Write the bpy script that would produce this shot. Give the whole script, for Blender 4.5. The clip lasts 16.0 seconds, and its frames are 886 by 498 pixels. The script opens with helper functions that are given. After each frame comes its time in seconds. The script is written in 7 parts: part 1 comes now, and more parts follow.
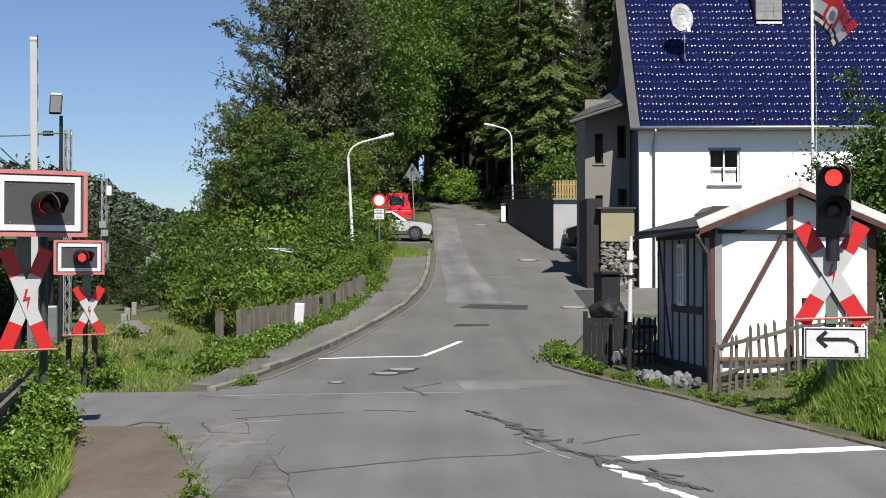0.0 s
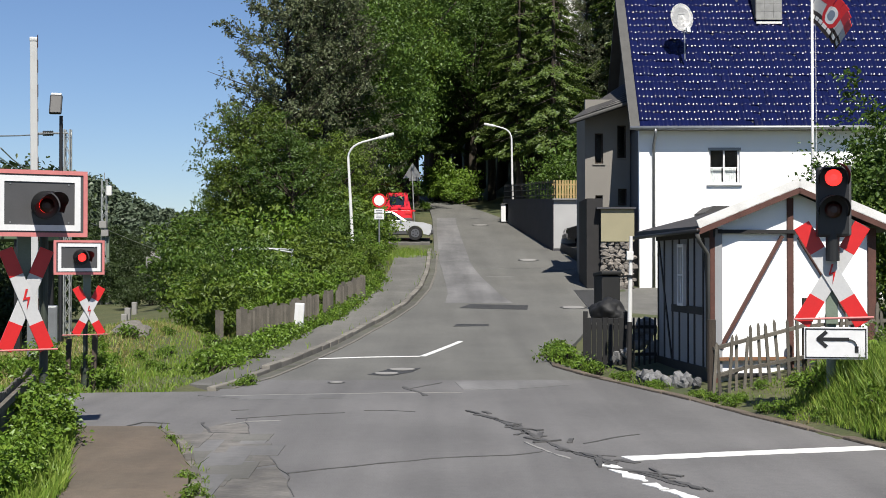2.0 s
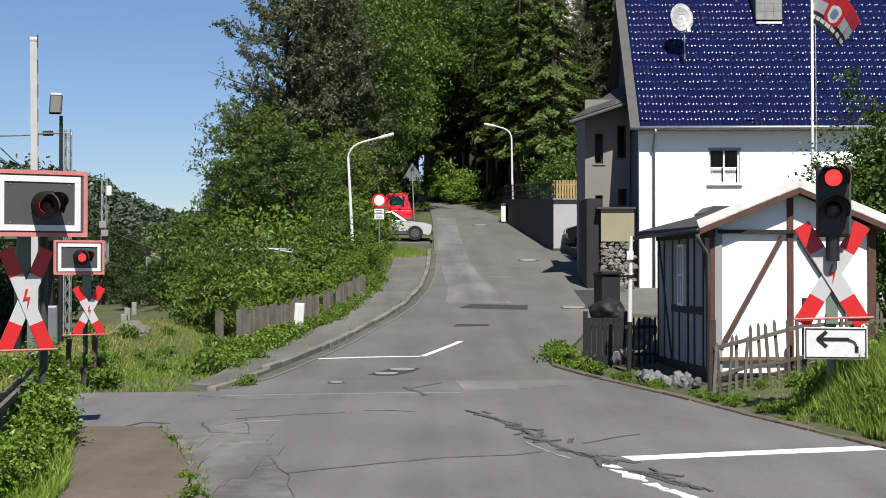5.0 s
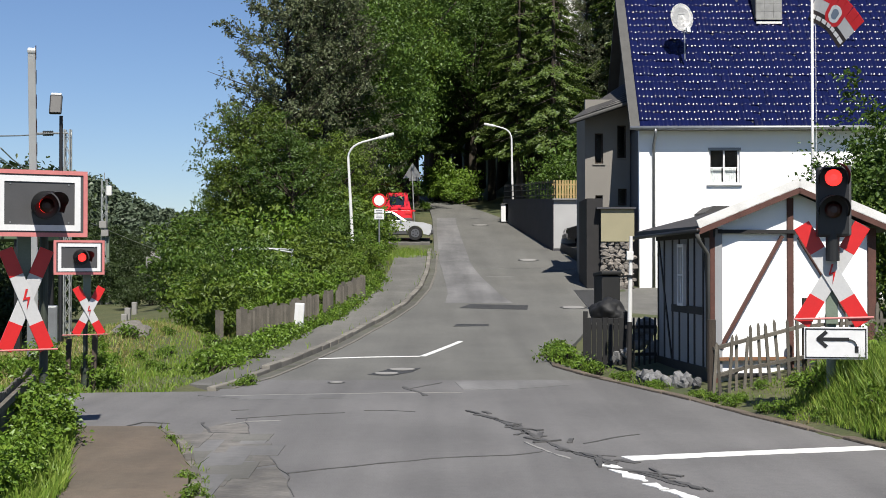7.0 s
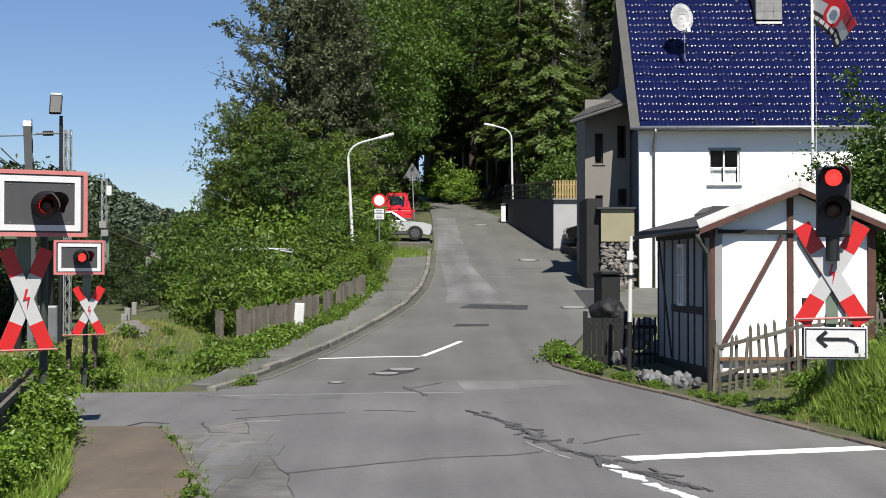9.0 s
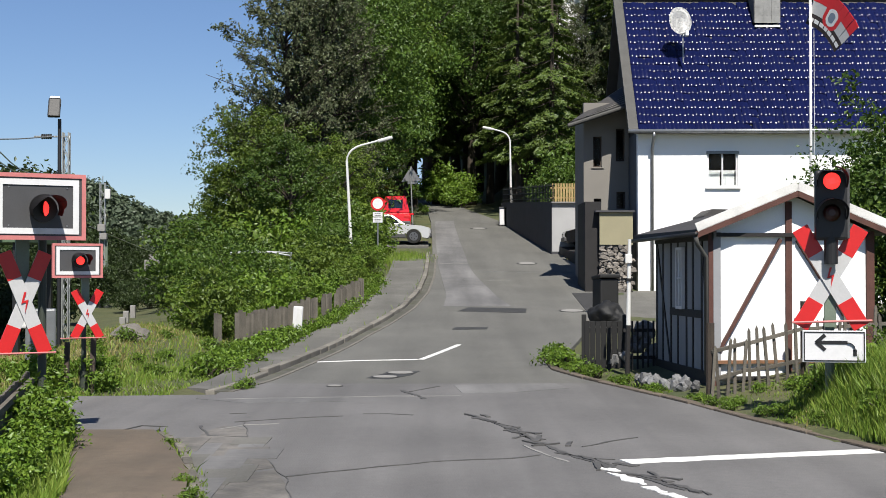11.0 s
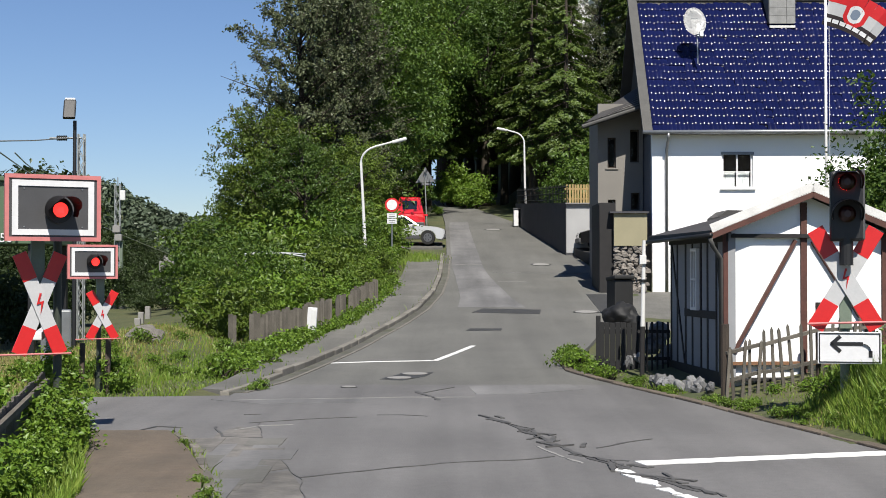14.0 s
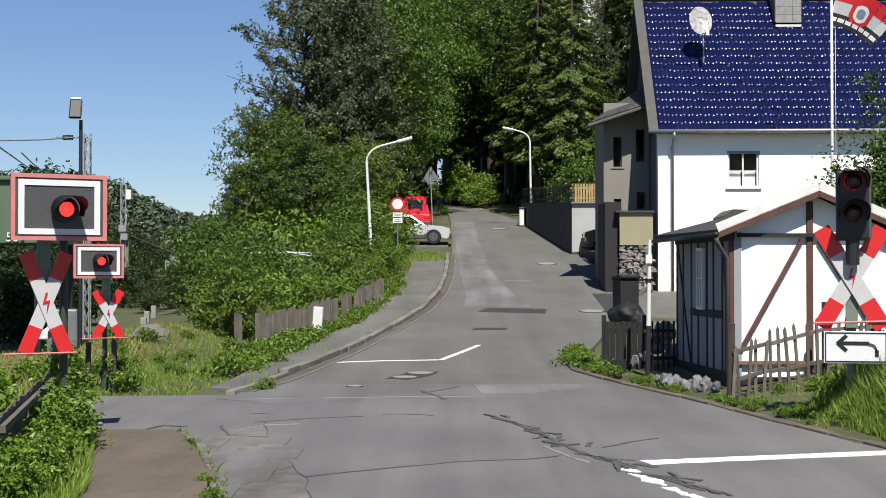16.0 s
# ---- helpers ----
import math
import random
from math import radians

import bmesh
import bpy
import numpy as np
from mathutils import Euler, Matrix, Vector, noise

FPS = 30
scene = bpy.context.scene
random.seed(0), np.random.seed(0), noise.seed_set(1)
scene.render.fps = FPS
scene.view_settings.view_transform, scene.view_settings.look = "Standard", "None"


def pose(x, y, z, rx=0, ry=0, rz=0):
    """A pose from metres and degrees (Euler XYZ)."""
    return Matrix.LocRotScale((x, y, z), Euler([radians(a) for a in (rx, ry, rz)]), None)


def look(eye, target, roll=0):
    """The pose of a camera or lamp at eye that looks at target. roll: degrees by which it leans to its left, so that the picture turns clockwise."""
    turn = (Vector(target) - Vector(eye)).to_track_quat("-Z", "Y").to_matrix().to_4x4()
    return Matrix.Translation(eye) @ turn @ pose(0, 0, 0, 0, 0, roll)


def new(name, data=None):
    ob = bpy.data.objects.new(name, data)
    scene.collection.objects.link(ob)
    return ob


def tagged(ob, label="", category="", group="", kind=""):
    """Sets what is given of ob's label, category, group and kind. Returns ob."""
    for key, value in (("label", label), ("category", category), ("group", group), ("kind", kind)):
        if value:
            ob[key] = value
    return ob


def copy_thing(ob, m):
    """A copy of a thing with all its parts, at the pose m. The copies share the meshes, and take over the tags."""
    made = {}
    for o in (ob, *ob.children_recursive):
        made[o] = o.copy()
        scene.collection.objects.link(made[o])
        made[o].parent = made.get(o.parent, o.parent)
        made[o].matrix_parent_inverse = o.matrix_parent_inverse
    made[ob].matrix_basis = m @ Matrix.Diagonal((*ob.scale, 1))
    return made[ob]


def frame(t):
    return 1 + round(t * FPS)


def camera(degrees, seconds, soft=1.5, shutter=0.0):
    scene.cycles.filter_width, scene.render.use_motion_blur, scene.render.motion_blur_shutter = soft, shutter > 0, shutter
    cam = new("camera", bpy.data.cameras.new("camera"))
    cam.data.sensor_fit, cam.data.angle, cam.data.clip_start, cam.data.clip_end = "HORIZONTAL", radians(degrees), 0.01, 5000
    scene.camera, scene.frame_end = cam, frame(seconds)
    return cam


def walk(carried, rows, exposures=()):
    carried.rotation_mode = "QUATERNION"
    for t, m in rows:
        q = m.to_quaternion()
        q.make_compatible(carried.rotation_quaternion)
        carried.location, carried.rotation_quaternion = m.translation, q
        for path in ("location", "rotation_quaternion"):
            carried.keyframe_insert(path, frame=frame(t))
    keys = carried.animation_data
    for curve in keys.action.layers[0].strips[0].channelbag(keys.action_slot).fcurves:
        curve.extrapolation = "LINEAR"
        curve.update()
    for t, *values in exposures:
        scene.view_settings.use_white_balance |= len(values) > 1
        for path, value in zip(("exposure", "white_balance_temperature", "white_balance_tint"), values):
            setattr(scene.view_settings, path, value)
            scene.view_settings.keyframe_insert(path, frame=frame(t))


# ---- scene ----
# ---------- camera ----------
cam = camera(36.2, 16.0, soft=0.85)
PITCH = 90.69


def aim(pan, tilt, roll=0.0):
    return pose(0, 0, 2.0, PITCH + tilt, roll, pan)


CAMERA_ROWS = [(0.0, aim(0, 0)), (9.2, aim(0, 0)), (11.3, aim(-0.066, 0.155)), (12.0, aim(-0.062, 0.165)), (12.5, aim(-0.03, 0.167)),
               (13.0, aim(0.25, 0.2)), (13.5, aim(0.57, 0.2)), (14.0, aim(0.535, 0.185)), (14.5, aim(0.55, 0.175)), (15.0, aim(0.555, 0.168)), (15.5, aim(0.575, 0.168)), (16.0, aim(0.775, 0.155))]
walk(cam, CAMERA_ROWS, exposures=[(0.0, 0.72), (16.0, 0.72)])

# ---------- sky and sun ----------
SUN_EL, SUN_AZ = 53.0, 10.0        # degrees; azimuth to the right of straight behind the camera
world = bpy.data.worlds.new("sky")
scene.world = world
world.use_nodes = True
wn = world.node_tree.nodes
sky = wn.new("ShaderNodeTexSky")
sky.sky_type = 'NISHITA'
sky.sun_disc = False
sky.sun_elevation = radians(SUN_EL)
sky.sun_rotation = radians(180 - SUN_AZ)
sky.air_density, sky.dust_density, sky.ozone_density = 1.0, 0.0, 3.0
wn["Background"].inputs["Strength"].default_value = 0.0525
clear = wn.new("ShaderNodeMix")
clear.data_type, clear.blend_type = 'RGBA', 'MULTIPLY'
clear.inputs["Factor"].default_value = 1.0
clear.inputs["B"].default_value = (0.86, 0.94, 1.14, 1)
world.node_tree.links.new(sky.outputs[0], clear.inputs["A"])
world.node_tree.links.new(clear.outputs["Result"], wn["Background"].inputs["Color"])
sun_data = bpy.data.lights.new("sun", 'SUN')
sun_data.energy, sun_data.angle, sun_data.color = 5.0, radians(0.53), (1.0, 0.95, 0.87)
sun = new("sun", sun_data)
sun_dir = Vector((math.sin(radians(SUN_AZ)) * math.cos(radians(SUN_EL)), -math.cos(radians(SUN_AZ)) * math.cos(radians(SUN_EL)), math.sin(radians(SUN_EL))))
sun.matrix_world = look(sun_dir * 60, (0, 0, 0))


# ---------- materials ----------
def material(name, colour, rough=0.6, metal=0.0, var=0.15, scale=3.0, fine=40.0, bump=0.1, tint=None, per_object=0.0, coat=0.0, island=0.0, worn=0.0):
    m = bpy.data.materials.new(name)
    m.use_nodes = True
    nt = m.node_tree
    n, link = nt.nodes, nt.links.new
    b = n["Principled BSDF"]
    b.inputs["Roughness"].default_value = rough
    b.inputs["Metallic"].default_value = metal
    b.inputs["Coat Weight"].default_value = coat
    b.inputs["Coat Roughness"].default_value = 0.08
    co = n.new("ShaderNodeTexCoord")
    a = n.new("ShaderNodeTexNoise")
    a.inputs["Scale"].default_value, a.inputs["Detail"].default_value = scale, 5
    f = n.new("ShaderNodeTexNoise")
    f.inputs["Scale"].default_value, f.inputs["Detail"].default_value = fine, 3
    for t in (a, f):
        link(co.outputs["Object"], t.inputs["Vector"])
    tint = tint or tuple(c * 0.6 for c in colour)
    mix = n.new("ShaderNodeMix")
    mix.data_type = 'RGBA'
    mix.inputs["A"].default_value, mix.inputs["B"].default_value = (*colour, 1), (*tint, 1)
    ramp = n.new("ShaderNodeMapRange")
    ramp.inputs["From Min"].default_value, ramp.inputs["From Max"].default_value = 0.35, 0.75
    ramp.inputs["To Max"].default_value = min(1.0, var * 4)
    link(a.outputs["Fac"], ramp.inputs["Value"])
    link(ramp.outputs["Result"], mix.inputs["Factor"])
    grain = n.new("ShaderNodeMapRange")
    grain.inputs["To Min"].default_value, grain.inputs["To Max"].default_value = 1 - var * 1.3, 1 + var * 1.3
    link(f.outputs["Fac"], grain.inputs["Value"])
    last = grain.outputs["Result"]
    for weight, node, socket in ((per_object, "ShaderNodeObjectInfo", "Random"), (island, "ShaderNodeNewGeometry", "Random Per Island")):
        if weight:
            info = n.new(node)
            r = n.new("ShaderNodeMapRange")
            r.inputs["To Min"].default_value, r.inputs["To Max"].default_value = 1 - weight, 1 + weight
            link(info.outputs[socket], r.inputs["Value"])
            mul = n.new("ShaderNodeMath")
            mul.operation = 'MULTIPLY'
            link(last, mul.inputs[0])
            link(r.outputs["Result"], mul.inputs[1])
            last = mul.outputs[0]
    if worn:
        # wheel tracks along the road, broad blotches and pale speckle
        for size, weight, lo, hi, detail in (((1.5, 0.05, 1.0), worn, 0.35, 0.65, 4), ((0.55, 0.35, 1.0), worn * 0.8, 0.38, 0.62, 7), ((9.0, 9.0, 9.0), worn * 0.5, 0.3, 0.7, 6)):
            mp = n.new("ShaderNodeMapping")
            mp.inputs["Scale"].default_value = size
            link(co.outputs["Object"], mp.inputs["Vector"])
            t = n.new("ShaderNodeTexNoise")
            t.inputs["Scale"].default_value, t.inputs["Detail"].default_value = 1.0, detail
            link(mp.outputs["Vector"], t.inputs["Vector"])
            r = n.new("ShaderNodeMapRange")
            r.inputs["From Min"].default_value, r.inputs["From Max"].default_value = lo, hi
            r.inputs["To Min"].default_value, r.inputs["To Max"].default_value = 1 - weight, 1 + weight
            link(t.outputs["Fac"], r.inputs["Value"])
            mul = n.new("ShaderNodeMath")
            mul.operation = 'MULTIPLY'
            link(last, mul.inputs[0])
            link(r.outputs["Result"], mul.inputs[1])
            last = mul.outputs[0]
    hsv = n.new("ShaderNodeHueSaturation")
    link(mix.outputs["Result"], hsv.inputs["Color"])
    link(last, hsv.inputs["Value"])
    link(hsv.outputs["Color"], b.inputs["Base Color"])
    if bump:
        bp = n.new("ShaderNodeBump")
        bp.inputs["Strength"].default_value, bp.inputs["Distance"].default_value = bump, 0.02
        link(f.outputs["Fac"], bp.inputs["Height"])
        link(bp.outputs["Normal"], b.inputs["Normal"])
    return m


def leaf_material(name, colour, tint, per_object=0.18, through_light=0.24):
    m = bpy.data.materials.new(name)
    m.use_nodes = True
    nt = m.node_tree
    n, link = nt.nodes, nt.links.new
    n.remove(n["Principled BSDF"])
    out = n["Material Output"]
    geo, info = n.new("ShaderNodeNewGeometry"), n.new("ShaderNodeObjectInfo")
    mix = n.new("ShaderNodeMix")
    mix.data_type = 'RGBA'
    mix.inputs["A"].default_value, mix.inputs["B"].default_value = (*colour, 1), (*tint, 1)
    link(geo.outputs["Random Per Island"], mix.inputs["Factor"])
    hsv = n.new("ShaderNodeHueSaturation")
    r = n.new("ShaderNodeMapRange")
    r.inputs["To Min"].default_value, r.inputs["To Max"].default_value = 1 - per_object, 1 + per_object
    link(info.outputs["Random"], r.inputs["Value"])
    link(r.outputs["Result"], hsv.inputs["Value"])
    link(mix.outputs["Result"], hsv.inputs["Color"])
    d, t, g = n.new("ShaderNodeBsdfDiffuse"), n.new("ShaderNodeBsdfTranslucent"), n.new("ShaderNodeBsdfGlossy")
    g.inputs["Roughness"].default_value = 0.45
    g.inputs["Color"].default_value = (0.8, 0.85, 0.8, 1)
    for s in (d, t):
        link(hsv.outputs["Color"], s.inputs["Color"])
    m1, m2 = n.new("ShaderNodeMixShader"), n.new("ShaderNodeMixShader")
    m1.inputs[0].default_value, m2.inputs[0].default_value = through_light, 0.025
    link(d.outputs[0], m1.inputs[1])
    link(t.outputs[0], m1.inputs[2])
    link(m1.outputs[0], m2.inputs[1])
    link(g.outputs[0], m2.inputs[2])
    link(m2.outputs[0], out.inputs["Surface"])
    return m


def glowing(name, colour, strength):
    m = bpy.data.materials.new(name)
    m.use_nodes = True
    b = m.node_tree.nodes["Principled BSDF"]
    b.inputs["Base Color"].default_value = (*colour, 1)
    b.inputs["Emission Color"].default_value = (*colour, 1)
    b.inputs["Emission Strength"].default_value = strength
    b.inputs["Roughness"].default_value = 0.25
    return m


def glass_material(name, colour=(0.02, 0.025, 0.03)):
    m = bpy.data.materials.new(name)
    m.use_nodes = True
    b = m.node_tree.nodes["Principled BSDF"]
    b.inputs["Base Color"].default_value = (0.9, 0.95, 0.95, 1)
    b.inputs["Roughness"].default_value = 0.02
    b.inputs["Transmission Weight"].default_value = 1.0
    b.inputs["IOR"].default_value = 1.1
    return m


ASPHALT = material("asphalt", (0.113, 0.11, 0.108), 0.85, var=0.2, scale=0.3, fine=45, bump=0.5, tint=(0.0929, 0.0903, 0.0886), worn=0.13)
ASPHALT_HILL = material("warm_grey_asphalt", (0.101, 0.0998, 0.0903), 0.85, var=0.2, scale=0.4, fine=45, bump=0.5, tint=(0.0843, 0.0826, 0.0757), worn=0.10)
ASPHALT_OLD = material("old_asphalt", (0.108, 0.105, 0.095), 0.9, var=0.2, scale=1.6, fine=70, bump=0.3, tint=(0.08, 0.078, 0.068), worn=0.14)
# dark asphalt; also colours the painted terrace shadow and the shadowed right driveway
ASPHALT_DARK = material("tar", (0.0372, 0.0372, 0.0372), 0.7, var=0.25, scale=4, fine=60, bump=0.2)
ASPHALT_PATCH = material("patched_asphalt", (0.127, 0.125, 0.123), 0.85, var=0.12, scale=1.2, fine=80, bump=0.2, worn=0.2)
PATH = material("brown_path", (0.107, 0.0826, 0.0602), 0.95, var=0.3, scale=1.1, fine=60, bump=0.4, tint=(0.0731, 0.0602, 0.0447), worn=0.16)
KERB = material("kerb_stone", (0.161, 0.149, 0.127), 0.9, var=0.25, scale=3, fine=50, bump=0.3, per_object=0.2)
SOIL = material("soil_and_grass", (0.0712, 0.0712, 0.026), 0.95, var=0.35, scale=0.7, fine=14, bump=0.5, tint=(0.031, 0.0464, 0.0136))
ROAD_PAINT = material("road_paint", (0.615, 0.615, 0.599), 0.7, var=0.15, scale=6, fine=60, bump=0.1, tint=(0.451, 0.451, 0.435))
WHITE_WALL = material("white_render", (0.82, 0.82, 0.81), 0.9, var=0.04, scale=0.8, fine=90, bump=0.12, tint=(0.74, 0.74, 0.72))
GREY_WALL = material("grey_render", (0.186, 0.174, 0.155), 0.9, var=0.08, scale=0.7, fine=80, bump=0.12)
BEIGE_WALL = material("beige_panel", (0.26, 0.236, 0.149), 0.85, var=0.1, scale=1.0, fine=60, bump=0.1)
BLUE_TILE = material("blue_glazed_tile", (0.0046, 0.0068, 0.039), 0.2, var=0.12, scale=0.6, fine=30, bump=0.0, tint=(0.005, 0.0075, 0.038), per_object=0.12, coat=0.0, island=0.12)
BLUE_TILE.node_tree.nodes["Principled BSDF"].inputs["Specular IOR Level"].default_value = 0.17
GREY_TILE = material("grey_roof_tile", (0.124, 0.118, 0.112), 0.8, var=0.2, scale=3, fine=40, bump=0.2)
DARK_SLATE = material("dark_slate", (0.0464, 0.0433, 0.0421), 0.75, var=0.2, scale=3, fine=30, bump=0.2)
ZINC = material("zinc", (0.307, 0.314, 0.322), 0.45, 0.7, var=0.12, scale=5, fine=40, bump=0.03)
TIMBER_RED = material("red_brown_timber", (0.0869, 0.0341, 0.0248), 0.8, var=0.25, scale=4, fine=40, bump=0.2)
# dark timber; also the painted shade of the terrace side wall
TIMBER_DARK = material("dark_timber_and_shade", (0.0112, 0.00989, 0.00989), 0.75, var=0.25, scale=4, fine=40, bump=0.2)
WOOD_GREY = material("weathered_wood", (0.105, 0.094, 0.076), 0.9, var=0.3, scale=3, fine=45, bump=0.4, per_object=0.25)
WOOD_DARK = material("dark_weathered_wood", (0.0619, 0.0464, 0.0341), 0.9, var=0.3, scale=3, fine=45, bump=0.4, per_object=0.25)
WOOD_YELLOW = material("yellowed_wood", (0.31, 0.223, 0.0929), 0.8, var=0.2, scale=3, fine=40, bump=0.2, per_object=0.2)
SIGN_RED = material("signal_red", (0.496, 0.0144, 0.0144), 0.4, var=0.06, scale=8, fine=40, bump=0.02)
SIGN_WHITE = material("sign_white", (0.593, 0.593, 0.593), 0.5, var=0.05, scale=7, fine=40, bump=0.02)
CROSS_WHITE = material("cross_board_white", (0.43, 0.43, 0.43), 0.55, var=0.08, scale=5, fine=40, bump=0.02)
SIGN_GREY = material("dark_grey_panel", (0.0526, 0.0526, 0.0545), 0.6, var=0.08, scale=5, fine=50, bump=0.03)
SIGN_PINK = material("faded_red_edge", (0.482, 0.161, 0.153), 0.6, var=0.1, scale=6, fine=40, bump=0.02)
BLACK = material("black_enamel", (0.00963, 0.00963, 0.0103), 0.5, var=0.15, scale=6, fine=50, bump=0.05)
DARK_LENS = material("unlit_red_lens", (0.0248, 0.00186, 0.00186), 0.4, var=0.1, scale=9, fine=60, bump=0.02)
GREEN_STEEL = material("grey_green_steel", (0.136, 0.174, 0.13), 0.6, var=0.12, scale=3, fine=40, bump=0.05)
LAMP_ON = glowing("lit_red_lens", (1.0, 0.035, 0.03), 1.15)
STEEL_WHITE = material("white_steel", (0.576, 0.576, 0.56), 0.4, var=0.06, scale=4, fine=40, bump=0.02)
STEEL_GREY = material("grey_steel", (0.219, 0.227, 0.227), 0.45, 0.6, var=0.1, scale=5, fine=40, bump=0.03)
BARK = material("bark", (0.0464, 0.0359, 0.026), 0.95, var=0.35, scale=4, fine=25, bump=0.6)
STONE = material("rubble_stone", (0.165, 0.148, 0.13), 0.9, var=0.3, scale=4, fine=30, bump=0.4, per_object=0.35, island=0.2)
CONCRETE = material("concrete", (0.223, 0.217, 0.205), 0.9, var=0.15, scale=2, fine=50, bump=0.2)
DARK_WALL = material("dark_grey_wall", (0.0526, 0.0526, 0.0588), 0.9, var=0.12, scale=1.5, fine=60, bump=0.15)
CAR_SILVER = material("silver_car_paint", (0.5, 0.5, 0.5), 0.35, 0.3, var=0.03, scale=3, fine=200, bump=0.0, coat=0.6)
CAR_RED = material("red_car_paint", (0.576, 0.0096, 0.016), 0.3, 0.0, var=0.03, scale=3, fine=200, bump=0.0, coat=0.6)
CAR_BLACK = material("black_car_paint", (0.00619, 0.00619, 0.00681), 0.25, 0.0, var=0.03, scale=3, fine=200, bump=0.0, coat=0.6)
TYRE = material("tyre_rubber", (0.00929, 0.00929, 0.00929), 0.85, var=0.1, scale=6, fine=60, bump=0.1)
DARK_GLASS = material("dark_window_glass", (0.00743, 0.00869, 0.00989), 0.05, var=0.02, scale=2, fine=20, bump=0.0, coat=0.5)
PANE = glass_material("window_glass")
CURTAIN = material("white_net_curtain", (0.51, 0.51, 0.51), 0.9, var=0.1, scale=8, fine=60, bump=0.2)
ROOM = material("dim_room", (0.0743, 0.0619, 0.0526), 0.9, var=0.1, scale=2, fine=20, bump=0.0)
LEAF_MID = leaf_material("broad_leaves", (0.04, 0.082, 0.011), (0.078, 0.128, 0.017))
LEAF_LIGHT = leaf_material("light_leaves", (0.066, 0.13, 0.012), (0.12, 0.185, 0.021))
LEAF_GREY = leaf_material("grey_green_leaves", (0.07, 0.092, 0.04), (0.13, 0.145, 0.075))
LEAF_DARK = leaf_material("dark_needles", (0.042, 0.068, 0.015), (0.085, 0.115, 0.024))
LEAF_SUN = leaf_material("sunny_needles", (0.05, 0.085, 0.015), (0.092, 0.13, 0.024))
LEAF_DEEP = leaf_material("deep_green_leaves", (0.032, 0.068, 0.01), (0.066, 0.11, 0.016))
LEAF_MID2 = leaf_material("yellow_green_leaves", (0.058, 0.1, 0.012), (0.11, 0.155, 0.02))
# dark leaves with the shade round the cabin put into their colour
LEAF_SHADE = leaf_material("shade_darkened_leaves", (0.02, 0.036, 0.01), (0.042, 0.062, 0.018))
# distance haze is mixed into this paler, bluish leaf colour
LEAF_FAR = leaf_material("hazy_far_leaves", (0.05, 0.07, 0.043), (0.076, 0.1, 0.06))
GRASS = leaf_material("grass_blades", (0.09, 0.165, 0.018), (0.19, 0.25, 0.045), 0.1)
GRASS_DRY = leaf_material("dry_grass", (0.2, 0.18, 0.06), (0.28, 0.25, 0.1), 0.1)

RUST = material("rusty_rail", (0.0869, 0.0495, 0.031), 0.6, 0.5, var=0.2, scale=5, fine=50, bump=0.1)
BALLAST = material("ballast_stone", (0.105, 0.0869, 0.0712), 0.95, var=0.35, scale=6, fine=22, bump=0.8)
GALV = material("galvanised_steel", (0.307, 0.322, 0.314), 0.5, 0.5, var=0.1, scale=5, fine=40, bump=0.03)
GREEN_CABIN = material("faded_green_paint", (0.0743, 0.118, 0.065), 0.6, var=0.15, scale=2, fine=40, bump=0.06)
STRIPE = material("dark_red_stripe", (0.031, 0.00743, 0.00929), 0.5, var=0.1, scale=5, fine=40, bump=0.02)
BLUE_GREY = material("blue_grey_cladding", (0.0805, 0.0894, 0.108), 0.8, var=0.12, scale=2, fine=40, bump=0.1)
CHIM_SLATE = material("pale_slate", (0.211, 0.211, 0.205), 0.7, var=0.2, scale=4, fine=40, bump=0.1, island=0.2)
FLAG_BLACK = material("dark_flag_cloth", (0.0186, 0.0124, 0.0136), 0.9, var=0.15, scale=5, fine=60, bump=0.1)
EMBLEM = material("emblem_blue_grey", (0.155, 0.198, 0.26), 0.8, var=0.1, scale=5, fine=60, bump=0.05)
PALE_WALL = material("pale_wall", (0.341, 0.341, 0.341), 0.9, var=0.08, scale=1, fine=60, bump=0.1)
PALE_CAP = material("pale_capping", (0.6, 0.59, 0.57), 0.7, var=0.15, scale=3, fine=40, bump=0.1)
PALE_STONE = material("pale_stone", (0.17, 0.17, 0.172), 0.9, var=0.35, scale=3, fine=30, bump=0.5, per_object=0.4)
# panel grey lowered to paint the shade on the shed's side
SHED_PANEL_SHADED = material("shaded_shed_panel", (0.24, 0.245, 0.255), 0.85, var=0.1, scale=1.5, fine=60, bump=0.1)
RIM = material("wheel_rim", (0.155, 0.155, 0.161), 0.4, 0.7, var=0.1, scale=6, fine=40, bump=0.02)
BOULDER = material("boulder_stone", (0.149, 0.136, 0.118), 0.95, var=0.3, scale=3, fine=18, bump=0.8)
PALE_TILE = material("pale_grey_tile", (0.205, 0.198, 0.186), 0.8, var=0.2, scale=3, fine=40, bump=0.2, island=0.2)
KERB_BROWN = material("brown_kerb_stone", (0.105, 0.0836, 0.0619), 0.95, var=0.35, scale=3, fine=40, bump=0.5, per_object=0.25)
VERGE = material("dark_verge_board", (0.0681, 0.0669, 0.0619), 0.8, var=0.15, scale=2, fine=40, bump=0.1)
# the green steel again, darkened to paint shade on the signal masts
GREEN_SHADED = material("shaded_green_steel", (0.0341, 0.0433, 0.031), 0.6, var=0.15, scale=3, fine=40, bump=0.05)
NEAR_BLACK = material("near_black", (0.00433, 0.00433, 0.00433), 0.7, var=0.25, scale=4, fine=40, bump=0.2, per_object=0.3)
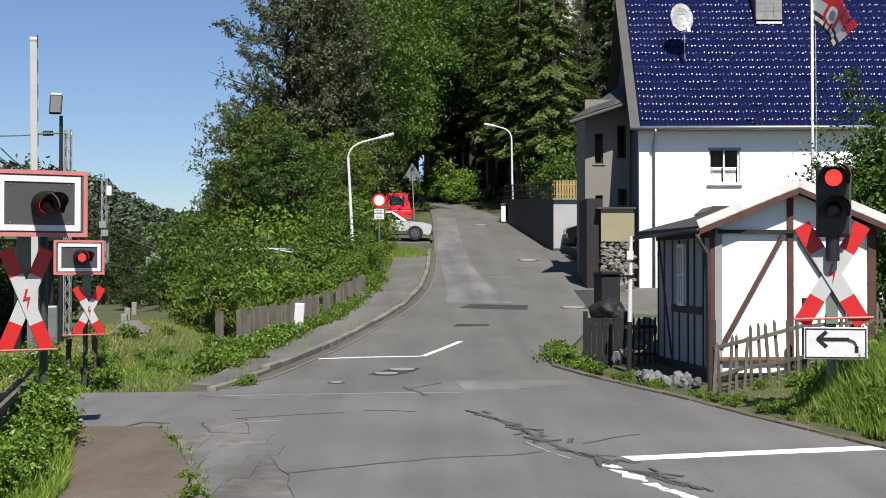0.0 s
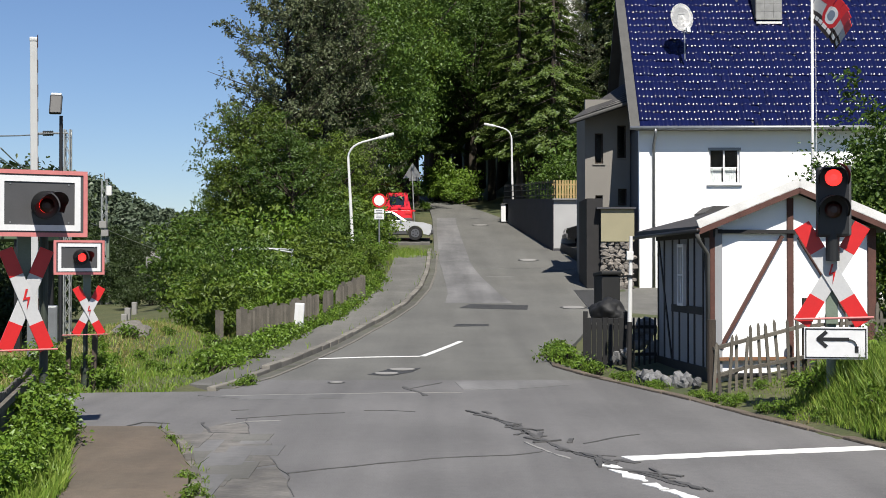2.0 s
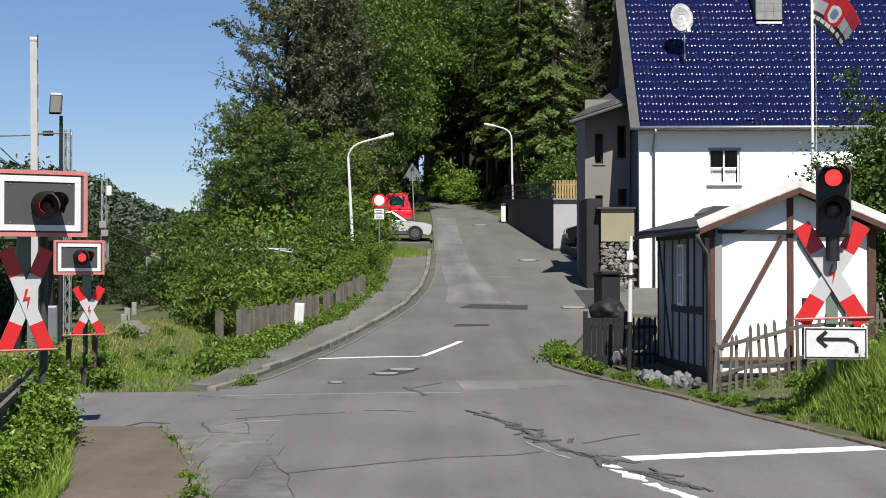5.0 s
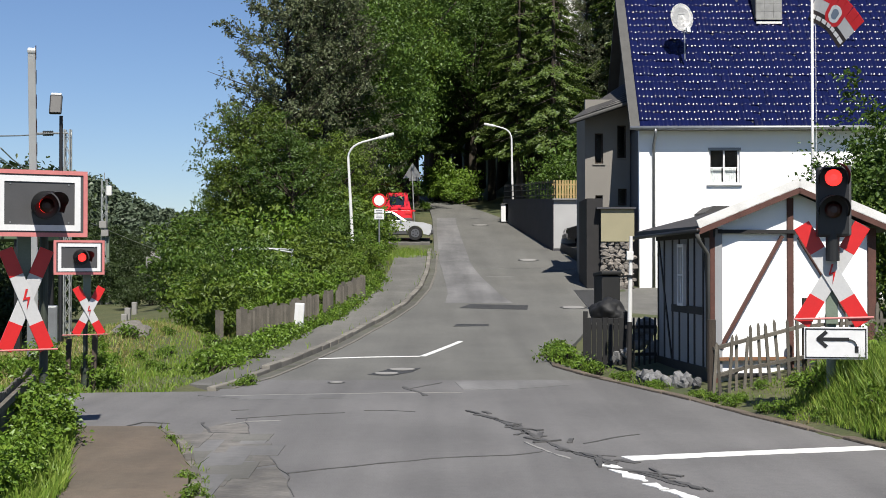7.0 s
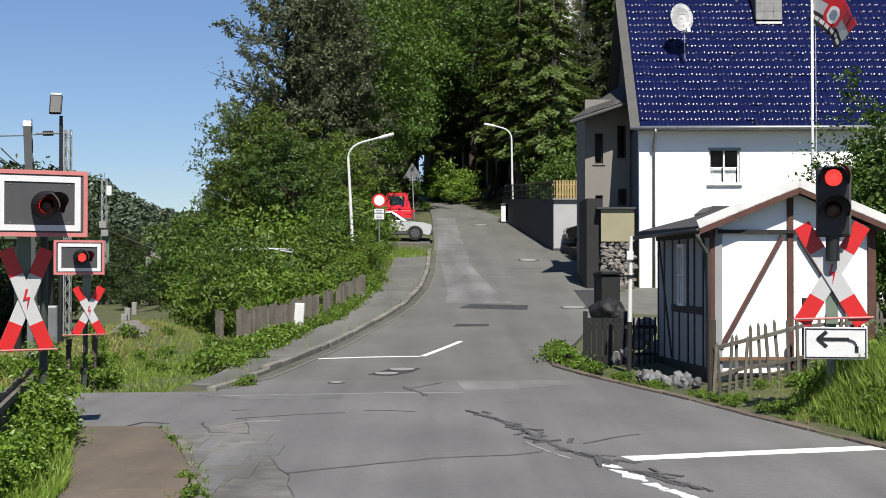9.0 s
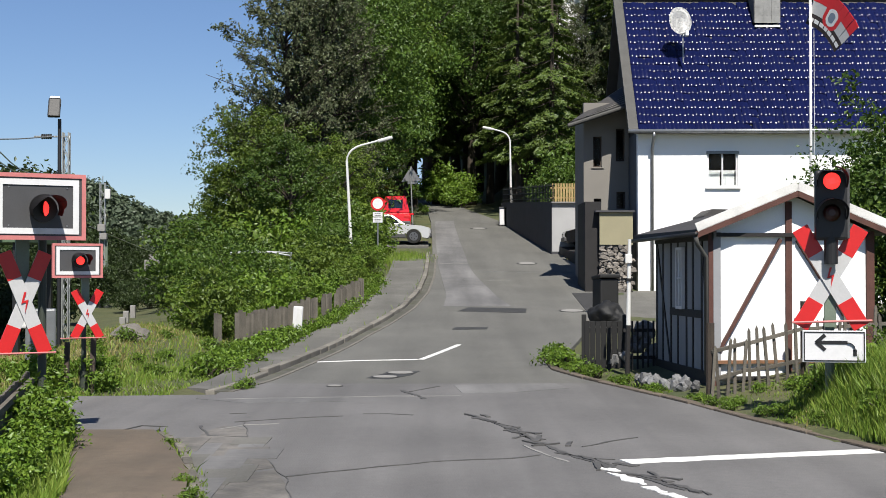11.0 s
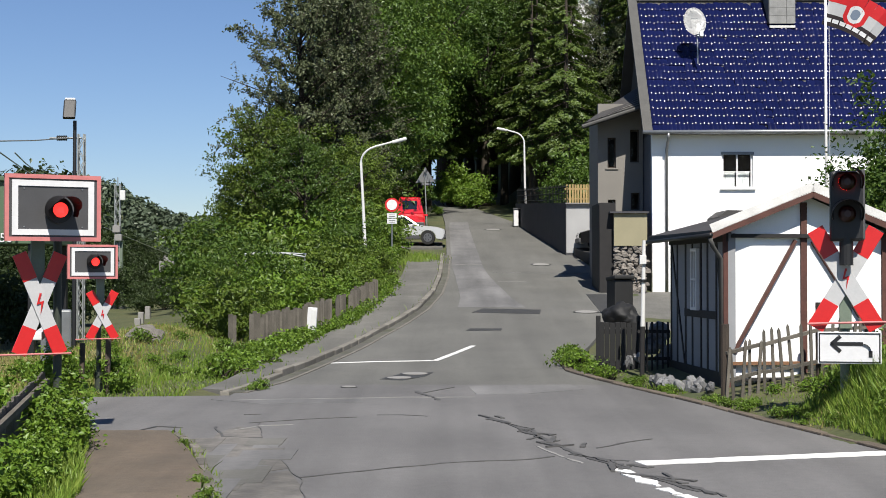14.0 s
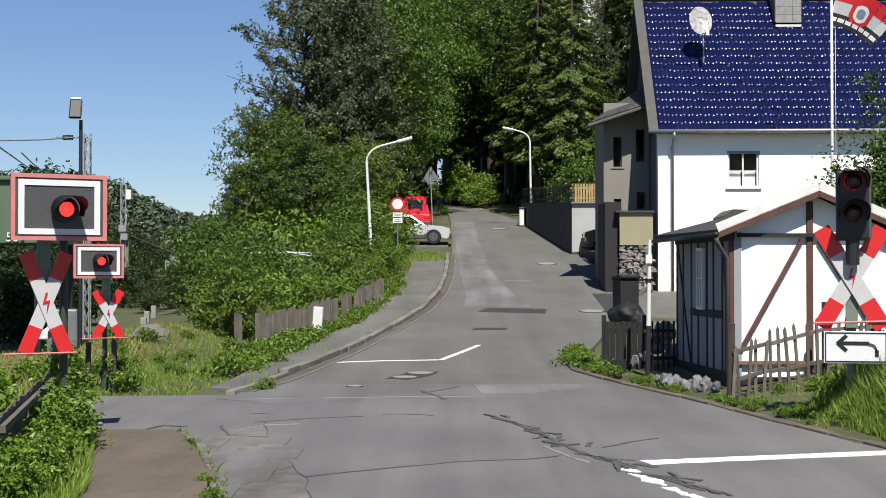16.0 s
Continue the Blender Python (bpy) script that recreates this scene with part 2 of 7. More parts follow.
KERB_OLD = material("broken_kerb", (0.13, 0.118, 0.0989), 0.95, var=0.35, scale=4, fine=40, bump=0.6, per_object=0.35)
MOTTLED = material("mottled_asphalt", (0.136, 0.127, 0.114), 0.9, var=0.3, scale=4.5, fine=18, bump=0.5, tint=(0.065, 0.0619, 0.0588), worn=0.2)
GUTTER = material("dirty_gutter", (0.0805, 0.0774, 0.0681), 0.95, var=0.3, scale=2, fine=40, bump=0.3, tint=(0.0495, 0.0526, 0.031), worn=0.2)
SILL_BROWN = material("orange_brown_timber", (0.206, 0.103, 0.0516), 0.85, var=0.25, scale=4, fine=40, bump=0.2)
TAR = material("tar_seam", (0.072, 0.07, 0.068), 0.75, var=0.3, scale=4, fine=60, bump=0.2)


# ---------- building helpers ----------
def mesh_object(name, bm, mat, parent=None, label="", smooth=False):
    me = bpy.data.meshes.new(name)
    bm.normal_update()
    bm.to_mesh(me)
    bm.free()
    for q in (mat if isinstance(mat, (list, tuple)) else [mat]):
        me.materials.append(q)
    if smooth:
        for poly in me.polygons:
            poly.use_smooth = True
    ob = new(name, me)
    if parent:
        ob.parent = parent
    if label:
        tagged(ob, label)
    return ob


part = mesh_object


def thing(name, m, label, category, group="", kind=""):
    e = new(name)
    e.matrix_world = m
    e.empty_display_size = 0.2
    return tagged(e, label, category, group, kind)


def box(bm, c, s, m=None, bevel=0.0, mat=0):
    """A box of size s about c, turned by m about its own centre."""
    t = Matrix.Translation(c) @ (m or Matrix()) @ Matrix.Diagonal((*s, 1))
    made = bmesh.ops.create_cube(bm, size=1.0, matrix=t)
    faces = {f for v in made["verts"] for f in v.link_faces}
    for f in faces:
        f.material_index = mat
    if bevel:
        edges = {e for v in made["verts"] for e in v.link_edges}
        bmesh.ops.bevel(bm, geom=list(edges), offset=bevel, segments=2, affect='EDGES', profile=0.6)
    return bm


def rod(bm, a, b, r0, r1=None, seg=12, mat=0, caps=True):
    a, b = Vector(a), Vector(b)
    d = b - a
    t = Matrix.Translation((a + b) / 2) @ d.to_track_quat('Z', 'Y').to_matrix().to_4x4()
    made = bmesh.ops.create_cone(bm, cap_ends=caps, segments=seg, radius1=r0, radius2=r0 if r1 is None else r1, depth=d.length, matrix=t)
    for v in made["verts"]:
        for f in v.link_faces:
            f.material_index = mat
    return bm


def tube(bm, pts, r, seg=10, mat=0, closed_ends=True):
    """A round tube along pts; r a number or one radius for each point."""
    pts = [Vector(q) for q in pts]
    rs = r if isinstance(r, (list, tuple)) else [r] * len(pts)
    rings = []
    up = Vector((0.31, 0.17, 0.93))
    for i, q in enumerate(pts):
        d = (pts[min(i + 1, len(pts) - 1)] - pts[max(i - 1, 0)]).normalized()
        u = d.cross(up)
        if u.length < 1e-3:
            u = d.cross(Vector((1, 0, 0)))
        u.normalize()
        w = d.cross(u)
        rings.append([bm.verts.new(q + (u * math.cos(2 * math.pi * k / seg) + w * math.sin(2 * math.pi * k / seg)) * rs[i]) for k in range(seg)])
    for a, b in zip(rings, rings[1:]):
        for k in range(seg):
            f = bm.faces.new((a[k], a[(k + 1) % seg], b[(k + 1) % seg], b[k]))
            f.material_index = mat
    if closed_ends:
        bm.faces.new(rings[0][::-1]).material_index = mat
        bm.faces.new(rings[-1]).material_index = mat
    return bm


def prism(bm, outline, depth, m=None, mat=0):
    """A flat outline (x, z) given depth along y, from y=0 to y=depth, then moved by m."""
    m = m or Matrix()
    front = [bm.verts.new(m @ Vector((x, 0, z))) for x, z in outline]
    back = [bm.verts.new(m @ Vector((x, depth, z))) for x, z in outline]
    faces = [bm.faces.new(front), bm.faces.new(back[::-1])]
    for i in range(len(front)):
        j = (i + 1) % len(front)
        faces.append(bm.faces.new((front[j], front[i], back[i], back[j])))
    for f in faces:
        f.material_index = mat
    return bm


def beam(bm, a, b, w, d, mat=0):
    """A squared timber from a to b, w wide across, d deep."""
    a, b = Vector(a), Vector(b)
    q = (b - a).to_track_quat('Z', 'Y').to_matrix().to_4x4()
    return box(bm, (a + b) / 2, (w, d, (b - a).length), q, mat=mat)


def smoothstep(a, b, x):
    t = min(1.0, max(0.0, (x - a) / (b - a)))
    return t * t * (3 - 2 * t)


# ---------- the lie of the land ----------
ROAD_D = [0, 22, 28, 35.3, 42.1, 53.3, 61.5, 69.4, 80, 96, 122.6, 160, 400]
ROAD_Z = [0, 0, 0.04, 0.235, 0.77, 1.69, 2.72, 3.59, 4.77, 6.4, 8.5, 12, 16]
EDGE_D = [21.9, 24, 28, 31.5, 35.3, 38.5, 42.1, 47, 53.3, 61.5, 69.4, 80, 96, 122.6, 150]
EDGE_L = [-3.595, -3.190, -2.788, -2.415, -2.015, -1.508, -1.000, -0.627, -0.444, -0.410, -0.492, -0.633, -1.080, -2.401, -6.500]
EDGE_R = [3.30, 2.78, 2.27, 2.993, 3.692, 4.139, 4.666, 5.444, 5.907, 5.279, 4.656, 3.533, 1.240, -0.460, -4.312]


def rise(d):
    """Height of the road at distance d, softened."""
    return sum(float(np.interp(d + o, ROAD_D, ROAD_Z)) for o in (-3, -1.5, 0, 1.5, 3)) / 5 if d > 25 else float(np.interp(d, ROAD_D, ROAD_Z))


def edge_left(d):
    return float(np.interp(d, EDGE_D, EDGE_L))


def edge_right(d):
    return float(np.interp(d, EDGE_D, EDGE_R))


def land(x, y):
    """Height of the ground beside and under the road."""
    base = rise(y)
    l, r = edge_left(y), edge_right(y)
    if y < 22:
        z = 0.0
        z += 0.48 * smoothstep(5.0, 8.8, x + 0.24 * (y - 13.5)) * smoothstep(8, 13, y)
        z += 0.36 * smoothstep(5.0, 6.3, x + 0.24 * (y - 13.5)) * (1 - smoothstep(17.4, 19.2, y)) * smoothstep(8, 13, y)
        z += -0.25 * smoothstep(-6.5, -9.5, x)
        return z
    z = base
    low = base * 0.25 - 0.25
    z += (low - z) * smoothstep(l - 2.2, l - 13, x)
    right = min(base, 0.5 + 0.35 * max(0.0, base - 0.5))
    z += (right - z) * smoothstep(r + 0.8, r + 4.0, x) * (1 - smoothstep(58, 72, y))
    z += 0.48 * smoothstep(5.0, 8.8, x + 0.24 * (y - 13.5)) * (1 - smoothstep(24, 30, y))
    z += 0.6 * math.exp(-((x + 7.0) / 1.3) ** 2 - ((y - 30.5) / 4.0) ** 2)
    z += 0.42 * min(70.0, max(0.0, y - 74)) * smoothstep(r + 2.0, r + 14, x)
    z += 0.22 * min(60.0, max(0.0, y - 74)) * smoothstep(l - 3, l - 12, x) * (1 - smoothstep(-8, -15, x))
    return z


def grid_values(a, b, fine_a, fine_b, fine, coarse):
    out, v = [], a
    while v < b:
        out.append(v)
        v += fine if fine_a <= v < fine_b else max(coarse, 0.12 * min(abs(v - fine_a), abs(v - fine_b)))
    return out + [b]


def build_ground():
    xs = grid_values(-900.0, 900.0, -16, 16, 0.5, 2.0)
    ys = grid_values(-60.0, 1500.0, 6, 80, 0.5, 2.0)
    bm = bmesh.new()
    rows = []
    for y in ys:
        row = []
        for x in xs:
            z = land(x, y)
            on_road = (edge_left(y) - (1.9 if y > 29 else 0.7) < x < edge_right(y) + 0.3) if y > 21.5 else (-3.6 < x < 5.25 - 0.24 * (max(y, 4) - 13.2) or (16.2 < y and x < 3.6))
            z += -0.10 if on_road else 0.03 * noise.noise(Vector((x * 0.7, y * 0.7, 0)))
            row.append(bm.verts.new((x, y, z)))
        rows.append(row)
    for a, b in zip(rows, rows[1:]):
        for i in range(len(xs) - 1):
            bm.faces.new((a[i], a[i + 1], b[i + 1], b[i]))
    g = mesh_object("ground", bm, SOIL, smooth=True)
    tagged(g, "earth with grass sloping up beside the road", "ground", kind="structure")


def strip(name, left, right, mat, label, category, zoff=0.0, across=8, skirt=0.15):
    """A band of ground between two lines of (x, y), draped at road height."""
    bm = bmesh.new()
    rows = []
    for (xl, yl), (xr, yr) in zip(left, right):
        row = []
        for i in range(across + 1):
            k = i / across
            x, y = xl + (xr - xl) * k, yl + (yr - yl) * k
            row.append(bm.verts.new((x, y, rise(y) + (zoff(y) if callable(zoff) else zoff))))
        rows.append(row)
    for a, b in zip(rows, rows[1:]):
        for i in range(across):
            bm.faces.new((a[i], a[i + 1], b[i + 1], b[i]))
    bmesh.ops.recalc_face_normals(bm, faces=bm.faces)
    if rows and bm.faces and sum(f.normal.z for f in bm.faces) < 0:
        bmesh.ops.reverse_faces(bm, faces=bm.faces)
    edge = [e for e in bm.edges if e.is_boundary]
    ex = bmesh.ops.extrude_edge_only(bm, edges=edge)
    for v in ex["geom"]:
        if isinstance(v, bmesh.types.BMVert):
            v.co.z -= skirt
    ob = mesh_object(name, bm, mat, smooth=False)
    return tagged(ob, label, category, kind="structure")


def build_roads():
    ds = [23.5 + i * 1.2 for i in range(99)]
    strip("road", [(edge_left(d), d) for d in ds], [(edge_right(d), d) for d in ds], ASPHALT_HILL, "warm grey asphalt road climbing the hill", "road")
    near = [(-2.6, -60.0, 8.0), (-2.5, -20.0, 7.4), (-2.35, 2.0, 6.4), (-2.35, 6.0, 6.1), (-2.15, 9.0, 5.65), (-2.1, 11.65, 5.45), (-2.3, 13.0, 5.28), (-2.68, 14.4, 5.0), (-3.05, 15.6, 4.76), (-3.35, 16.35, 4.6), (-3.53, 17.0, 4.45),
            (-3.55, 19.0, 4.0), (-3.55, 20.2, 3.78), (EDGE_L[0], 21.9, EDGE_R[0]), (edge_left(23.5), 23.5, edge_right(23.5))]
    strip("road_junction", [(a, d) for a, d, b in near], [(b, d) for a, d, b in near], ASPHALT, "worn grey asphalt at the junction", "road")
    side = [(-60.0, 16.4, 21.2), (-14.0, 16.4, 21.2), (-6.0, 16.4, 21.3), (-3.53, 16.38, 21.6)]
    strip("side_road", [(x, a) for x, a, b in side], [(x, b) for x, a, b in side], ASPHALT, "grey asphalt side road to the rail crossing", "road", zoff=-0.004)
    path = [(-3.9, -60.0, -2.7), (-3.2, -10.0, -2.4), (-2.95, 9.0, -2.2), (-3.28, 11.65, -2.2), (-3.62, 13.0, -2.42), (-4.0, 14.5, -2.85), (-4.25, 15.6, -3.2), (-4.45, 16.3, -3.45)]
    strip("footpath", [(a, d) for a, d, b in path], [(b, d) for a, d, b in path], PATH, "brown gritty footpath", "pavement", zoff=0.07)
    ds = [22.4 + i * 1.0 for i in range(37)]
    strip("pavement", [(edge_left(d) - 0.75 - 0.5 * smoothstep(22, 31, d) - 0.4 * smoothstep(36, 46, d), d + 0.3) for d in ds], [(edge_left(d) - 0.28, d) for d in ds], ASPHALT_OLD, "old asphalt pavement climbing beside the road", "pavement", zoff=lambda y: 0.008 + 0.085 * smoothstep(22.6, 25.5, y))


build_ground()
build_roads()


# ---------- leaves ----------
def leaf_mesh(name, centres, normals, size, mat, spread=0.9, rng=None, aspect=0.55):
    """One mesh of pointed leaves, one at each centre, roughly facing the normals."""
    rng = rng or np.random.default_rng(1)
    n = len(centres)
    c = np.asarray(centres, float)
    d = np.asarray(normals, float) + rng.normal(0, spread, (n, 3))
    d /= np.linalg.norm(d, axis=1)[:, None] + 1e-9
    a = np.cross(d, rng.normal(0, 1, (n, 3)))
    a /= np.linalg.norm(a, axis=1)[:, None] + 1e-9
    b = np.cross(d, a)
    s = size * rng.uniform(0.6, 1.4, n)[:, None]
    droop = np.array([0, 0, -0.25])
    v = np.stack([c - a * s, c - b * s * aspect + d * s * 0.15, c + a * s + droop * s, c + b * s * aspect + d * s * 0.15], 1).reshape(-1, 3)
    me = bpy.data.meshes.new(name)
    me.from_pydata(v.tolist(), [], (np.arange(n * 4).reshape(-1, 4)).tolist())
    me.materials.append(mat)
    return me


def crown_points(rng, clumps, per, radii, centre, clump_r, hollow=0.6, rough=0.26):
    """Leaf places: clumps set in an uneven ellipsoid, with gaps between them."""
    pts, nor = [], []
    seed = rng.uniform(0, 100)
    while len(pts) < clumps:
        d = rng.normal(0, 1, 3)
        d /= np.linalg.norm(d)
        k = 1 + rough * 2.2 * noise.noise(Vector((d[0] * 1.7 + seed, d[1] * 1.7, d[2] * 1.7)))
        r = rng.uniform(hollow, 1.0) * k
        q = d * np.array(radii) * r
        pts.append(q)
        nor.append(d)
    pts, nor = np.array(pts), np.array(nor)
    sizes = clump_r * rng.uniform(0.55, 1.35, clumps)
    off = np.clip(rng.normal(0, 0.5, (clumps, per, 3)), -0.85, 0.85) * sizes[:, None, None] * np.array([1, 1, 0.6])
    leaves = (pts[:, None, :] + off).reshape(-1, 3) + np.array(centre)
    normals = (nor[:, None, :] * 0.5 + off / (np.linalg.norm(off, axis=2)[:, :, None] + 1e-6) * 0.5 + np.array([0, 0, 0.5])).reshape(-1, 3)
    return leaves, normals, pts + np.array(centre)


def broad_tree(seed, height, radius, mat, leaf=0.105, clumps=260, per=44, trunk_h=0.25, label="", clump_r=0.62):
    rng = np.random.default_rng(seed)
    t = thing("tree", Matrix(), label or "leafy green deciduous tree on the hillside", "tree", "hillside trees")
    cz = height * (trunk_h + 1) / 2
    leaves, nor, cl = crown_points(rng, clumps, per, (radius, radius, height * (1 - trunk_h) / 2), (0, 0, cz), clump_r)
    bm = bmesh.new()
    top = height * 0.8
    bends = [(0.25 * radius * rng.normal() * k * 0.5, 0.25 * radius * rng.normal() * k * 0.5, top * k) for k in (0, 0.25, 0.5, 0.75, 1.0)]
    bends[0] = (0, 0, -0.6)
    tube(bm, bends, [height * 0.022 * (1.15 - k) for k in (0, 0.25, 0.5, 0.75, 1.0)], 8)
    for i in rng.choice(len(cl), min(26, len(cl)), replace=False):
        e = Vector(cl[i])
        k = min(0.95, max(0.2, (e.z / top) * 0.65))
        j = min(3, int(k * 4))
        f = k * 4 - j
        s = Vector(bends[j]).lerp(Vector(bends[j + 1]), f)
        m = s.lerp(e, 0.5) + Vector((0, 0, 0.06 * height * rng.uniform(0, 1)))
        tube(bm, [s, m, e], [height * 0.008, height * 0.005, height * 0.002], 5)
    part("trunk", bm, BARK, t, smooth=True)
    me = leaf_mesh("crown", leaves, nor, leaf, mat, rng=rng)
    c = new("crown", me)
    c.parent = t
    return t


def sprig_tree(seed, height, radius, mat, leaf=0.085, limbs=120, label=""):
    """A loose tree: long shoots strung with small leaves, feathered against the sky."""
    rng = np.random.default_rng(seed)
    t = thing("tree", Matrix(), label, "tree", "hillside trees")
    bm = bmesh.new()
    tube(bm, [(0, 0, -0.6), (0.1, 0, height * 0.3), (-0.1, 0.1, height * 0.6), (0, 0, height * 0.92)], [height * 0.018, height * 0.014, height * 0.009, 0.02], 8)
    pts, nor = [], []
    for i in range(limbs):
        z = height * rng.uniform(0.12, 0.86)
        k = z / height
        a = rng.uniform(0, 6.283)
        out = np.array([math.cos(a), math.sin(a), 0])
        r = radius * max(0.12, 1 - ((k - 0.42) / 0.62) ** 2) * rng.uniform(0.55, 1.12)
        s = np.array([0, 0, z])
        e = s + out * r + np.array([0, 0, height * rng.uniform(0.02, 0.16)])
        m = (s + e) / 2 + np.array([0, 0, -0.03 * height * rng.uniform(-0.4, 1)])
        tube(bm, [s, m, e], [0.05, 0.03, 0.01], 4)
        for j in range(9):
            u = rng.uniform(0.3, 1.0)
            q = s * (1 - u) ** 2 + 2 * m * u * (1 - u) + e * u * u
            d = rng.normal(0, 0.6, 3) + out * 0.5 + np.array([0, 0, 0.45])
            d *= rng.uniform(0.5, 1.25) / np.linalg.norm(d)
            tube(bm, [q, q + d], [0.014, 0.005], 3)
            n = 24
            v = rng.uniform(0.1, 1.08, n)[:, None]
            pts.append(q + d * v + rng.normal(0, 0.085, (n, 3)))
            nor.append(np.tile(out * 0.4 + np.array([0, 0, 0.6]), (n, 1)))
    part("trunk", bm, BARK, t, smooth=True)
    c = new("crown", leaf_mesh("crown", np.concatenate(pts), np.concatenate(nor), leaf, mat, rng=rng))
    c.parent = t
    return t


def spruce(seed, height, radius, mat, leaf=0.13, label="", low=0.29):
    rng = np.random.default_rng(seed)
    t = thing("spruce", Matrix(), label or "tall dark green spruce with drooping boughs", "tree", "hillside spruces")
    bm = bmesh.new()
    rod(bm, (0, 0, -0.6), (0, 0, height * 0.97), height * 0.016, 0.03, 8)
    pts, nor = [], []
    z = height * low
    while z < height * 0.98:
        k = 1 - z / height
        r = radius * (k ** 0.75) * rng.uniform(0.82, 1.1)
        boughs = max(4, int(8 * k + 4))
        for b in range(boughs):
            a = 2 * math.pi * (b + rng.uniform(0, 1)) / boughs
            rr = r * rng.uniform(0.65, 1.2)
            zj = z + rng.uniform(-0.5, 0.5) * (height * 0.035 + 0.15)
            n = max(12, int(rr * 62))
            u = rng.uniform(0.15, 1.0, n) ** 0.75
            side = rng.uniform(-1, 1, n) * rr * 0.36 * (1.08 - u) * (0.4 + u)
            drop = -0.62 * rr * u ** 1.25 + 0.14 * rr * u ** 4 - np.abs(side) * 0.42 - 0.22 * rng.uniform(0, 1, n) ** 3
            x = np.cos(a) * rr * u - np.sin(a) * side
            y = np.sin(a) * rr * u + np.cos(a) * side
            pts.append(np.stack([x, y, zj + drop + rng.normal(0, 0.03, n)], 1))
            nor.append(np.tile([np.cos(a) * 0.8, np.sin(a) * 0.8, 1.0], (n, 1)))
            rod(bm, (0, 0, z), (math.cos(a) * rr * 0.8, math.sin(a) * rr * 0.8, z - 0.25 * rr), 0.035, 0.01, 4, caps=False)
        z += height * 0.038 + 0.22
    part("trunk", bm, BARK, t)
    me = leaf_mesh("crown", np.concatenate(pts), np.concatenate(nor), leaf, mat, 0.42, rng, 0.5)
    c = new("crown", me)
    c.parent = t
    return t


def bush(seed, size, mat, leaf=0.09, clumps=70, per=30, label="dense green bush beside the road", name="bush", clump_r=0.45, group="roadside bushes"):
    rng = np.random.default_rng(seed)
    t = thing(name, Matrix(), label, "bush", group)
    sx, sy, sz = size
    leaves, nor, cl = crown_points(rng, clumps, per, (sx / 2, sy / 2, sz / 2), (0, 0, sz * 0.46), clump_r, 0.35, 0.4)
    keep = leaves[:, 2] > -0.05
    bm = bmesh.new()
    for i in rng.choice(len(cl), min(14, len(cl)), replace=False):
        e = Vector(cl[i])
        tube(bm, [(e.x * 0.15, e.y * 0.15, -0.15), (e.x * 0.5, e.y * 0.5, max(0.1, e.z * 0.6)), (e.x, e.y, max(0.15, e.z))], [0.03, 0.02, 0.006], 5)
    part("branchwork", bm, BARK, t)
    c = new("foliage", leaf_mesh("foliage", leaves[keep], nor[keep], leaf, mat, rng=rng))
    c.parent = t
    return t


def place(ob, x, y, s=1.0, turn=0.0, z=None):
    ob.matrix_world = Matrix.LocRotScale((x, y, land(x, y) if z is None else z), Euler((0, 0, turn)), (s, s, s))
    return ob


def another(ob, x, y, s=1.0, turn=0.0, z=None):
    ob2 = copy_thing(ob, Matrix())
    return place(ob2, x, y, s, turn, z)



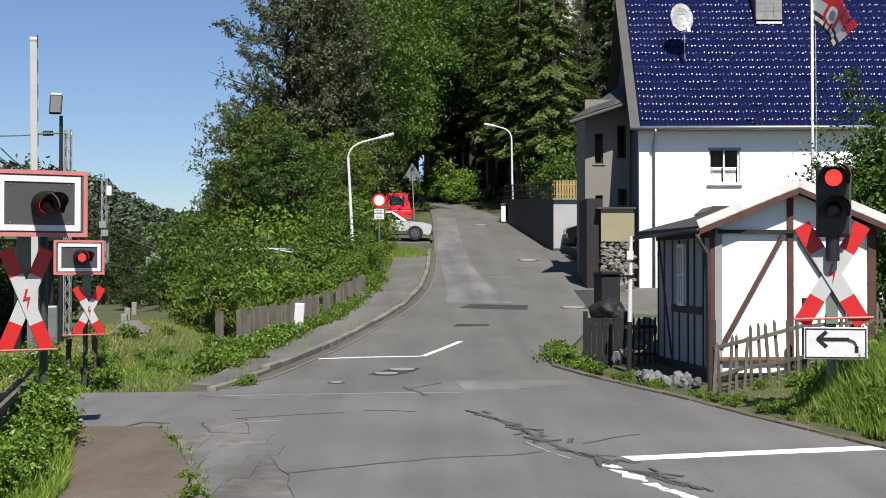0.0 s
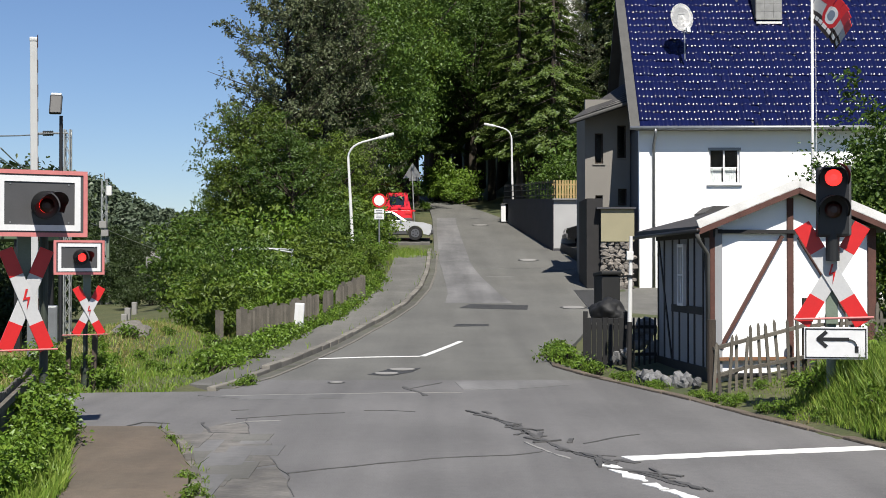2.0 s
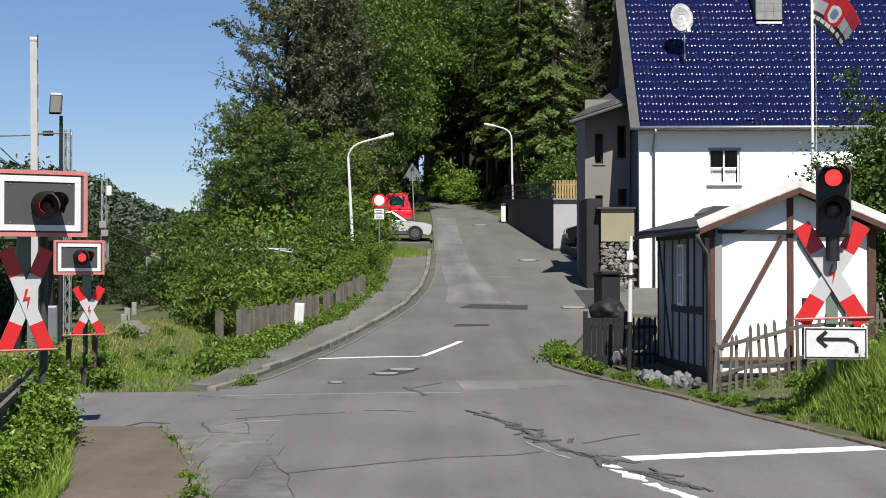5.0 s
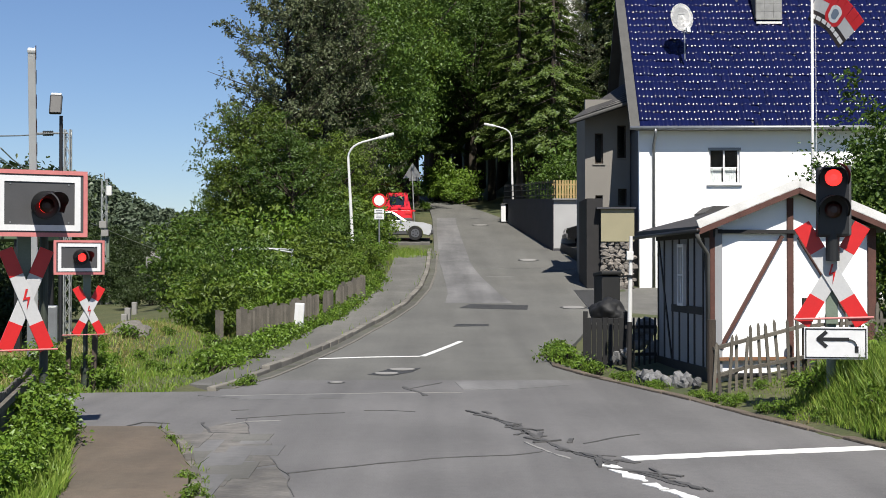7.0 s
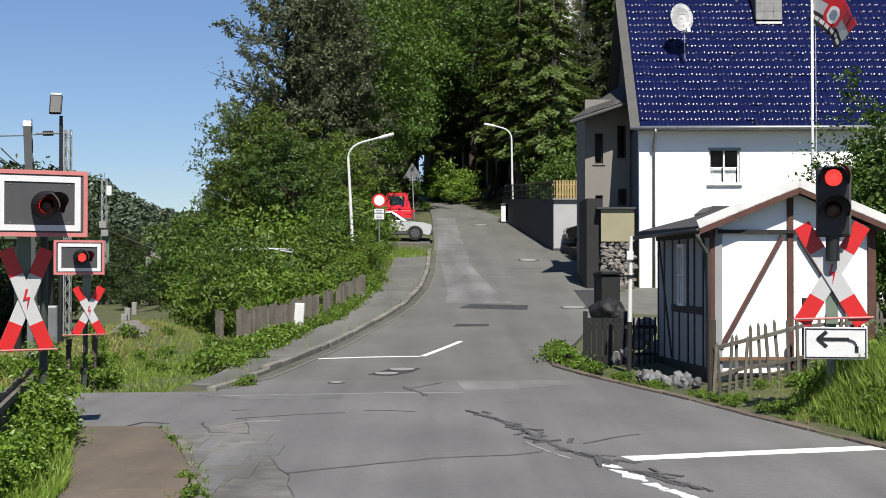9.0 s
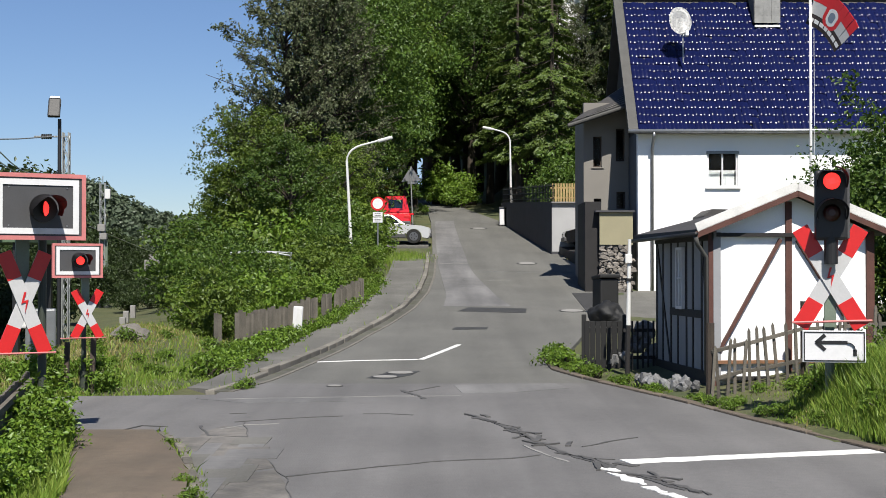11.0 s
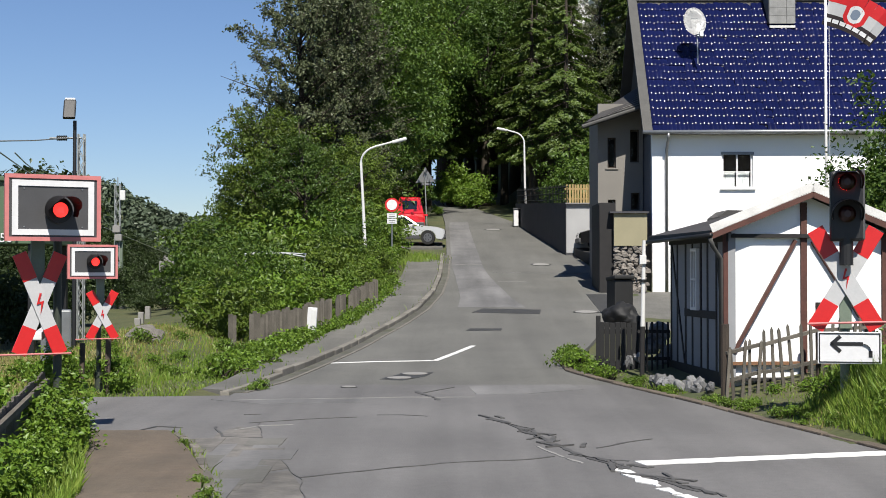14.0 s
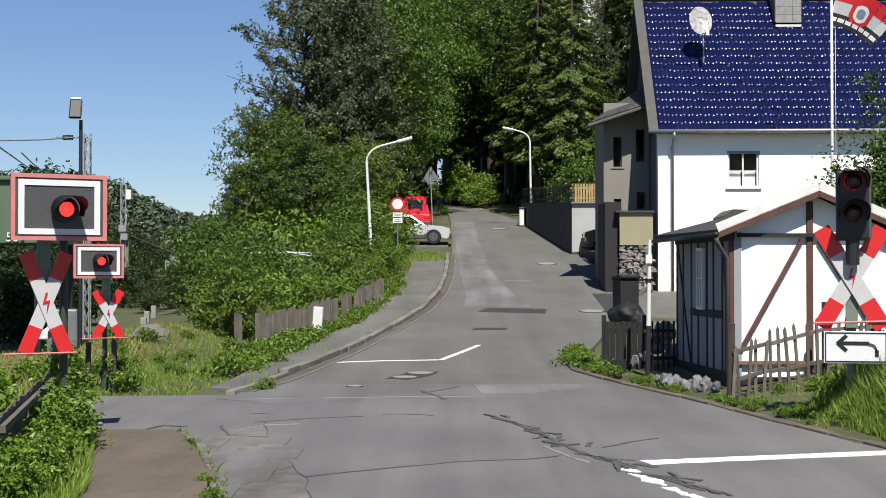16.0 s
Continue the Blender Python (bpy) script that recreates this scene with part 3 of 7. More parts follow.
def build_woods():
    rng = np.random.default_rng(5)
    kinds = [broad_tree(11, 15, 4.2, LEAF_MID, clumps=330, per=54, trunk_h=0.10, clump_r=0.7), broad_tree(12, 13, 4.0, LEAF_MID2, clumps=320, per=54, trunk_h=0.10, clump_r=0.7),
             broad_tree(13, 17, 4.6, LEAF_MID, clumps=360, per=54, trunk_h=0.10, clump_r=0.75), sprig_tree(14, 15.5, 4.0, LEAF_GREY, label="loose grey-green tree with long feathered shoots"),
             broad_tree(15, 12, 3.9, LEAF_DEEP, clumps=300, per=54, trunk_h=0.08, clump_r=0.7), broad_tree(16, 17, 4.8, LEAF_DEEP, clumps=400, per=54, trunk_h=0.36, clump_r=0.75, label="tall leafy tree with a bare trunk over the road")]
    firs = [spruce(21, 21, 4.6, LEAF_SUN), spruce(22, 24, 5.0, LEAF_DARK), spruce(23, 18, 4.2, LEAF_SUN)]
    first = {id(k): True for k in kinds + firs}

    def put(k, x, y, s, turn):
        if first[id(k)]:
            first[id(k)] = False
            return place(k, x, y, s, turn)
        return another(k, x, y, s, turn)

    # broad-leaved trees on the slope to the left of the road
    for k, x, y, s in ((3, -7.6, 66, 0.92), (3, -6.0, 68, 0.95), (1, -8.5, 63, 0.66), (1, -9.9, 65, 0.5), (4, -6.9, 61, 0.56), (2, -4.6, 72, 0.86), (0, -4.1, 76, 0.9), (0, -5.6, 71, 0.7),
                       (4, -11.590, 76, 0.5), (1, -4.907, 64, 0.45), (0, -8.0, 72, 0.5), (2, -3.9, 84, 1.0), (1, -5.0, 88, 1.25), (5, -3.4, 94, 1.1), (0, -5.6, 92, 1.15),
                       (5, 2.2, 98.5, 0.92), (5, -3.1, 98, 1.0), (5, -2.4, 103, 1.2), (5, 1.2, 105, 1.15), (5, 4.6, 106, 1.2), (5, -0.6, 112, 1.4), (5, 3.0, 114, 1.4), (2, -1.320, 132, 1.7), (2, 5.2, 130, 1.7), (0, 10.2, 126, 1.6),
                       (3, 10.2, 90, 0.6), (3, 9.9, 93, 0.72), (5, 1.9, 101.5, 1.0), (1, 13.043, 104, 1.0), (2, 7.9, 90, 0.34), (0, 8.6, 91, 0.26), (1, 10.388, 92, 0.5), (0, 9.500, 95, 0.42)):
        put(kinds[k], x, y, s, rng.uniform(0, 6.3))
    # spruces above the road
    for k, x, y, s in ((0, -2.0, 99, 0.9), (1, 0.315, 126, 1.1), (0, 3.6, 100, 1.0), (2, 4.9, 87, 0.95), (0, 6.9, 84.5, 0.85), (2, 5.6, 93, 0.95), (0, 6.4, 97, 1.05), (1, 13.095, 108, 1.0), (0, -1.280, 128, 1.2), (2, 7.6, 89, 0.8),
                       (2, 2.2, 110, 1.2), (1, -4.6, 98, 1.1), (0, 12.958, 100, 1.0), (2, 11.6, 92, 0.95), (1, 5.413, 112, 1.2), (0, 8.2, 104, 1.15),
                       (1, -7.6, 106, 1.05), (2, -4.853, 112, 1.2), (0, -0.2, 101, 0.85), (0, 12.2, 90, 1.0), (1, 2.530, 132, 1.2), (2, 12.587, 118, 1.1)):
        put(firs[k], x, y, s, rng.uniform(0, 6.3))


build_woods()



# ---------- marks, patches and kerbs of the road ----------
def flat_piece(name, pts, mat, label, category, lift=0.006, thick=0.05, parent=None):
    """A thin slab on the road, its outline given as (x, y)."""
    bm = bmesh.new()
    top = [bm.verts.new((x, y, rise(y) + lift)) for x, y in pts]
    f = bm.faces.new(top)
    f.normal_update()
    if f.normal.z < 0:
        f.normal_flip()
    bmesh.ops.triangulate(bm, faces=[f])
    ex = bmesh.ops.extrude_edge_only(bm, edges=[e for e in bm.edges if e.is_boundary])
    for v in ex["geom"]:
        if isinstance(v, bmesh.types.BMVert):
            v.co.z -= thick
    ob = mesh_object(name, bm, mat)
    return tagged(ob, label, category, kind="structure")


def ribbon(name, pts, width, mat, label, category, seed=0, lift=0.008, wobble=0.016, step=0.09):
    """A thin uneven line on the road: cracks, tar seams and paint."""
    rng = np.random.default_rng(seed)
    line = []
    for (xa, ya), (xb, yb) in zip(pts, pts[1:]):
        n = max(2, int(math.hypot(xb - xa, yb - ya) / step))
        line += [Vector((xa + (xb - xa) * i / n, ya + (yb - ya) * i / n)) for i in range(n)]
    line.append(Vector(pts[-1]))
    bm = bmesh.new()
    last = None
    for i, q in enumerate(line):
        d = (line[min(i + 1, len(line) - 1)] - line[max(i - 1, 0)]).normalized()
        o = Vector((-d.y, d.x))
        w = width * (0.5 + (0.55 if wobble else 0.12) * noise.noise(Vector((i * 0.45, seed * 3.7, 0))) + rng.uniform(-0.05, 0.05))
        c = q + o * 3.2 * wobble * noise.noise(Vector((i * 0.16, seed * 5.1, 9)))
        pair = [bm.verts.new((*(c + o * w), rise(q.y) + lift)), bm.verts.new((*(c - o * w), rise(q.y) + lift))]
        if last:
            f = bm.faces.new((last[0], last[1], pair[1], pair[0]))
        last = pair
    bm.normal_update()
    for f in bm.faces:
        if f.normal.z < 0:
            f.normal_flip()
    ex = bmesh.ops.extrude_edge_only(bm, edges=[e for e in bm.edges if e.is_boundary])
    for v in ex["geom"]:
        if isinstance(v, bmesh.types.BMVert):
            v.co.z -= 0.03
    return tagged(mesh_object(name, bm, mat), label, category, kind="structure")


def build_road_marks():
    stop = "worn white painted stop line on the asphalt"
    ribbon("road_marking", [(1.895, 14.035), (3.159, 14.414), (4.755, 14.861)], 0.27, ROAD_PAINT, stop, "road marking", 1, wobble=0)
    for i, (a, b) in enumerate((((1.625, 13.636), (1.705, 13.370)), ((1.668, 13.296), (1.874, 12.565)), ((1.886, 12.435), (1.980, 12.121)), ((1.990, 12.060), (2.427, 10.667)))):
        ribbon("road_marking", [a, b], 0.13, ROAD_PAINT, "broken white centre line with worn paint", "road marking", 20 + i, wobble=0.012)
    ribbon("road_marking", [(-2.893, 28.000), (-1.709, 28.491), (-0.503, 28.743)], 0.14, ROAD_PAINT, "thin white line across the lane", "road marking", 3, wobble=0)
    ribbon("road_marking", [(-0.431, 28.743), (0.422, 32.641)], 0.13, ROAD_PAINT, "short slanting white line on the asphalt", "road marking", 4, wobble=0)
    crack = "dark tarred crack in the asphalt"
    for i, (w, pts) in enumerate((
            (0.05, [(-1.489, 13.043), (-0.814, 13.559), (-0.140, 14.035), (0.690, 14.286), (1.067, 14.545)]),
            (0.10, [(0.431, 18.462), (0.858, 17.021), (1.089, 15.738), (1.321, 14.679), (1.672, 13.793)]),
            (0.06, [(1.233, 14.724), (1.528, 14.328), (1.811, 14.201)]),
            (0.05, [(1.562, 15.238), (1.857, 15.584), (2.314, 16.054)]),
            (0.10, [(-0.641, 22.303), (-0.439, 21.525), (-0.277, 20.779)]),
            (0.05, [(-0.541, 22.017), (-0.038, 23.000)]),
            (0.05, [(-2.676, 17.647), (-1.992, 18.113), (-1.333, 18.391)]),
            (0.05, [(-1.082, 18.677), (-0.732, 18.677), (-0.378, 18.533)]),
            (0.04, [(-3.986, 16.667), (-3.806, 17.266), (-3.457, 17.143)]),
            (0.05, [(-3.050, 17.266), (-2.784, 16.216), (-2.309, 16.107)]),
            (0.014, [(-2.551, 17.647), (-2.293, 16.000), (-1.915, 14.545), (-1.516, 13.043), (-1.288, 11.707)]),
            (0.09, [(1.880, 13.043), (2.104, 12.435), (2.199, 12.245)]),
            (0.05, [(-2.911, 18.677), (-2.687, 18.750)]),
            (0.04, [(0.598, 17.712), (0.936, 17.143), (1.007, 16.000)]))):
        ribbon("tar_seam", pts, w * 0.62, TAR, crack, "road crack", 40 + i)
    rng = np.random.default_rng(77)
    main = [(0.36, 18.6), (0.858, 17.021), (1.089, 15.738), (1.321, 14.679), (1.75, 13.6), (2.25, 11.9)]
    for i in range(26):
        u = rng.uniform(0, len(main) - 1.001)
        a, b = Vector(main[int(u)]), Vector(main[int(u) + 1])
        q = a.lerp(b, u - int(u)) + Vector((rng.normal(0.04, 0.1), 0))
        d = (b - a).normalized() * rng.uniform(0.08, 0.3) + Vector((rng.normal(0, 0.07), 0))
        ribbon("tar_seam", [tuple(q - d), tuple(q), tuple(q + d)], rng.uniform(0.03, 0.085), TAR, "small dark flaked patch along the crack", "road crack", 90 + i, lift=0.0095 + i * 0.0004, step=0.05)
    for i, pts in enumerate(([(0.93, 15.35), (1.09, 14.7), (1.3, 14.05)], [(-2.75, 16.9), (-2.5, 17.35), (-2.1, 17.5)], [(-3.4, 20.75), (-2.2, 21.0), (-0.9, 21.25), (0.3, 21.3)])):
        ribbon("pale_joint", pts, 0.035, CONCRETE, "thin pale joint in the asphalt", "road joint", 140 + i, lift=0.007)
    for i in range(16):
        x, y = rng.uniform(-2.5, -1.65), rng.uniform(11.4, 15.8)
        x -= 0.11 * (y - 12)
        w, h, k = rng.uniform(0.12, 0.32), rng.uniform(0.2, 0.7), rng.uniform(-0.06, 0.06)
        flat_piece("asphalt_patch", [(x - w, y - h), (x + w * 0.9, y - h * 0.9 + k), (x + w - 0.1 * h, y + h), (x - w - 0.1 * h, y + h * 0.85 - k)], (ASPHALT_PATCH, MOTTLED, ASPHALT_OLD)[i % 3], "small squared patch of mended asphalt", "road patch", lift=0.0058 + i * 0.0004)
    pale = "paler strip of newer asphalt let into the road"
    ds = [42.597 + k * 1.35 for k in range(29)]
    def mid(d):
        return float(np.interp(d, [41.321, 47.447, 56.709, 64.763, 76.628], [1.176, 0.940, 0.499, 0.349, 0.190]))
    def half(d):
        return float(np.interp(d, [41.321, 45.527, 53.977, 64.763, 76.628], [1.15, 0.85, 0.66, 0.6, 0.55]))
    strip("asphalt_strip", [(mid(d) - half(d), d) for d in ds], [(mid(d) + half(d), d) for d in ds], ASPHALT_PATCH, pale, "road patch", zoff=0.008, across=2, skirt=0.05)
    dark = "dark rectangular patch of asphalt"
    flat_piece("asphalt_patch", [(0.480, 41.165), (0.846, 42.277), (2.640, 41.957), (2.527, 40.704)], ASPHALT_DARK, dark, "road patch")
    flat_piece("asphalt_patch", [(0.274, 36.481), (0.371, 37.102), (1.268, 37.102), (1.220, 36.604)], ASPHALT_DARK, dark, "road patch")
    flat_piece("asphalt_patch", [(-1.370, 24.533), (-1.009, 25.760), (-0.423, 26.020), (-0.565, 25.132), (-0.952, 24.302)], ASPHALT_DARK, "dark patch round the manhole covers", "road patch", lift=0.005)
    flat_piece("asphalt_patch", [(-2.758, 14.907), (-2.910, 16.552), (-2.763, 17.266), (-2.461, 17.021), (-2.252, 15.894), (-1.903, 14.545), (-1.682, 13.636), (-2.099, 13.187), (-2.348, 13.043)], MOTTLED, "worn mottled patch of old asphalt", "road patch", lift=0.005)
    flat_piece("asphalt_patch", [(-2.301, 12.903), (-2.076, 13.043), (-1.652, 13.483), (-1.453, 12.632), (-1.214, 11.034), (-1.873, 10.909)], MOTTLED, "rough brownish patch of old asphalt", "road patch", lift=0.004)
    flat_piece("asphalt_patch", [(-3.774, 20.870), (-1.439, 21.053), (-1.396, 20.426), (-2.891, 20.168)], ASPHALT_PATCH, "pale band of asphalt across the junction", "road patch", lift=0.005)
    flat_piece("asphalt_patch", [(0.203, 23.207), (1.970, 23.525), (2.128, 22.596), (1.055, 21.818), (0.327, 21.818)], ASPHALT_PATCH, "pale band of asphalt across the junction", "road patch", lift=0.005)
    ribbon("drain_channel", [(1.509, 54.858), (5.342, 54.326)], 0.22, ASPHALT_PATCH, "pale concrete channel across the road", "drain", 7, wobble=0)
    ribbon("drain_channel", [(1.633, 51.580), (2.665, 51.580)], 0.12, CONCRETE, "short concrete drain across the road", "drain", 8, wobble=0)
    ribbon("drain_channel", [(-0.048, 57.484), (1.102, 57.484)], 0.16, CONCRETE, "joint between asphalt strips", "drain", 9, wobble=0)


def forecourt():
    ds = [36.5 + k for k in range(12)]
    strip("forecourt", [(edge_right(d) - 0.05, d) for d in ds], [(edge_right(d) + 3.2, d) for d in ds], ASPHALT_OLD, "old asphalt forecourt beside the houses", "pavement", zoff=0.004, across=4)
    # flat dark slab painted as the shadow beside the terrace wall
    flat_piece("cellar_ramp", [(4.491, 46.660), (5.483, 46.660), (4.661, 39.667), (4.394, 40.253)], ASPHALT_DARK, "shadow beside the terrace wall, painted as a dark slab", "ramp", lift=0.012)
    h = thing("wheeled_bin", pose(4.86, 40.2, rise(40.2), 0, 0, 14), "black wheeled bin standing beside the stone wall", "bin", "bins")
    part("body", box(bmesh.new(), (0, 0, 0.58), (0.58, 0.7, 1.0), bevel=0.05), NEAR_BLACK, h)
    part("lid", box(bmesh.new(), (0, -0.03, 1.13), (0.64, 0.78, 0.12), Matrix.Rotation(radians(-5), 4, 'X'), bevel=0.04), NEAR_BLACK, h)
    part("handle", rod(bmesh.new(), (-0.24, 0.42, 1.08), (0.24, 0.42, 1.08), 0.02, seg=8), BLACK, h)
    for e in (-1, 1):
        part("wheel", rod(bmesh.new(), (e * 0.25, 0.3, 0.11), (e * 0.31, 0.3, 0.11), 0.11, seg=14), BLACK, h)


def dark_heap_filler():
    """A black tarpaulin-like heap beside the gate, added to darken the pale forecourt."""
    bm = bmesh.new()
    bmesh.ops.create_icosphere(bm, subdivisions=4, radius=0.5)
    for v in bm.verts:
        v.co += v.normal * (0.16 * noise.noise(v.co * 2.6) + 0.07 * noise.noise(v.co * 8))
        v.co.z = max(v.co.z, -0.28)
    x, d = 4.62, 37.6
    ob = tagged(mesh_object("tarpaulin", bm, NEAR_BLACK, smooth=True), "black tarpaulin-like heap added to darken the forecourt", "tarpaulin")
    ob.matrix_world = Matrix.LocRotScale((x, d, rise(d) + 0.24), Euler((0, 0, 0.4)), (0.95, 1.2, 0.85))


def manhole(x, y, r, label):
    t = thing("manhole_cover", Matrix.Translation((x, y, rise(y))), label, "manhole", "manhole covers")
    slope = math.atan((rise(y + 0.5) - rise(y - 0.5)))
    t.matrix_world = Matrix.LocRotScale((x, y, rise(y) + 0.002), Euler((slope, 0, 0)), (1, 1, 1))
    bm = bmesh.new()
    rod(bm, (0, 0, -0.05), (0, 0, 0.008), r * 1.2, seg=28)
    part("frame", bm, ASPHALT_DARK, t)
    bm = bmesh.new()
    rod(bm, (0, 0, -0.04), (0, 0, 0.016), r, seg=28)
    part("lid", bm, CONCRETE, t, "pale worn cover plate")


def kerb_line(name, pts, mat, label, step=1.0, w=0.16, h=0.12, rnd=3, drop=0.0, low=0.0):
    """Single kerb stones along a line, each with its own tilt."""
    rng = np.random.default_rng(rnd)
    k = thing(name, Matrix(), label, "kerb", kind="structure")
    line = [Vector((x, y, 0)) for x, y in pts]
    pieces = []
    for a, b in zip(line, line[1:]):
        n = max(1, round((b - a).length / step))
        for i in range(n):
            pieces.append((a.lerp(b, i / n), a.lerp(b, (i + 1) / n)))
    bm = bmesh.new()
    box(bm, (0, 0, 0), (0.985, w, h + 0.2), bevel=0.02)
    me = None
    for a, b in pieces:
        a.z, b.z = rise(a.y), rise(b.y)
        d = b - a
        if me is None:
            ob = mesh_object("kerb_stone", bm, mat, k)
            me = ob.data
        else:
            ob = new("kerb_stone", me)
            ob.parent = k
        q = d.to_track_quat('X', 'Z')
        ob.matrix_world = Matrix.LocRotScale((a + b) / 2 + Vector((0, 0, h / 2 - 0.1 - low - (drop * (1 - smoothstep(22.2, 25.0, a.y))) + rng.normal(0, 0.006))), (q.to_matrix() @ Euler((rng.normal(0, 0.03), 0, rng.normal(0, 0.012))).to_matrix()).to_quaternion(), (d.length, 1, 1))


def build_kerbs():
    ds = [22.0 + i * 1.0 for i in range(40)]
    kerb_line("kerb", [(edge_left(d) - 0.18, d) for d in ds], KERB, "mossy grey kerb stones along the pavement", 1.0, drop=0.10)
    strip("gutter", [(edge_left(d) - 0.1, d) for d in ds], [(edge_left(d) + 0.12, d) for d in ds], GUTTER, "dark dirty gutter beside the kerb", "gutter", zoff=0.012, across=1, skirt=0.05)
    strip("gutter_edge", [(edge_left(d) + 0.125, d) for d in ds], [(edge_left(d) + 0.20, d) for d in ds], KERB, "pale stone edge of the gutter", "gutter", zoff=0.014, across=1, skirt=0.05)
    right = [(5.9, 6.5), (5.55, 9.5), (5.006, 14.035), (4.854, 14.861), (4.493, 16.438), (4.076, 18.251), (3.732, 20.084), (3.201, 22.207), (2.604, 24.417), (2.201, 26.286), (2.228, 28.000), (2.512, 29.261)]
    kerb_line("kerb", right, KERB_BROWN, "weathered brownish kerb stones below the grass", 0.9, rnd=5, low=0.085)
    path = [(-2.32, 6.5), (-1.991, 11.163), (-2.305, 12.632), (-2.735, 14.458), (-3.019, 15.484), (-3.363, 16.271)]
    kerb_line("kerb", path, KERB_OLD, "broken low kerb stones edging the footpath", 0.42, w=0.10, h=0.08, rnd=6, low=0.025)
    # rails of the single line left of the road
    for x in (-9.6, -8.165):
        bm = bmesh.new()
        prism(bm, [(-0.07, 0), (0.07, 0), (0.07, 0.02), (0.015, 0.04), (0.015, 0.11), (0.036, 0.12), (0.036, 0.15), (-0.036, 0.15), (-0.036, 0.12), (-0.015, 0.11), (-0.015, 0.04), (-0.07, 0.02)], 170, Matrix.Translation((x, 21, -0.22)))
        tagged(mesh_object("rail", bm, RUST), "rusty steel rail of the railway line", "rail", "rails", "structure")
    bm = bmesh.new()
    prism(bm, [(-2.4, -0.3), (2.4, -0.3), (1.7, 0.06), (-1.7, 0.06)], 170, Matrix.Translation((-8.9, 21.2, -0.26)))
    tagged(mesh_object("ballast", bm, BALLAST), "grey brown railway ballast bed", "ballast", kind="structure")


# ---------- crossing signals ----------
def cross_arms(parent, w, h, width, c):
    """Two crossed boards, white in the middle and red at the ends, w by h between the ends, about c."""
    for s, off in ((1, -0.012), (-1, -0.034)):
        a = math.atan2(w * s, h)
        length = math.hypot(w, h) + width * 0.35
        arm = part("cross_arm", box(bmesh.new(), (c[0], c[1] + off, c[2]), (width, 0.018, length), Matrix.Rotation(a, 4, 'Y'), bevel=0.003), CROSS_WHITE, parent, "white cross board with red ends")
        red = 0.26 * length
        for e in (-1, 1):
            o = Matrix.Rotation(a, 4, 'Y') @ Vector((0, 0, e * (length - red) / 2))
            part("red_end", box(bmesh.new(), (c[0] + o.x, c[1] + off, c[2] + o.z), (width + 0.004, 0.024, red + 0.004), Matrix.Rotation(a, 4, 'Y'), bevel=0.003), SIGN_RED, arm, "signal red board end")
    k = h * 0.11
    bm = bmesh.new()
    prism(bm, [(-0.08 * k, 1.0 * k), (0.12 * k, 1.0 * k), (-0.12 * k, 0.16 * k), (0.34 * k, 0.30 * k), (0.02 * k, -1.0 * k), (0.10 * k, 0.04 * k), (-0.34 * k, -0.10 * k)], 0.006, Matrix.Translation((c[0], c[1] - 0.055, c[2])))
    bmesh.ops.recalc_face_normals(bm, faces=bm.faces)
    part("lightning_mark", bm, SIGN_RED, parent, "thin red lightning arrow")


def hood(r, length, slope=0.3):
    """A round lamp hood, open below, reaching towards -y."""
    bm = bmesh.new()
    n = 18
    rings = []
    for depth, k in ((0.0, 1.0), (0.5, 1.02), (1.0, 1.04)):
        ring = []
        for i in range(n + 1):
            a = radians(-25) + radians(230) * i / n
            reach = length * depth * (0.35 + 0.65 * max(0.0, math.sin(a)) ** 0.7)
            ring.append(bm.verts.new((math.cos(a) * r * k, -reach, math.sin(a) * r * k - slope * reach * 0.25)))
        rings.append(ring)
    for a, b in zip(rings, rings[1:]):
        for i in range(n):
            bm.faces.new((a[i], a[i + 1], b[i + 1], b[i]))
    bmesh.ops.solidify(bm, geom=bm.faces[:], thickness=0.008)
    bmesh.ops.recalc_face_normals(bm, faces=bm.faces)
    return bm


def lamp_disc(r):
    """A turning signal lens: lit on its front, dark on its back."""
    bm = bmesh.new()
    n = 24
    for side, mat in ((-1, 0), (1, 1)):
        rings = []
        for k, bulge in ((1.0, 0.0), (0.75, 0.022), (0.4, 0.034)):
            rings.append([bm.verts.new((math.cos(2 * math.pi * i / n) * r * k, side * (0.004 + bulge * r / 0.1), math.sin(2 * math.pi * i / n) * r * k)) for i in range(n)])
        for a, b in zip(rings, rings[1:]):
            for i in range(n):
                bm.faces.new((a[i], a[(i + 1) % n], b[(i + 1) % n], b[i])).material_index = mat
        bm.faces.new(rings[-1]).material_index = mat
    bmesh.ops.recalc_face_normals(bm, faces=bm.faces)
    return bm


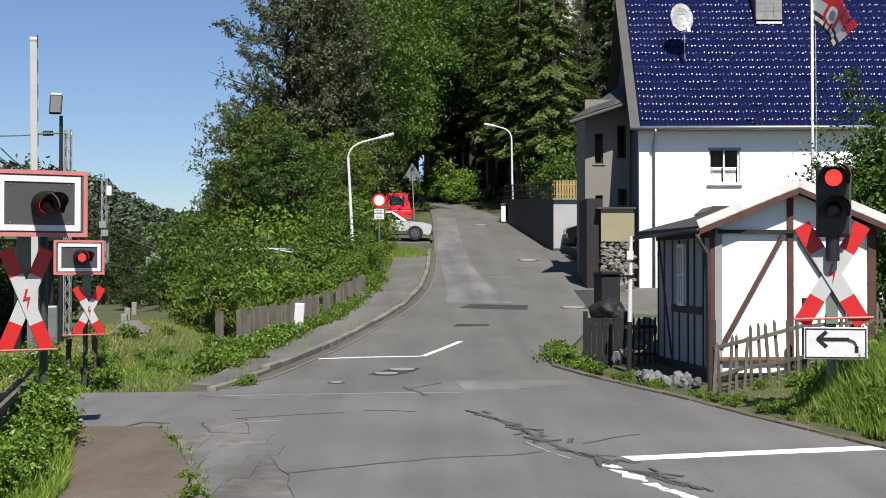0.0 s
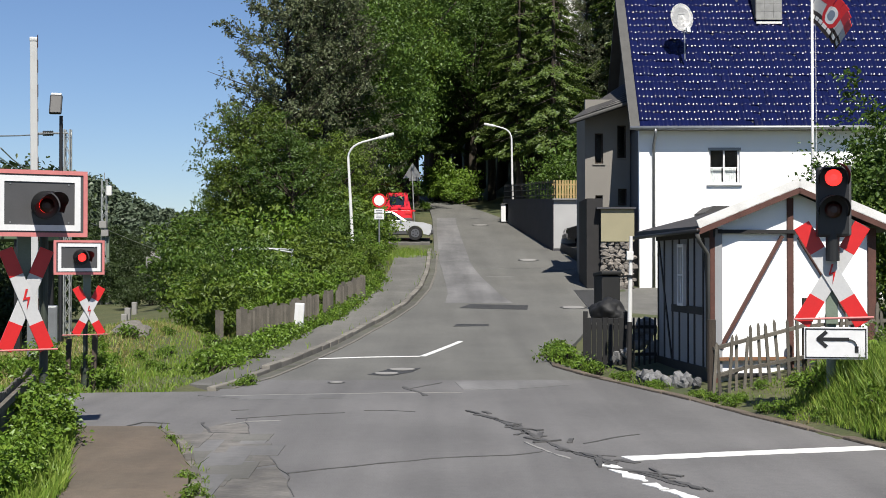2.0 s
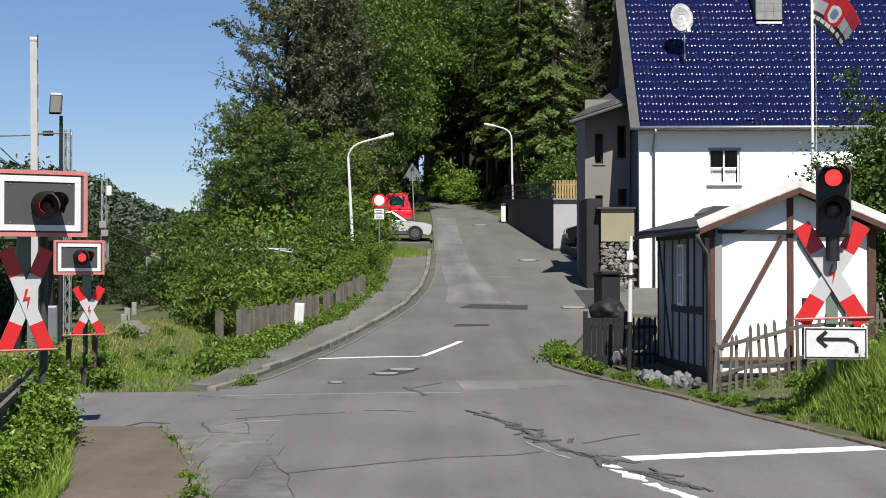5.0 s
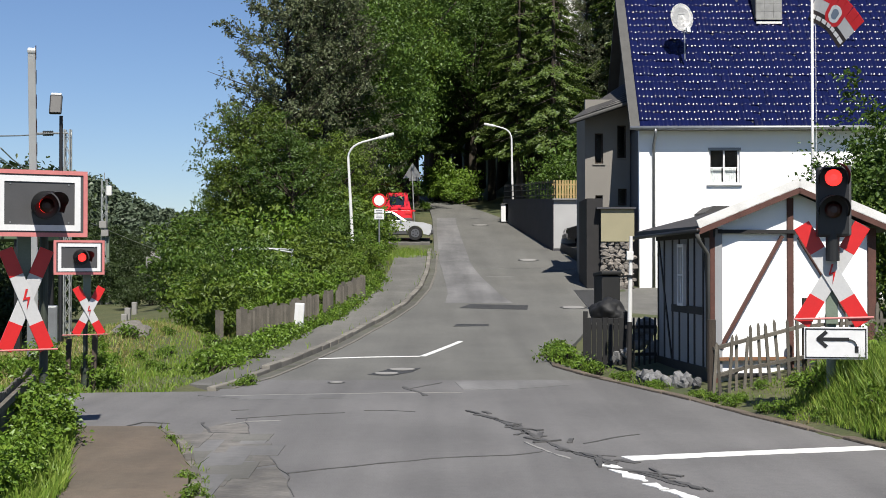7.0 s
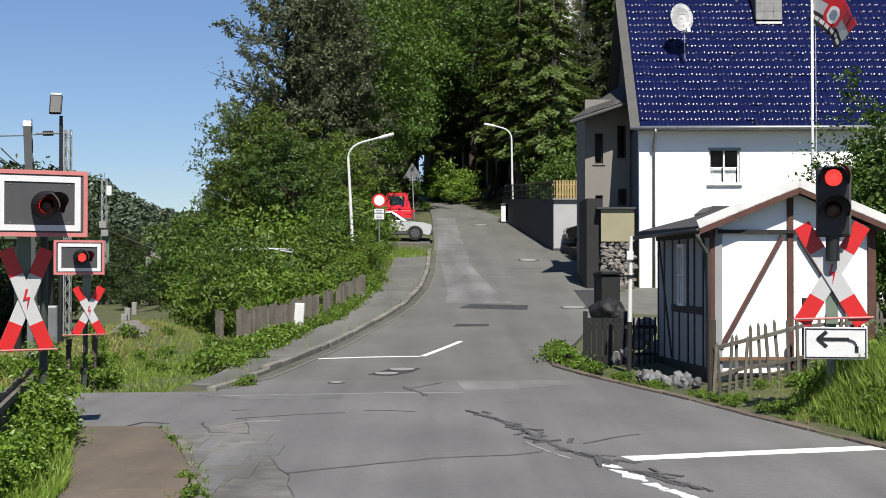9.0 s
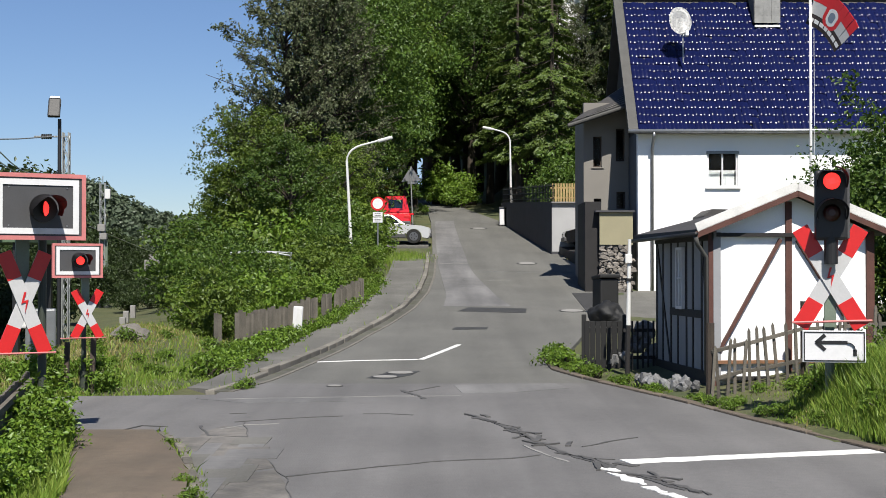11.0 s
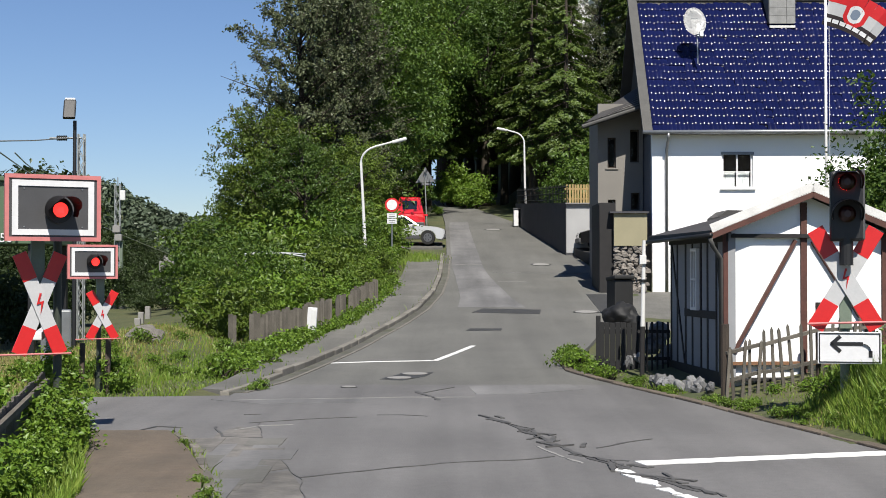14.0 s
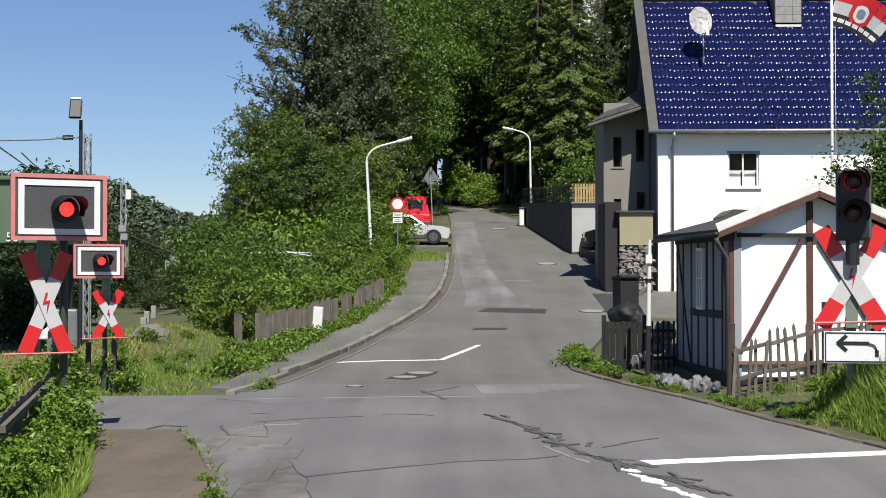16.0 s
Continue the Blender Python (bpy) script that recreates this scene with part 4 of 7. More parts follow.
def board_signal(x, y, yaw, k, board_z, board_w, board_h, lamp_dx, lamp_z, cross_z, cross_dx, cross_w, cross_h, label, board_dx, cross_y):
    """Half-barrier light signal: mast, board with lamp, crossed boards below. k: its size."""
    s = thing("crossing_signal", pose(x, y, land(x, y), 0, 0, yaw), label, "crossing signal", "crossing signals")
    z0 = land(x, y)
    bm = bmesh.new()
    rod(bm, (0.26 * k, 0.56, -0.3), (0.26 * k, 0.56, board_z - z0), 0.05 * k, seg=14)
    rod(bm, (0.26 * k, 0.56, -0.3), (0.26 * k, 0.56, 0.35), 0.085 * k, seg=14)
    part("mast", bm, GREEN_SHADED, s)
    b = Vector((board_dx, 0.02, board_z - z0))
    t = 0.068 * k
    back = part("board", box(bmesh.new(), b, (board_w, 0.03, board_h), bevel=0.004), SIGN_GREY, s, "dark grey board with white and red edge")
    bm = bmesh.new()
    for e in (-1, 1):
        box(bm, b + Vector((0, -0.02, e * (board_h / 2 - t * 1.25))), (board_w - t * 1.5, 0.016, t))
        box(bm, b + Vector((e * (board_w / 2 - t * 1.25), -0.02, 0)), (t, 0.0165, board_h - t * 2.0))
    part("white_border", bm, SIGN_WHITE, back, "white reflective border")
    bm = bmesh.new()
    for e in (-1, 1):
        box(bm, b + Vector((0, -0.004, e * (board_h / 2 - t * 0.1))), (board_w + t * 0.9, 0.05, t * 0.7))
        box(bm, b + Vector((e * (board_w / 2 + t * 0.1), -0.004, 0)), (t * 0.7, 0.0505, board_h + t * 0.5))
    part("red_edge", bm, SIGN_PINK, back, "faded red board edge")
    for ex in (-1, 1):
        for ez in (-1, 1):
            o = b + Vector((ex * board_w * 0.32, -0.012, ez * board_h * 0.3))
            part("bolt", rod(bmesh.new(), o, o + Vector((0, -0.01, 0)), 0.01 * k, seg=8), STEEL_GREY, back)
    r = 0.135 * k
    head = part("lamp_housing", rod(bmesh.new(), (lamp_dx, 0.0, lamp_z - z0), (lamp_dx, -0.05, lamp_z - z0), r * 1.12, seg=24), BLACK, s, "round black lamp housing")
    hd = part("lamp_hood", hood(r * 1.25, 0.58 * k), BLACK, s, "deep black lamp hood")
    hd.matrix_local = pose(lamp_dx, -0.05, lamp_z - z0)
    disc = part("signal_lens", lamp_disc(r * 0.64), [LAMP_ON, DARK_LENS], s, "round red flashing signal lens")
    home = pose(lamp_dx, -0.052 - r * 0.4, lamp_z - z0)
    disc.matrix_local = home
    cz = cross_z - z0
    part("bracket", box(bmesh.new(), (cross_dx + 0.10, cross_y + 0.05, (cz + b.z) / 2 + 0.02), (0.16 * k, 0.05, b.z - cz), bevel=0.01), GREEN_STEEL, s, "grey green steel bracket")
    cross_arms(s, cross_w, cross_h, 0.165 * k, (cross_dx + 0.11, cross_y, cz))
    part("red_bar", rod(bmesh.new(), (cross_dx - cross_w * 0.81, cross_y - 0.05, cz - cross_h * 0.5 - 0.03 * k), (cross_dx + cross_w * 1.03, cross_y - 0.05, cz - cross_h * 0.5 - 0.03 * k), 0.011 * k, seg=8), SIGN_PINK, s, "thin red cross bar")
    return disc, home


def right_signal():
    d = 17.0
    x, z0 = 4.887, land(4.887, 17.0)
    s = thing("crossing_signal", pose(x, d, z0, 0, 0, -10), "black two-lamp crossing signal with red and white cross on mast", "crossing signal", "crossing signals")
    bm = bmesh.new()
    rod(bm, (0.0, 0.2, -0.3), (0.0, 0.2, 3.204 - z0), 0.06, seg=14)
    part("mast", bm, GREEN_STEEL, s)
    zt, zb = 3.232 - z0, 2.354 - z0
    part("lamp_housing", box(bmesh.new(), (0.0, 0.0, (zt + zb) / 2), (0.397, 0.16, zt - zb), bevel=0.04), BLACK, s, "tall black lamp housing")
    part("side_plate", box(bmesh.new(), (0.20, 0.05, (zt + zb) / 2 + 0.02), (0.05, 0.2, zt - zb), bevel=0.012), SIGN_GREY, s, "grey housing edge")
    part("lower_tube", rod(bmesh.new(), (0, 0.0, zb - 0.3), (0, 0.0, zb + 0.1), 0.085, seg=14), BLACK, s)
    discs = []
    for zz in (3.091, 2.694):
        hd = part("lamp_hood", hood(0.185, 0.40), BLACK, s, "deep black lamp hood")
        hd.matrix_local = pose(0, -0.08, zz - z0)
        disc = part("signal_lens", lamp_disc(0.105), [LAMP_ON, DARK_LENS] if zz > 3 else [DARK_LENS, DARK_LENS], s, "round red signal lens")
        disc.matrix_local = pose(0.0, -0.13, zz - z0)
        discs.append(disc)
    cz = 1.887 - z0
    cross_arms(s, 0.708, 1.176, 0.205, (0, 0.10, cz))
    part("bracket", box(bmesh.new(), (0, 0.13, cz - 0.42), (0.15, 0.04, 0.42), bevel=0.01), GREEN_STEEL, s, "grey green steel bracket")
    zr = 1.320 - z0
    part("red_bar", rod(bmesh.new(), (-0.47, 0.04, zr), (0.5, 0.04, zr + 0.03), 0.014, seg=8), SIGN_PINK, s, "thin red cross bar")
    # plate with a bent arrow
    w, h, pz = 0.765, 0.397, 1.030 - z0
    plate = part("arrow_plate", box(bmesh.new(), (0.02, -0.12, pz), (w, 0.02, h), bevel=0.008), SIGN_WHITE, s, "white plate with black left-turn arrow")
    bm = bmesh.new()
    for e in (-1, 1):
        box(bm, (0.02, -0.133, pz + e * (h / 2 - 0.022)), (w - 0.03, 0.006, 0.014))
        box(bm, (0.02 + e * (w / 2 - 0.022), -0.133, pz), (0.014, 0.0062, h - 0.045))
    part("plate_border", bm, BLACK, plate, "black line border")
    bm = bmesh.new()
    ax = 0.02
    box(bm, (ax - 0.02, -0.133, pz + 0.05), (0.36, 0.006, 0.045))
    for e in (-1, 1):
        box(bm, (ax - 0.165, -0.1335, pz + 0.05 + e * 0.045), (0.15, 0.006, 0.045), Matrix.Rotation(radians(-e * 42), 4, 'Y'))
    pts = [(ax + 0.16 + 0.09 * math.sin(a), pz - 0.04 + 0.09 * math.cos(a)) for a in [radians(10 * i) for i in range(10)]]
    for (xa, za), (xb, zb2) in zip(pts, pts[1:]):
        beam(bm, (xa, -0.1335, za), (xb, -0.1335, zb2), 0.045, 0.006)
    box(bm, (ax + 0.25, -0.1334, pz - 0.075), (0.045, 0.006, 0.08))
    part("turn_arrow", bm, BLACK, plate, "black arrow bent to the left")
    return discs[0], pose(0.0, -0.13, 3.091 - z0)


# ---------- railway things on the left ----------
def build_barrier():
    x, y = -6.795, 23.0
    z0 = land(x, y)
    b = thing("level_crossing_barrier", pose(x, y, z0, 0, 0, BARRIER_TURN), "white and red barrier on a grey drive post, being lowered", "barrier")
    bm = bmesh.new()
    box(bm, (0.0, 0.12, 0.6), (0.5, 0.4, 1.4), bevel=0.03)
    part("drive_post", bm, STEEL_GREY, b, "grey steel drive cabinet")
    me = bmesh.new()
    box(me, (-0.12, 0, 2.36), (0.12, 0.10, 4.82), bevel=0.02)
    arm = part("arm", me, STEEL_WHITE, b, "long white barrier arm")
    for i in range(12):
        st = part("stripe", box(bmesh.new(), (-0.059, 0, 0.35 + i * 0.4), (0.012, 0.106, 0.2)), STRIPE, arm, "dark red stripe")
    part("arm_tip", box(bmesh.new(), (-0.12, 0, 4.78), (0.13, 0.11, 0.07), bevel=0.02), STEEL_WHITE, arm)
    return arm


def lattice_mast(x, y, z0, z1, w, mat, name, label, group=""):
    t = thing(name, Matrix.Translation((x, y, z0)), label, "mast", group)
    for sx in (-1, 1):
        for sy in (-1, 1):
            part("upright", box(bmesh.new(), (sx * w / 2, sy * w / 2, (z1 - z0) / 2), (0.035, 0.035, z1 - z0)), mat, t)
    bm = bmesh.new()
    z, s = 0.1, 1
    while z < z1 - z0 - 0.3:
        for q in (-1, 1):
            beam(bm, (-w / 2 * s, q * w / 2, z), (w / 2 * s, q * w / 2, z + 0.35), 0.018, 0.018)
            beam(bm, (q * w / 2, -w / 2 * s, z), (q * w / 2, w / 2 * s, z + 0.35), 0.018, 0.018)
        z += 0.35
        s = -s
    part("bracing", bm, mat, t)
    return t


def build_railway():
    # platform lamp
    d = 30.0
    x = -8.463
    t = thing("platform_lamp", Matrix.Translation((x, d, land(x, d))), "black lamp post with a flat tilted lamp head", "lamp")
    z0 = land(x, d)
    part("post", rod(bmesh.new(), (0, 0, -0.2), (0, 0, 5.312 - z0), 0.05, 0.04, 12), BLACK, t)
    bm = bmesh.new()
    box(bm, (0, 0, 0), (0.27, 0.5, 0.09), bevel=0.03)
    hd = part("lamp_head", bm, BLACK, t, "flat black lamp head")
    hd.matrix_local = pose(-0.09, -0.1, 5.550 - z0, 58, 0, 10)
    bm = bmesh.new()
    box(bm, (0, 0.0, -0.05), (0.2, 0.4, 0.01))
    gl = part("lamp_glass", bm, STEEL_GREY, hd, "grey lamp glass")
    bm = bmesh.new()
    box(bm, (0, 0.27, 0.0), (0.22, 0.05, 0.1), bevel=0.01)
    part("lamp_edge", bm, STEEL_WHITE, hd, "pale lamp edge")
    # masts of the overhead line
    m = lattice_mast(-10.529, 38, -0.3, 5.816, 0.16, GALV, "overhead_line_mast", "slim grey lattice mast of the overhead line", "line masts")
    z = 5.705 + 0.3
    bm = bmesh.new()
    rod(bm, (0, 0, z), (-0.9, 0, z), 0.025, seg=8)
    part("wire_arm", bm, STEEL_GREY, m)
    bm = bmesh.new()
    for k in range(5):
        rod(bm, (-0.42 - k * 0.06, 0, z), (-0.45 - k * 0.06, 0, z), 0.075, seg=12)
    part("insulator", bm, BLACK, m, "ribbed dark insulator")
    m2 = lattice_mast(-14.500, 58, -0.3, 5.673, 0.2, GALV, "overhead_line_mast", "grey lattice mast with a white box and signal gear", "line masts")
    zz = lambda v: v + 0.3
    part("aerial", rod(bmesh.new(), (0, 0, zz(5.625)), (0, 0, zz(5.963)), 0.02, seg=6), GALV, m2)
    part("aerial_box", box(bmesh.new(), (0.24, -0.1, zz(5.190)), (0.22, 0.16, 0.42), bevel=0.02), STEEL_WHITE, m2, "white aerial box")
    part("junction_box", box(bmesh.new(), (0, -0.18, zz(3.740)), (0.32, 0.2, 0.3), bevel=0.02), CONCRETE, m2, "pale junction box")
    part("junction_box", box(bmesh.new(), (0.08, -0.18, zz(3.377)), (0.3, 0.2, 0.28), bevel=0.02), CONCRETE, m2, "pale junction box")
    part("lower_post", box(bmesh.new(), (0.05, 0, 1.7), (0.34, 0.1, 3.6), bevel=0.01), GREEN_STEEL, m2, "grey green steel post")
    for q in (-0.13, 0.2):
        part("slotted_board", box(bmesh.new(), (q, -0.15, zz(0.792)), (0.22, 0.05, 1.1), bevel=0.01), CONCRETE, m2, "pale narrow signal board")
    # wires
    for i, (a, b) in enumerate((((-10.750, 37.500, 5.656), (-10.440, 24.000, 4.440)), ((-9.800, 30.000, 4.600), (-13.877, 46.000, 5.220)), ((-8.927, 26.000, 4.362), (-17.350, 60.000, 5.500)), ((-14.560, 56.000, 3.750), (-26.483, 140.000, 2.583)))):
        mid = [(a[0] + (b[0] - a[0]) * k, a[1] + (b[1] - a[1]) * k, a[2] + (b[2] - a[2]) * k - 0.12 * math.sin(math.pi * k)) for k in (0, 0.25, 0.5, 0.75, 1)]
        w = mesh_object("overhead_wire", tube(bmesh.new(), mid, 0.016, 6), GALV)
        tagged(w, "thin dark overhead wire of the railway", "wire", "overhead wires")
    # green signal cabin beside the line
    c = thing("signal_cabin", pose(-11.031, 32.5, 0), "green steel railway cabin raised on dark legs", "cabin")
    zb, zt = 2.594, 4.041
    w = 2.9
    part("body", box(bmesh.new(), (0, 0, (zb + zt) / 2), (w, 3.0, zt - zb), bevel=0.02), GREEN_CABIN, c, "grey green cabin body")
    part("roof", box(bmesh.new(), (0, 0, zt + 0.05), (w + 0.2, 3.2, 0.1), bevel=0.02), GREEN_CABIN, c)
    for k in range(4):
        part("rib", box(bmesh.new(), (-1.2 + k * 0.72, -1.52, (zb + zt) / 2), (0.06, 0.06, zt - zb - 0.1)), GREEN_CABIN, c)
    for zc in (0.32, 0.8):
        part("dark_slot", box(bmesh.new(), (1.0, -1.505, zb + zc), (0.34, 0.03, 0.06)), BLACK, c)
    for px in (-1.3, 1.25):
        for py in (-1.3, 1.3):
            part("leg", box(bmesh.new(), (px, py, zb / 2 - 0.2), (0.14, 0.14, zb + 0.4)), BLACK, c)
    cu = bpy.data.curves.new("number", 'FONT')
    cu.body, cu.size, cu.extrude, cu.align_x = "56", 0.30, 0.004, 'CENTER'
    tx = new("number", cu)
    dg = bpy.context.evaluated_depsgraph_get()
    me = bpy.data.meshes.new_from_object(tx.evaluated_get(dg))
    me.materials.append(SIGN_WHITE)
    bpy.data.objects.remove(tx)
    o = new("number", me)
    o.parent = c
    o.matrix_local = pose(-10.308 - -11.031, -1.53, zb + 0.04, 90, 0, 0)
    tagged(o, "white painted number")


# ---------- street furniture ----------
def street_lamp(x, y, h, out, label, lean=0.0):
    z = land(x, y)
    t = thing("street_lamp", pose(x, y, z, 0, lean, 0), label, "street lamp", "street lamps")
    s = 1 if out > 0 else -1
    r = abs(out)
    pts = [(0, 0, -0.3), (0, 0, 0.9), (s * 0.02, 0, h * 0.5), (s * 0.03, 0, h - 0.75)]
    pts += [(s * (0.03 + r * 0.62 * (1 - math.cos(a))), 0, h - 0.75 + 0.62 * math.sin(a)) for a in [radians(15 * k) for k in range(1, 6)]]
    pts += [(s * r * 0.85, 0, h - 0.05), (s * r, 0, h)]
    part("pole", tube(bmesh.new(), pts, [0.075, 0.075, 0.06, 0.05] + [0.042] * 7, 12), STEEL_WHITE, t, smooth=True)
    bm = bmesh.new()
    box(bm, (0, 0, 0), (0.62, 0.24, 0.12), bevel=0.045)
    hd = part("lamp_head", bm, STEEL_WHITE, t, "flat pale lamp head")
    hd.matrix_local = pose(s * (r + 0.25), 0, h + 0.04, 0, -12 * s, 0)
    part("lamp_glass", box(bmesh.new(), (0, 0, -0.062), (0.5, 0.18, 0.02)), CURTAIN, hd, "milky lamp glass")


def build_street():
    street_lamp(-3.588, 54.5, 7.087 - land(-3.588, 54.5), 1.363, "white curved street lamp among the hedge", -3.2)
    street_lamp(3.927, 76.0, 9.853 - land(3.927, 76.0), -1.013, "white curved street lamp beside the wall", -0.6)
    # round sign with two plates
    x, d = -2.637, 56.0
    z0 = land(x, d)
    t = thing("traffic_sign", Matrix.Translation((x, d, z0)), "round white traffic sign with red ring and two plates", "traffic sign", "traffic signs")
    part("post", rod(bmesh.new(), (0, 0.05, -0.3), (0, 0.05, 4.917 - z0), 0.035, seg=10), STEEL_GREY, t)
    zc = 4.683 - z0
    ring = part("disc", rod(bmesh.new(), (0, 0.02, zc), (0, 0.0, zc), 0.292, seg=28), SIGN_RED, t, "red ring of the sign")
    part("disc_face", rod(bmesh.new(), (0, 0.0, zc), (0, -0.012, zc), 0.215, seg=28), SIGN_WHITE, ring, "white sign face")
    for yy, hh in ((374, 8), (384, 9)):
        zz = (2.0 + (470 - yy) / 2400 * 56) - z0
        p = part("plate", box(bmesh.new(), (0, 0, zz), (0.397, 0.015, hh / 2400 * 56), bevel=0.004), SIGN_WHITE, t, "small white plate with dark bars")
        for q in (-0.04, 0.03):
            part("writing_bar", box(bmesh.new(), (0, -0.012, zz + q), (0.257, 0.006, 0.02)), SIGN_GREY, p)
    # back of a triangular sign
    x, d = -1.665, 74.0
    z0 = land(x, d)
    t = thing("traffic_sign", Matrix.Translation((x, d, z0)), "grey back of a triangular traffic sign", "traffic sign", "traffic signs")
    rodb = bmesh.new()
    rod(rodb, (0.12, -0.04, -0.3), (-0.04, -0.04, 7.488 - z0), 0.035, seg=10)
    part("post", rodb, GALV, t)
    bm = bmesh.new()
    prism(bm, [(-0.524, 6.748 - z0), (0.524, 6.810 - z0), (0, 7.612 - z0)], 0.015)
    bmesh.ops.recalc_face_normals(bm, faces=bm.faces)
    part("sign_back", bm, STEEL_GREY, t, "plain grey metal sign back")
    part("plate_back", box(bmesh.new(), (0.06, -0.01, 6.687 - z0), (0.5, 0.015, 0.14)), STEEL_GREY, t)
    # white marker post by the hedge
    x, d = -3.64, 34.0
    t = thing("marker_post", pose(x, d, land(x, d), 0, 4, -8), "white painted wooden marker post by the hedge", "post")
    bm = bmesh.new()
    box(bm, (0, 0, 0.36), (0.24, 0.09, 0.95), bevel=0.02)
    part("post", bm, SIGN_WHITE, t)
    part("plate", box(bmesh.new(), (0.04, -0.05, 0.58), (0.118, 0.02, 0.42), bevel=0.005), STEEL_WHITE, t)


# ---------- the white house with the blue roof ----------
def wall_with_holes(bm, x0, x1, z0, z1, thick, holes, y=0.0, mat=0):
    """An upright wall along x with real openings (xa, xb, za, zb)."""
    xs = sorted({x0, x1, *[v for h in holes for v in h[:2]]})
    zs = sorted({z0, z1, *[v for h in holes for v in h[2:]]})
    for xa, xb in zip(xs, xs[1:]):
        for za, zb in zip(zs, zs[1:]):
            cx, cz = (xa + xb) / 2, (za + zb) / 2
            if not any(h[0] < cx < h[1] and h[2] < cz < h[3] for h in holes):
                box(bm, (cx, y + thick / 2, cz), (xb - xa, thick, zb - za), mat=mat)
    bmesh.ops.remove_doubles(bm, verts=bm.verts[:], dist=0.0005)
    return bm


def window(parent, xa, xb, za, zb, y, frame_mat, curtain=True, sill=True, mullion=True, fw=0.07, sill_mat=None):
    w = thing_part("window", parent)
    cx, cz, ww, hh = (xa + xb) / 2, (za + zb) / 2, xb - xa, zb - za
    bm = bmesh.new()
    for e in (-1, 1):
        box(bm, (cx + e * (ww - fw) / 2, y + 0.1, cz), (fw, 0.07, hh))
        box(bm, (cx, y + 0.1, cz + e * (hh - fw) / 2), (ww - fw * 2, 0.068, fw))
    if mullion:
        box(bm, (cx, y + 0.098, cz), (fw * 0.8, 0.066, hh - fw * 2))
        box(bm, (cx, y + 0.1, cz - hh * 0.04), (ww - fw * 2, 0.05, fw * 0.5))
    part("frame", bm, frame_mat, w)
    pane = part("pane", box(bmesh.new(), (cx, y + 0.12, cz), (ww - fw, 0.012, hh - fw)), PANE, w)
    pane.visible_shadow = False
    if curtain:
        bm = bmesh.new()
        for e in (-1, 1):
            n = 10
            x0 = cx + e * ww * 0.235
            for i in range(n):
                box(bm, (x0 + (i - n / 2 + 0.5) * ww * 0.036, y + 0.2 + 0.015 * (i % 2), cz - hh * 0.24), (ww * 0.038, 0.01, hh * 0.4))
        part("net_curtain", bm, CURTAIN, w, "half-height white net curtains")
    part("room_behind", box(bmesh.new(), (cx, y + 0.75, cz), (ww + 0.4, 0.02, hh + 0.4)), ROOM, w)
    if sill:
        part("sill", box(bmesh.new(), (cx, y - 0.02, za - 0.03), (ww + 0.16, 0.14, 0.05), bevel=0.008), sill_mat or SIGN_WHITE, w)


def thing_part(name, parent):
    """A part that carries sub-parts: a thin frame of its own."""
    bm = bmesh.new()
    return mesh_object(name, bm, SIGN_WHITE, parent)


def roof_tile_mesh(w, l):
    """A pantile: wavy across, its lower edge rounded over."""
    bm = bmesh.new()
    rows = ((0.0, 0.0, -0.03), (0.02, 0.0, 0.0), (0.045, 0.0, 0.008), (0.08, 0.0, 0.0115), (0.14, 0.0, 0.0175), (0.2, 0.0, 0.0235), (0.27, 0.0, 0.026), (1.06, 0.0, 0.0))
    grid = []
    for v, _, h in rows:
        row = []
        for i in range(7):
            u = i / 6
            wave = 0.017 * math.cos((u - 0.35) * 2 * math.pi)
            row.append(bm.verts.new((u * w * 1.03, v * l, h + wave)))
        grid.append(row)
    for a, b in zip(grid, grid[1:]):
        for i in range(6):
            bm.faces.new((a[i], a[i + 1], b[i + 1], b[i]))
    return bm


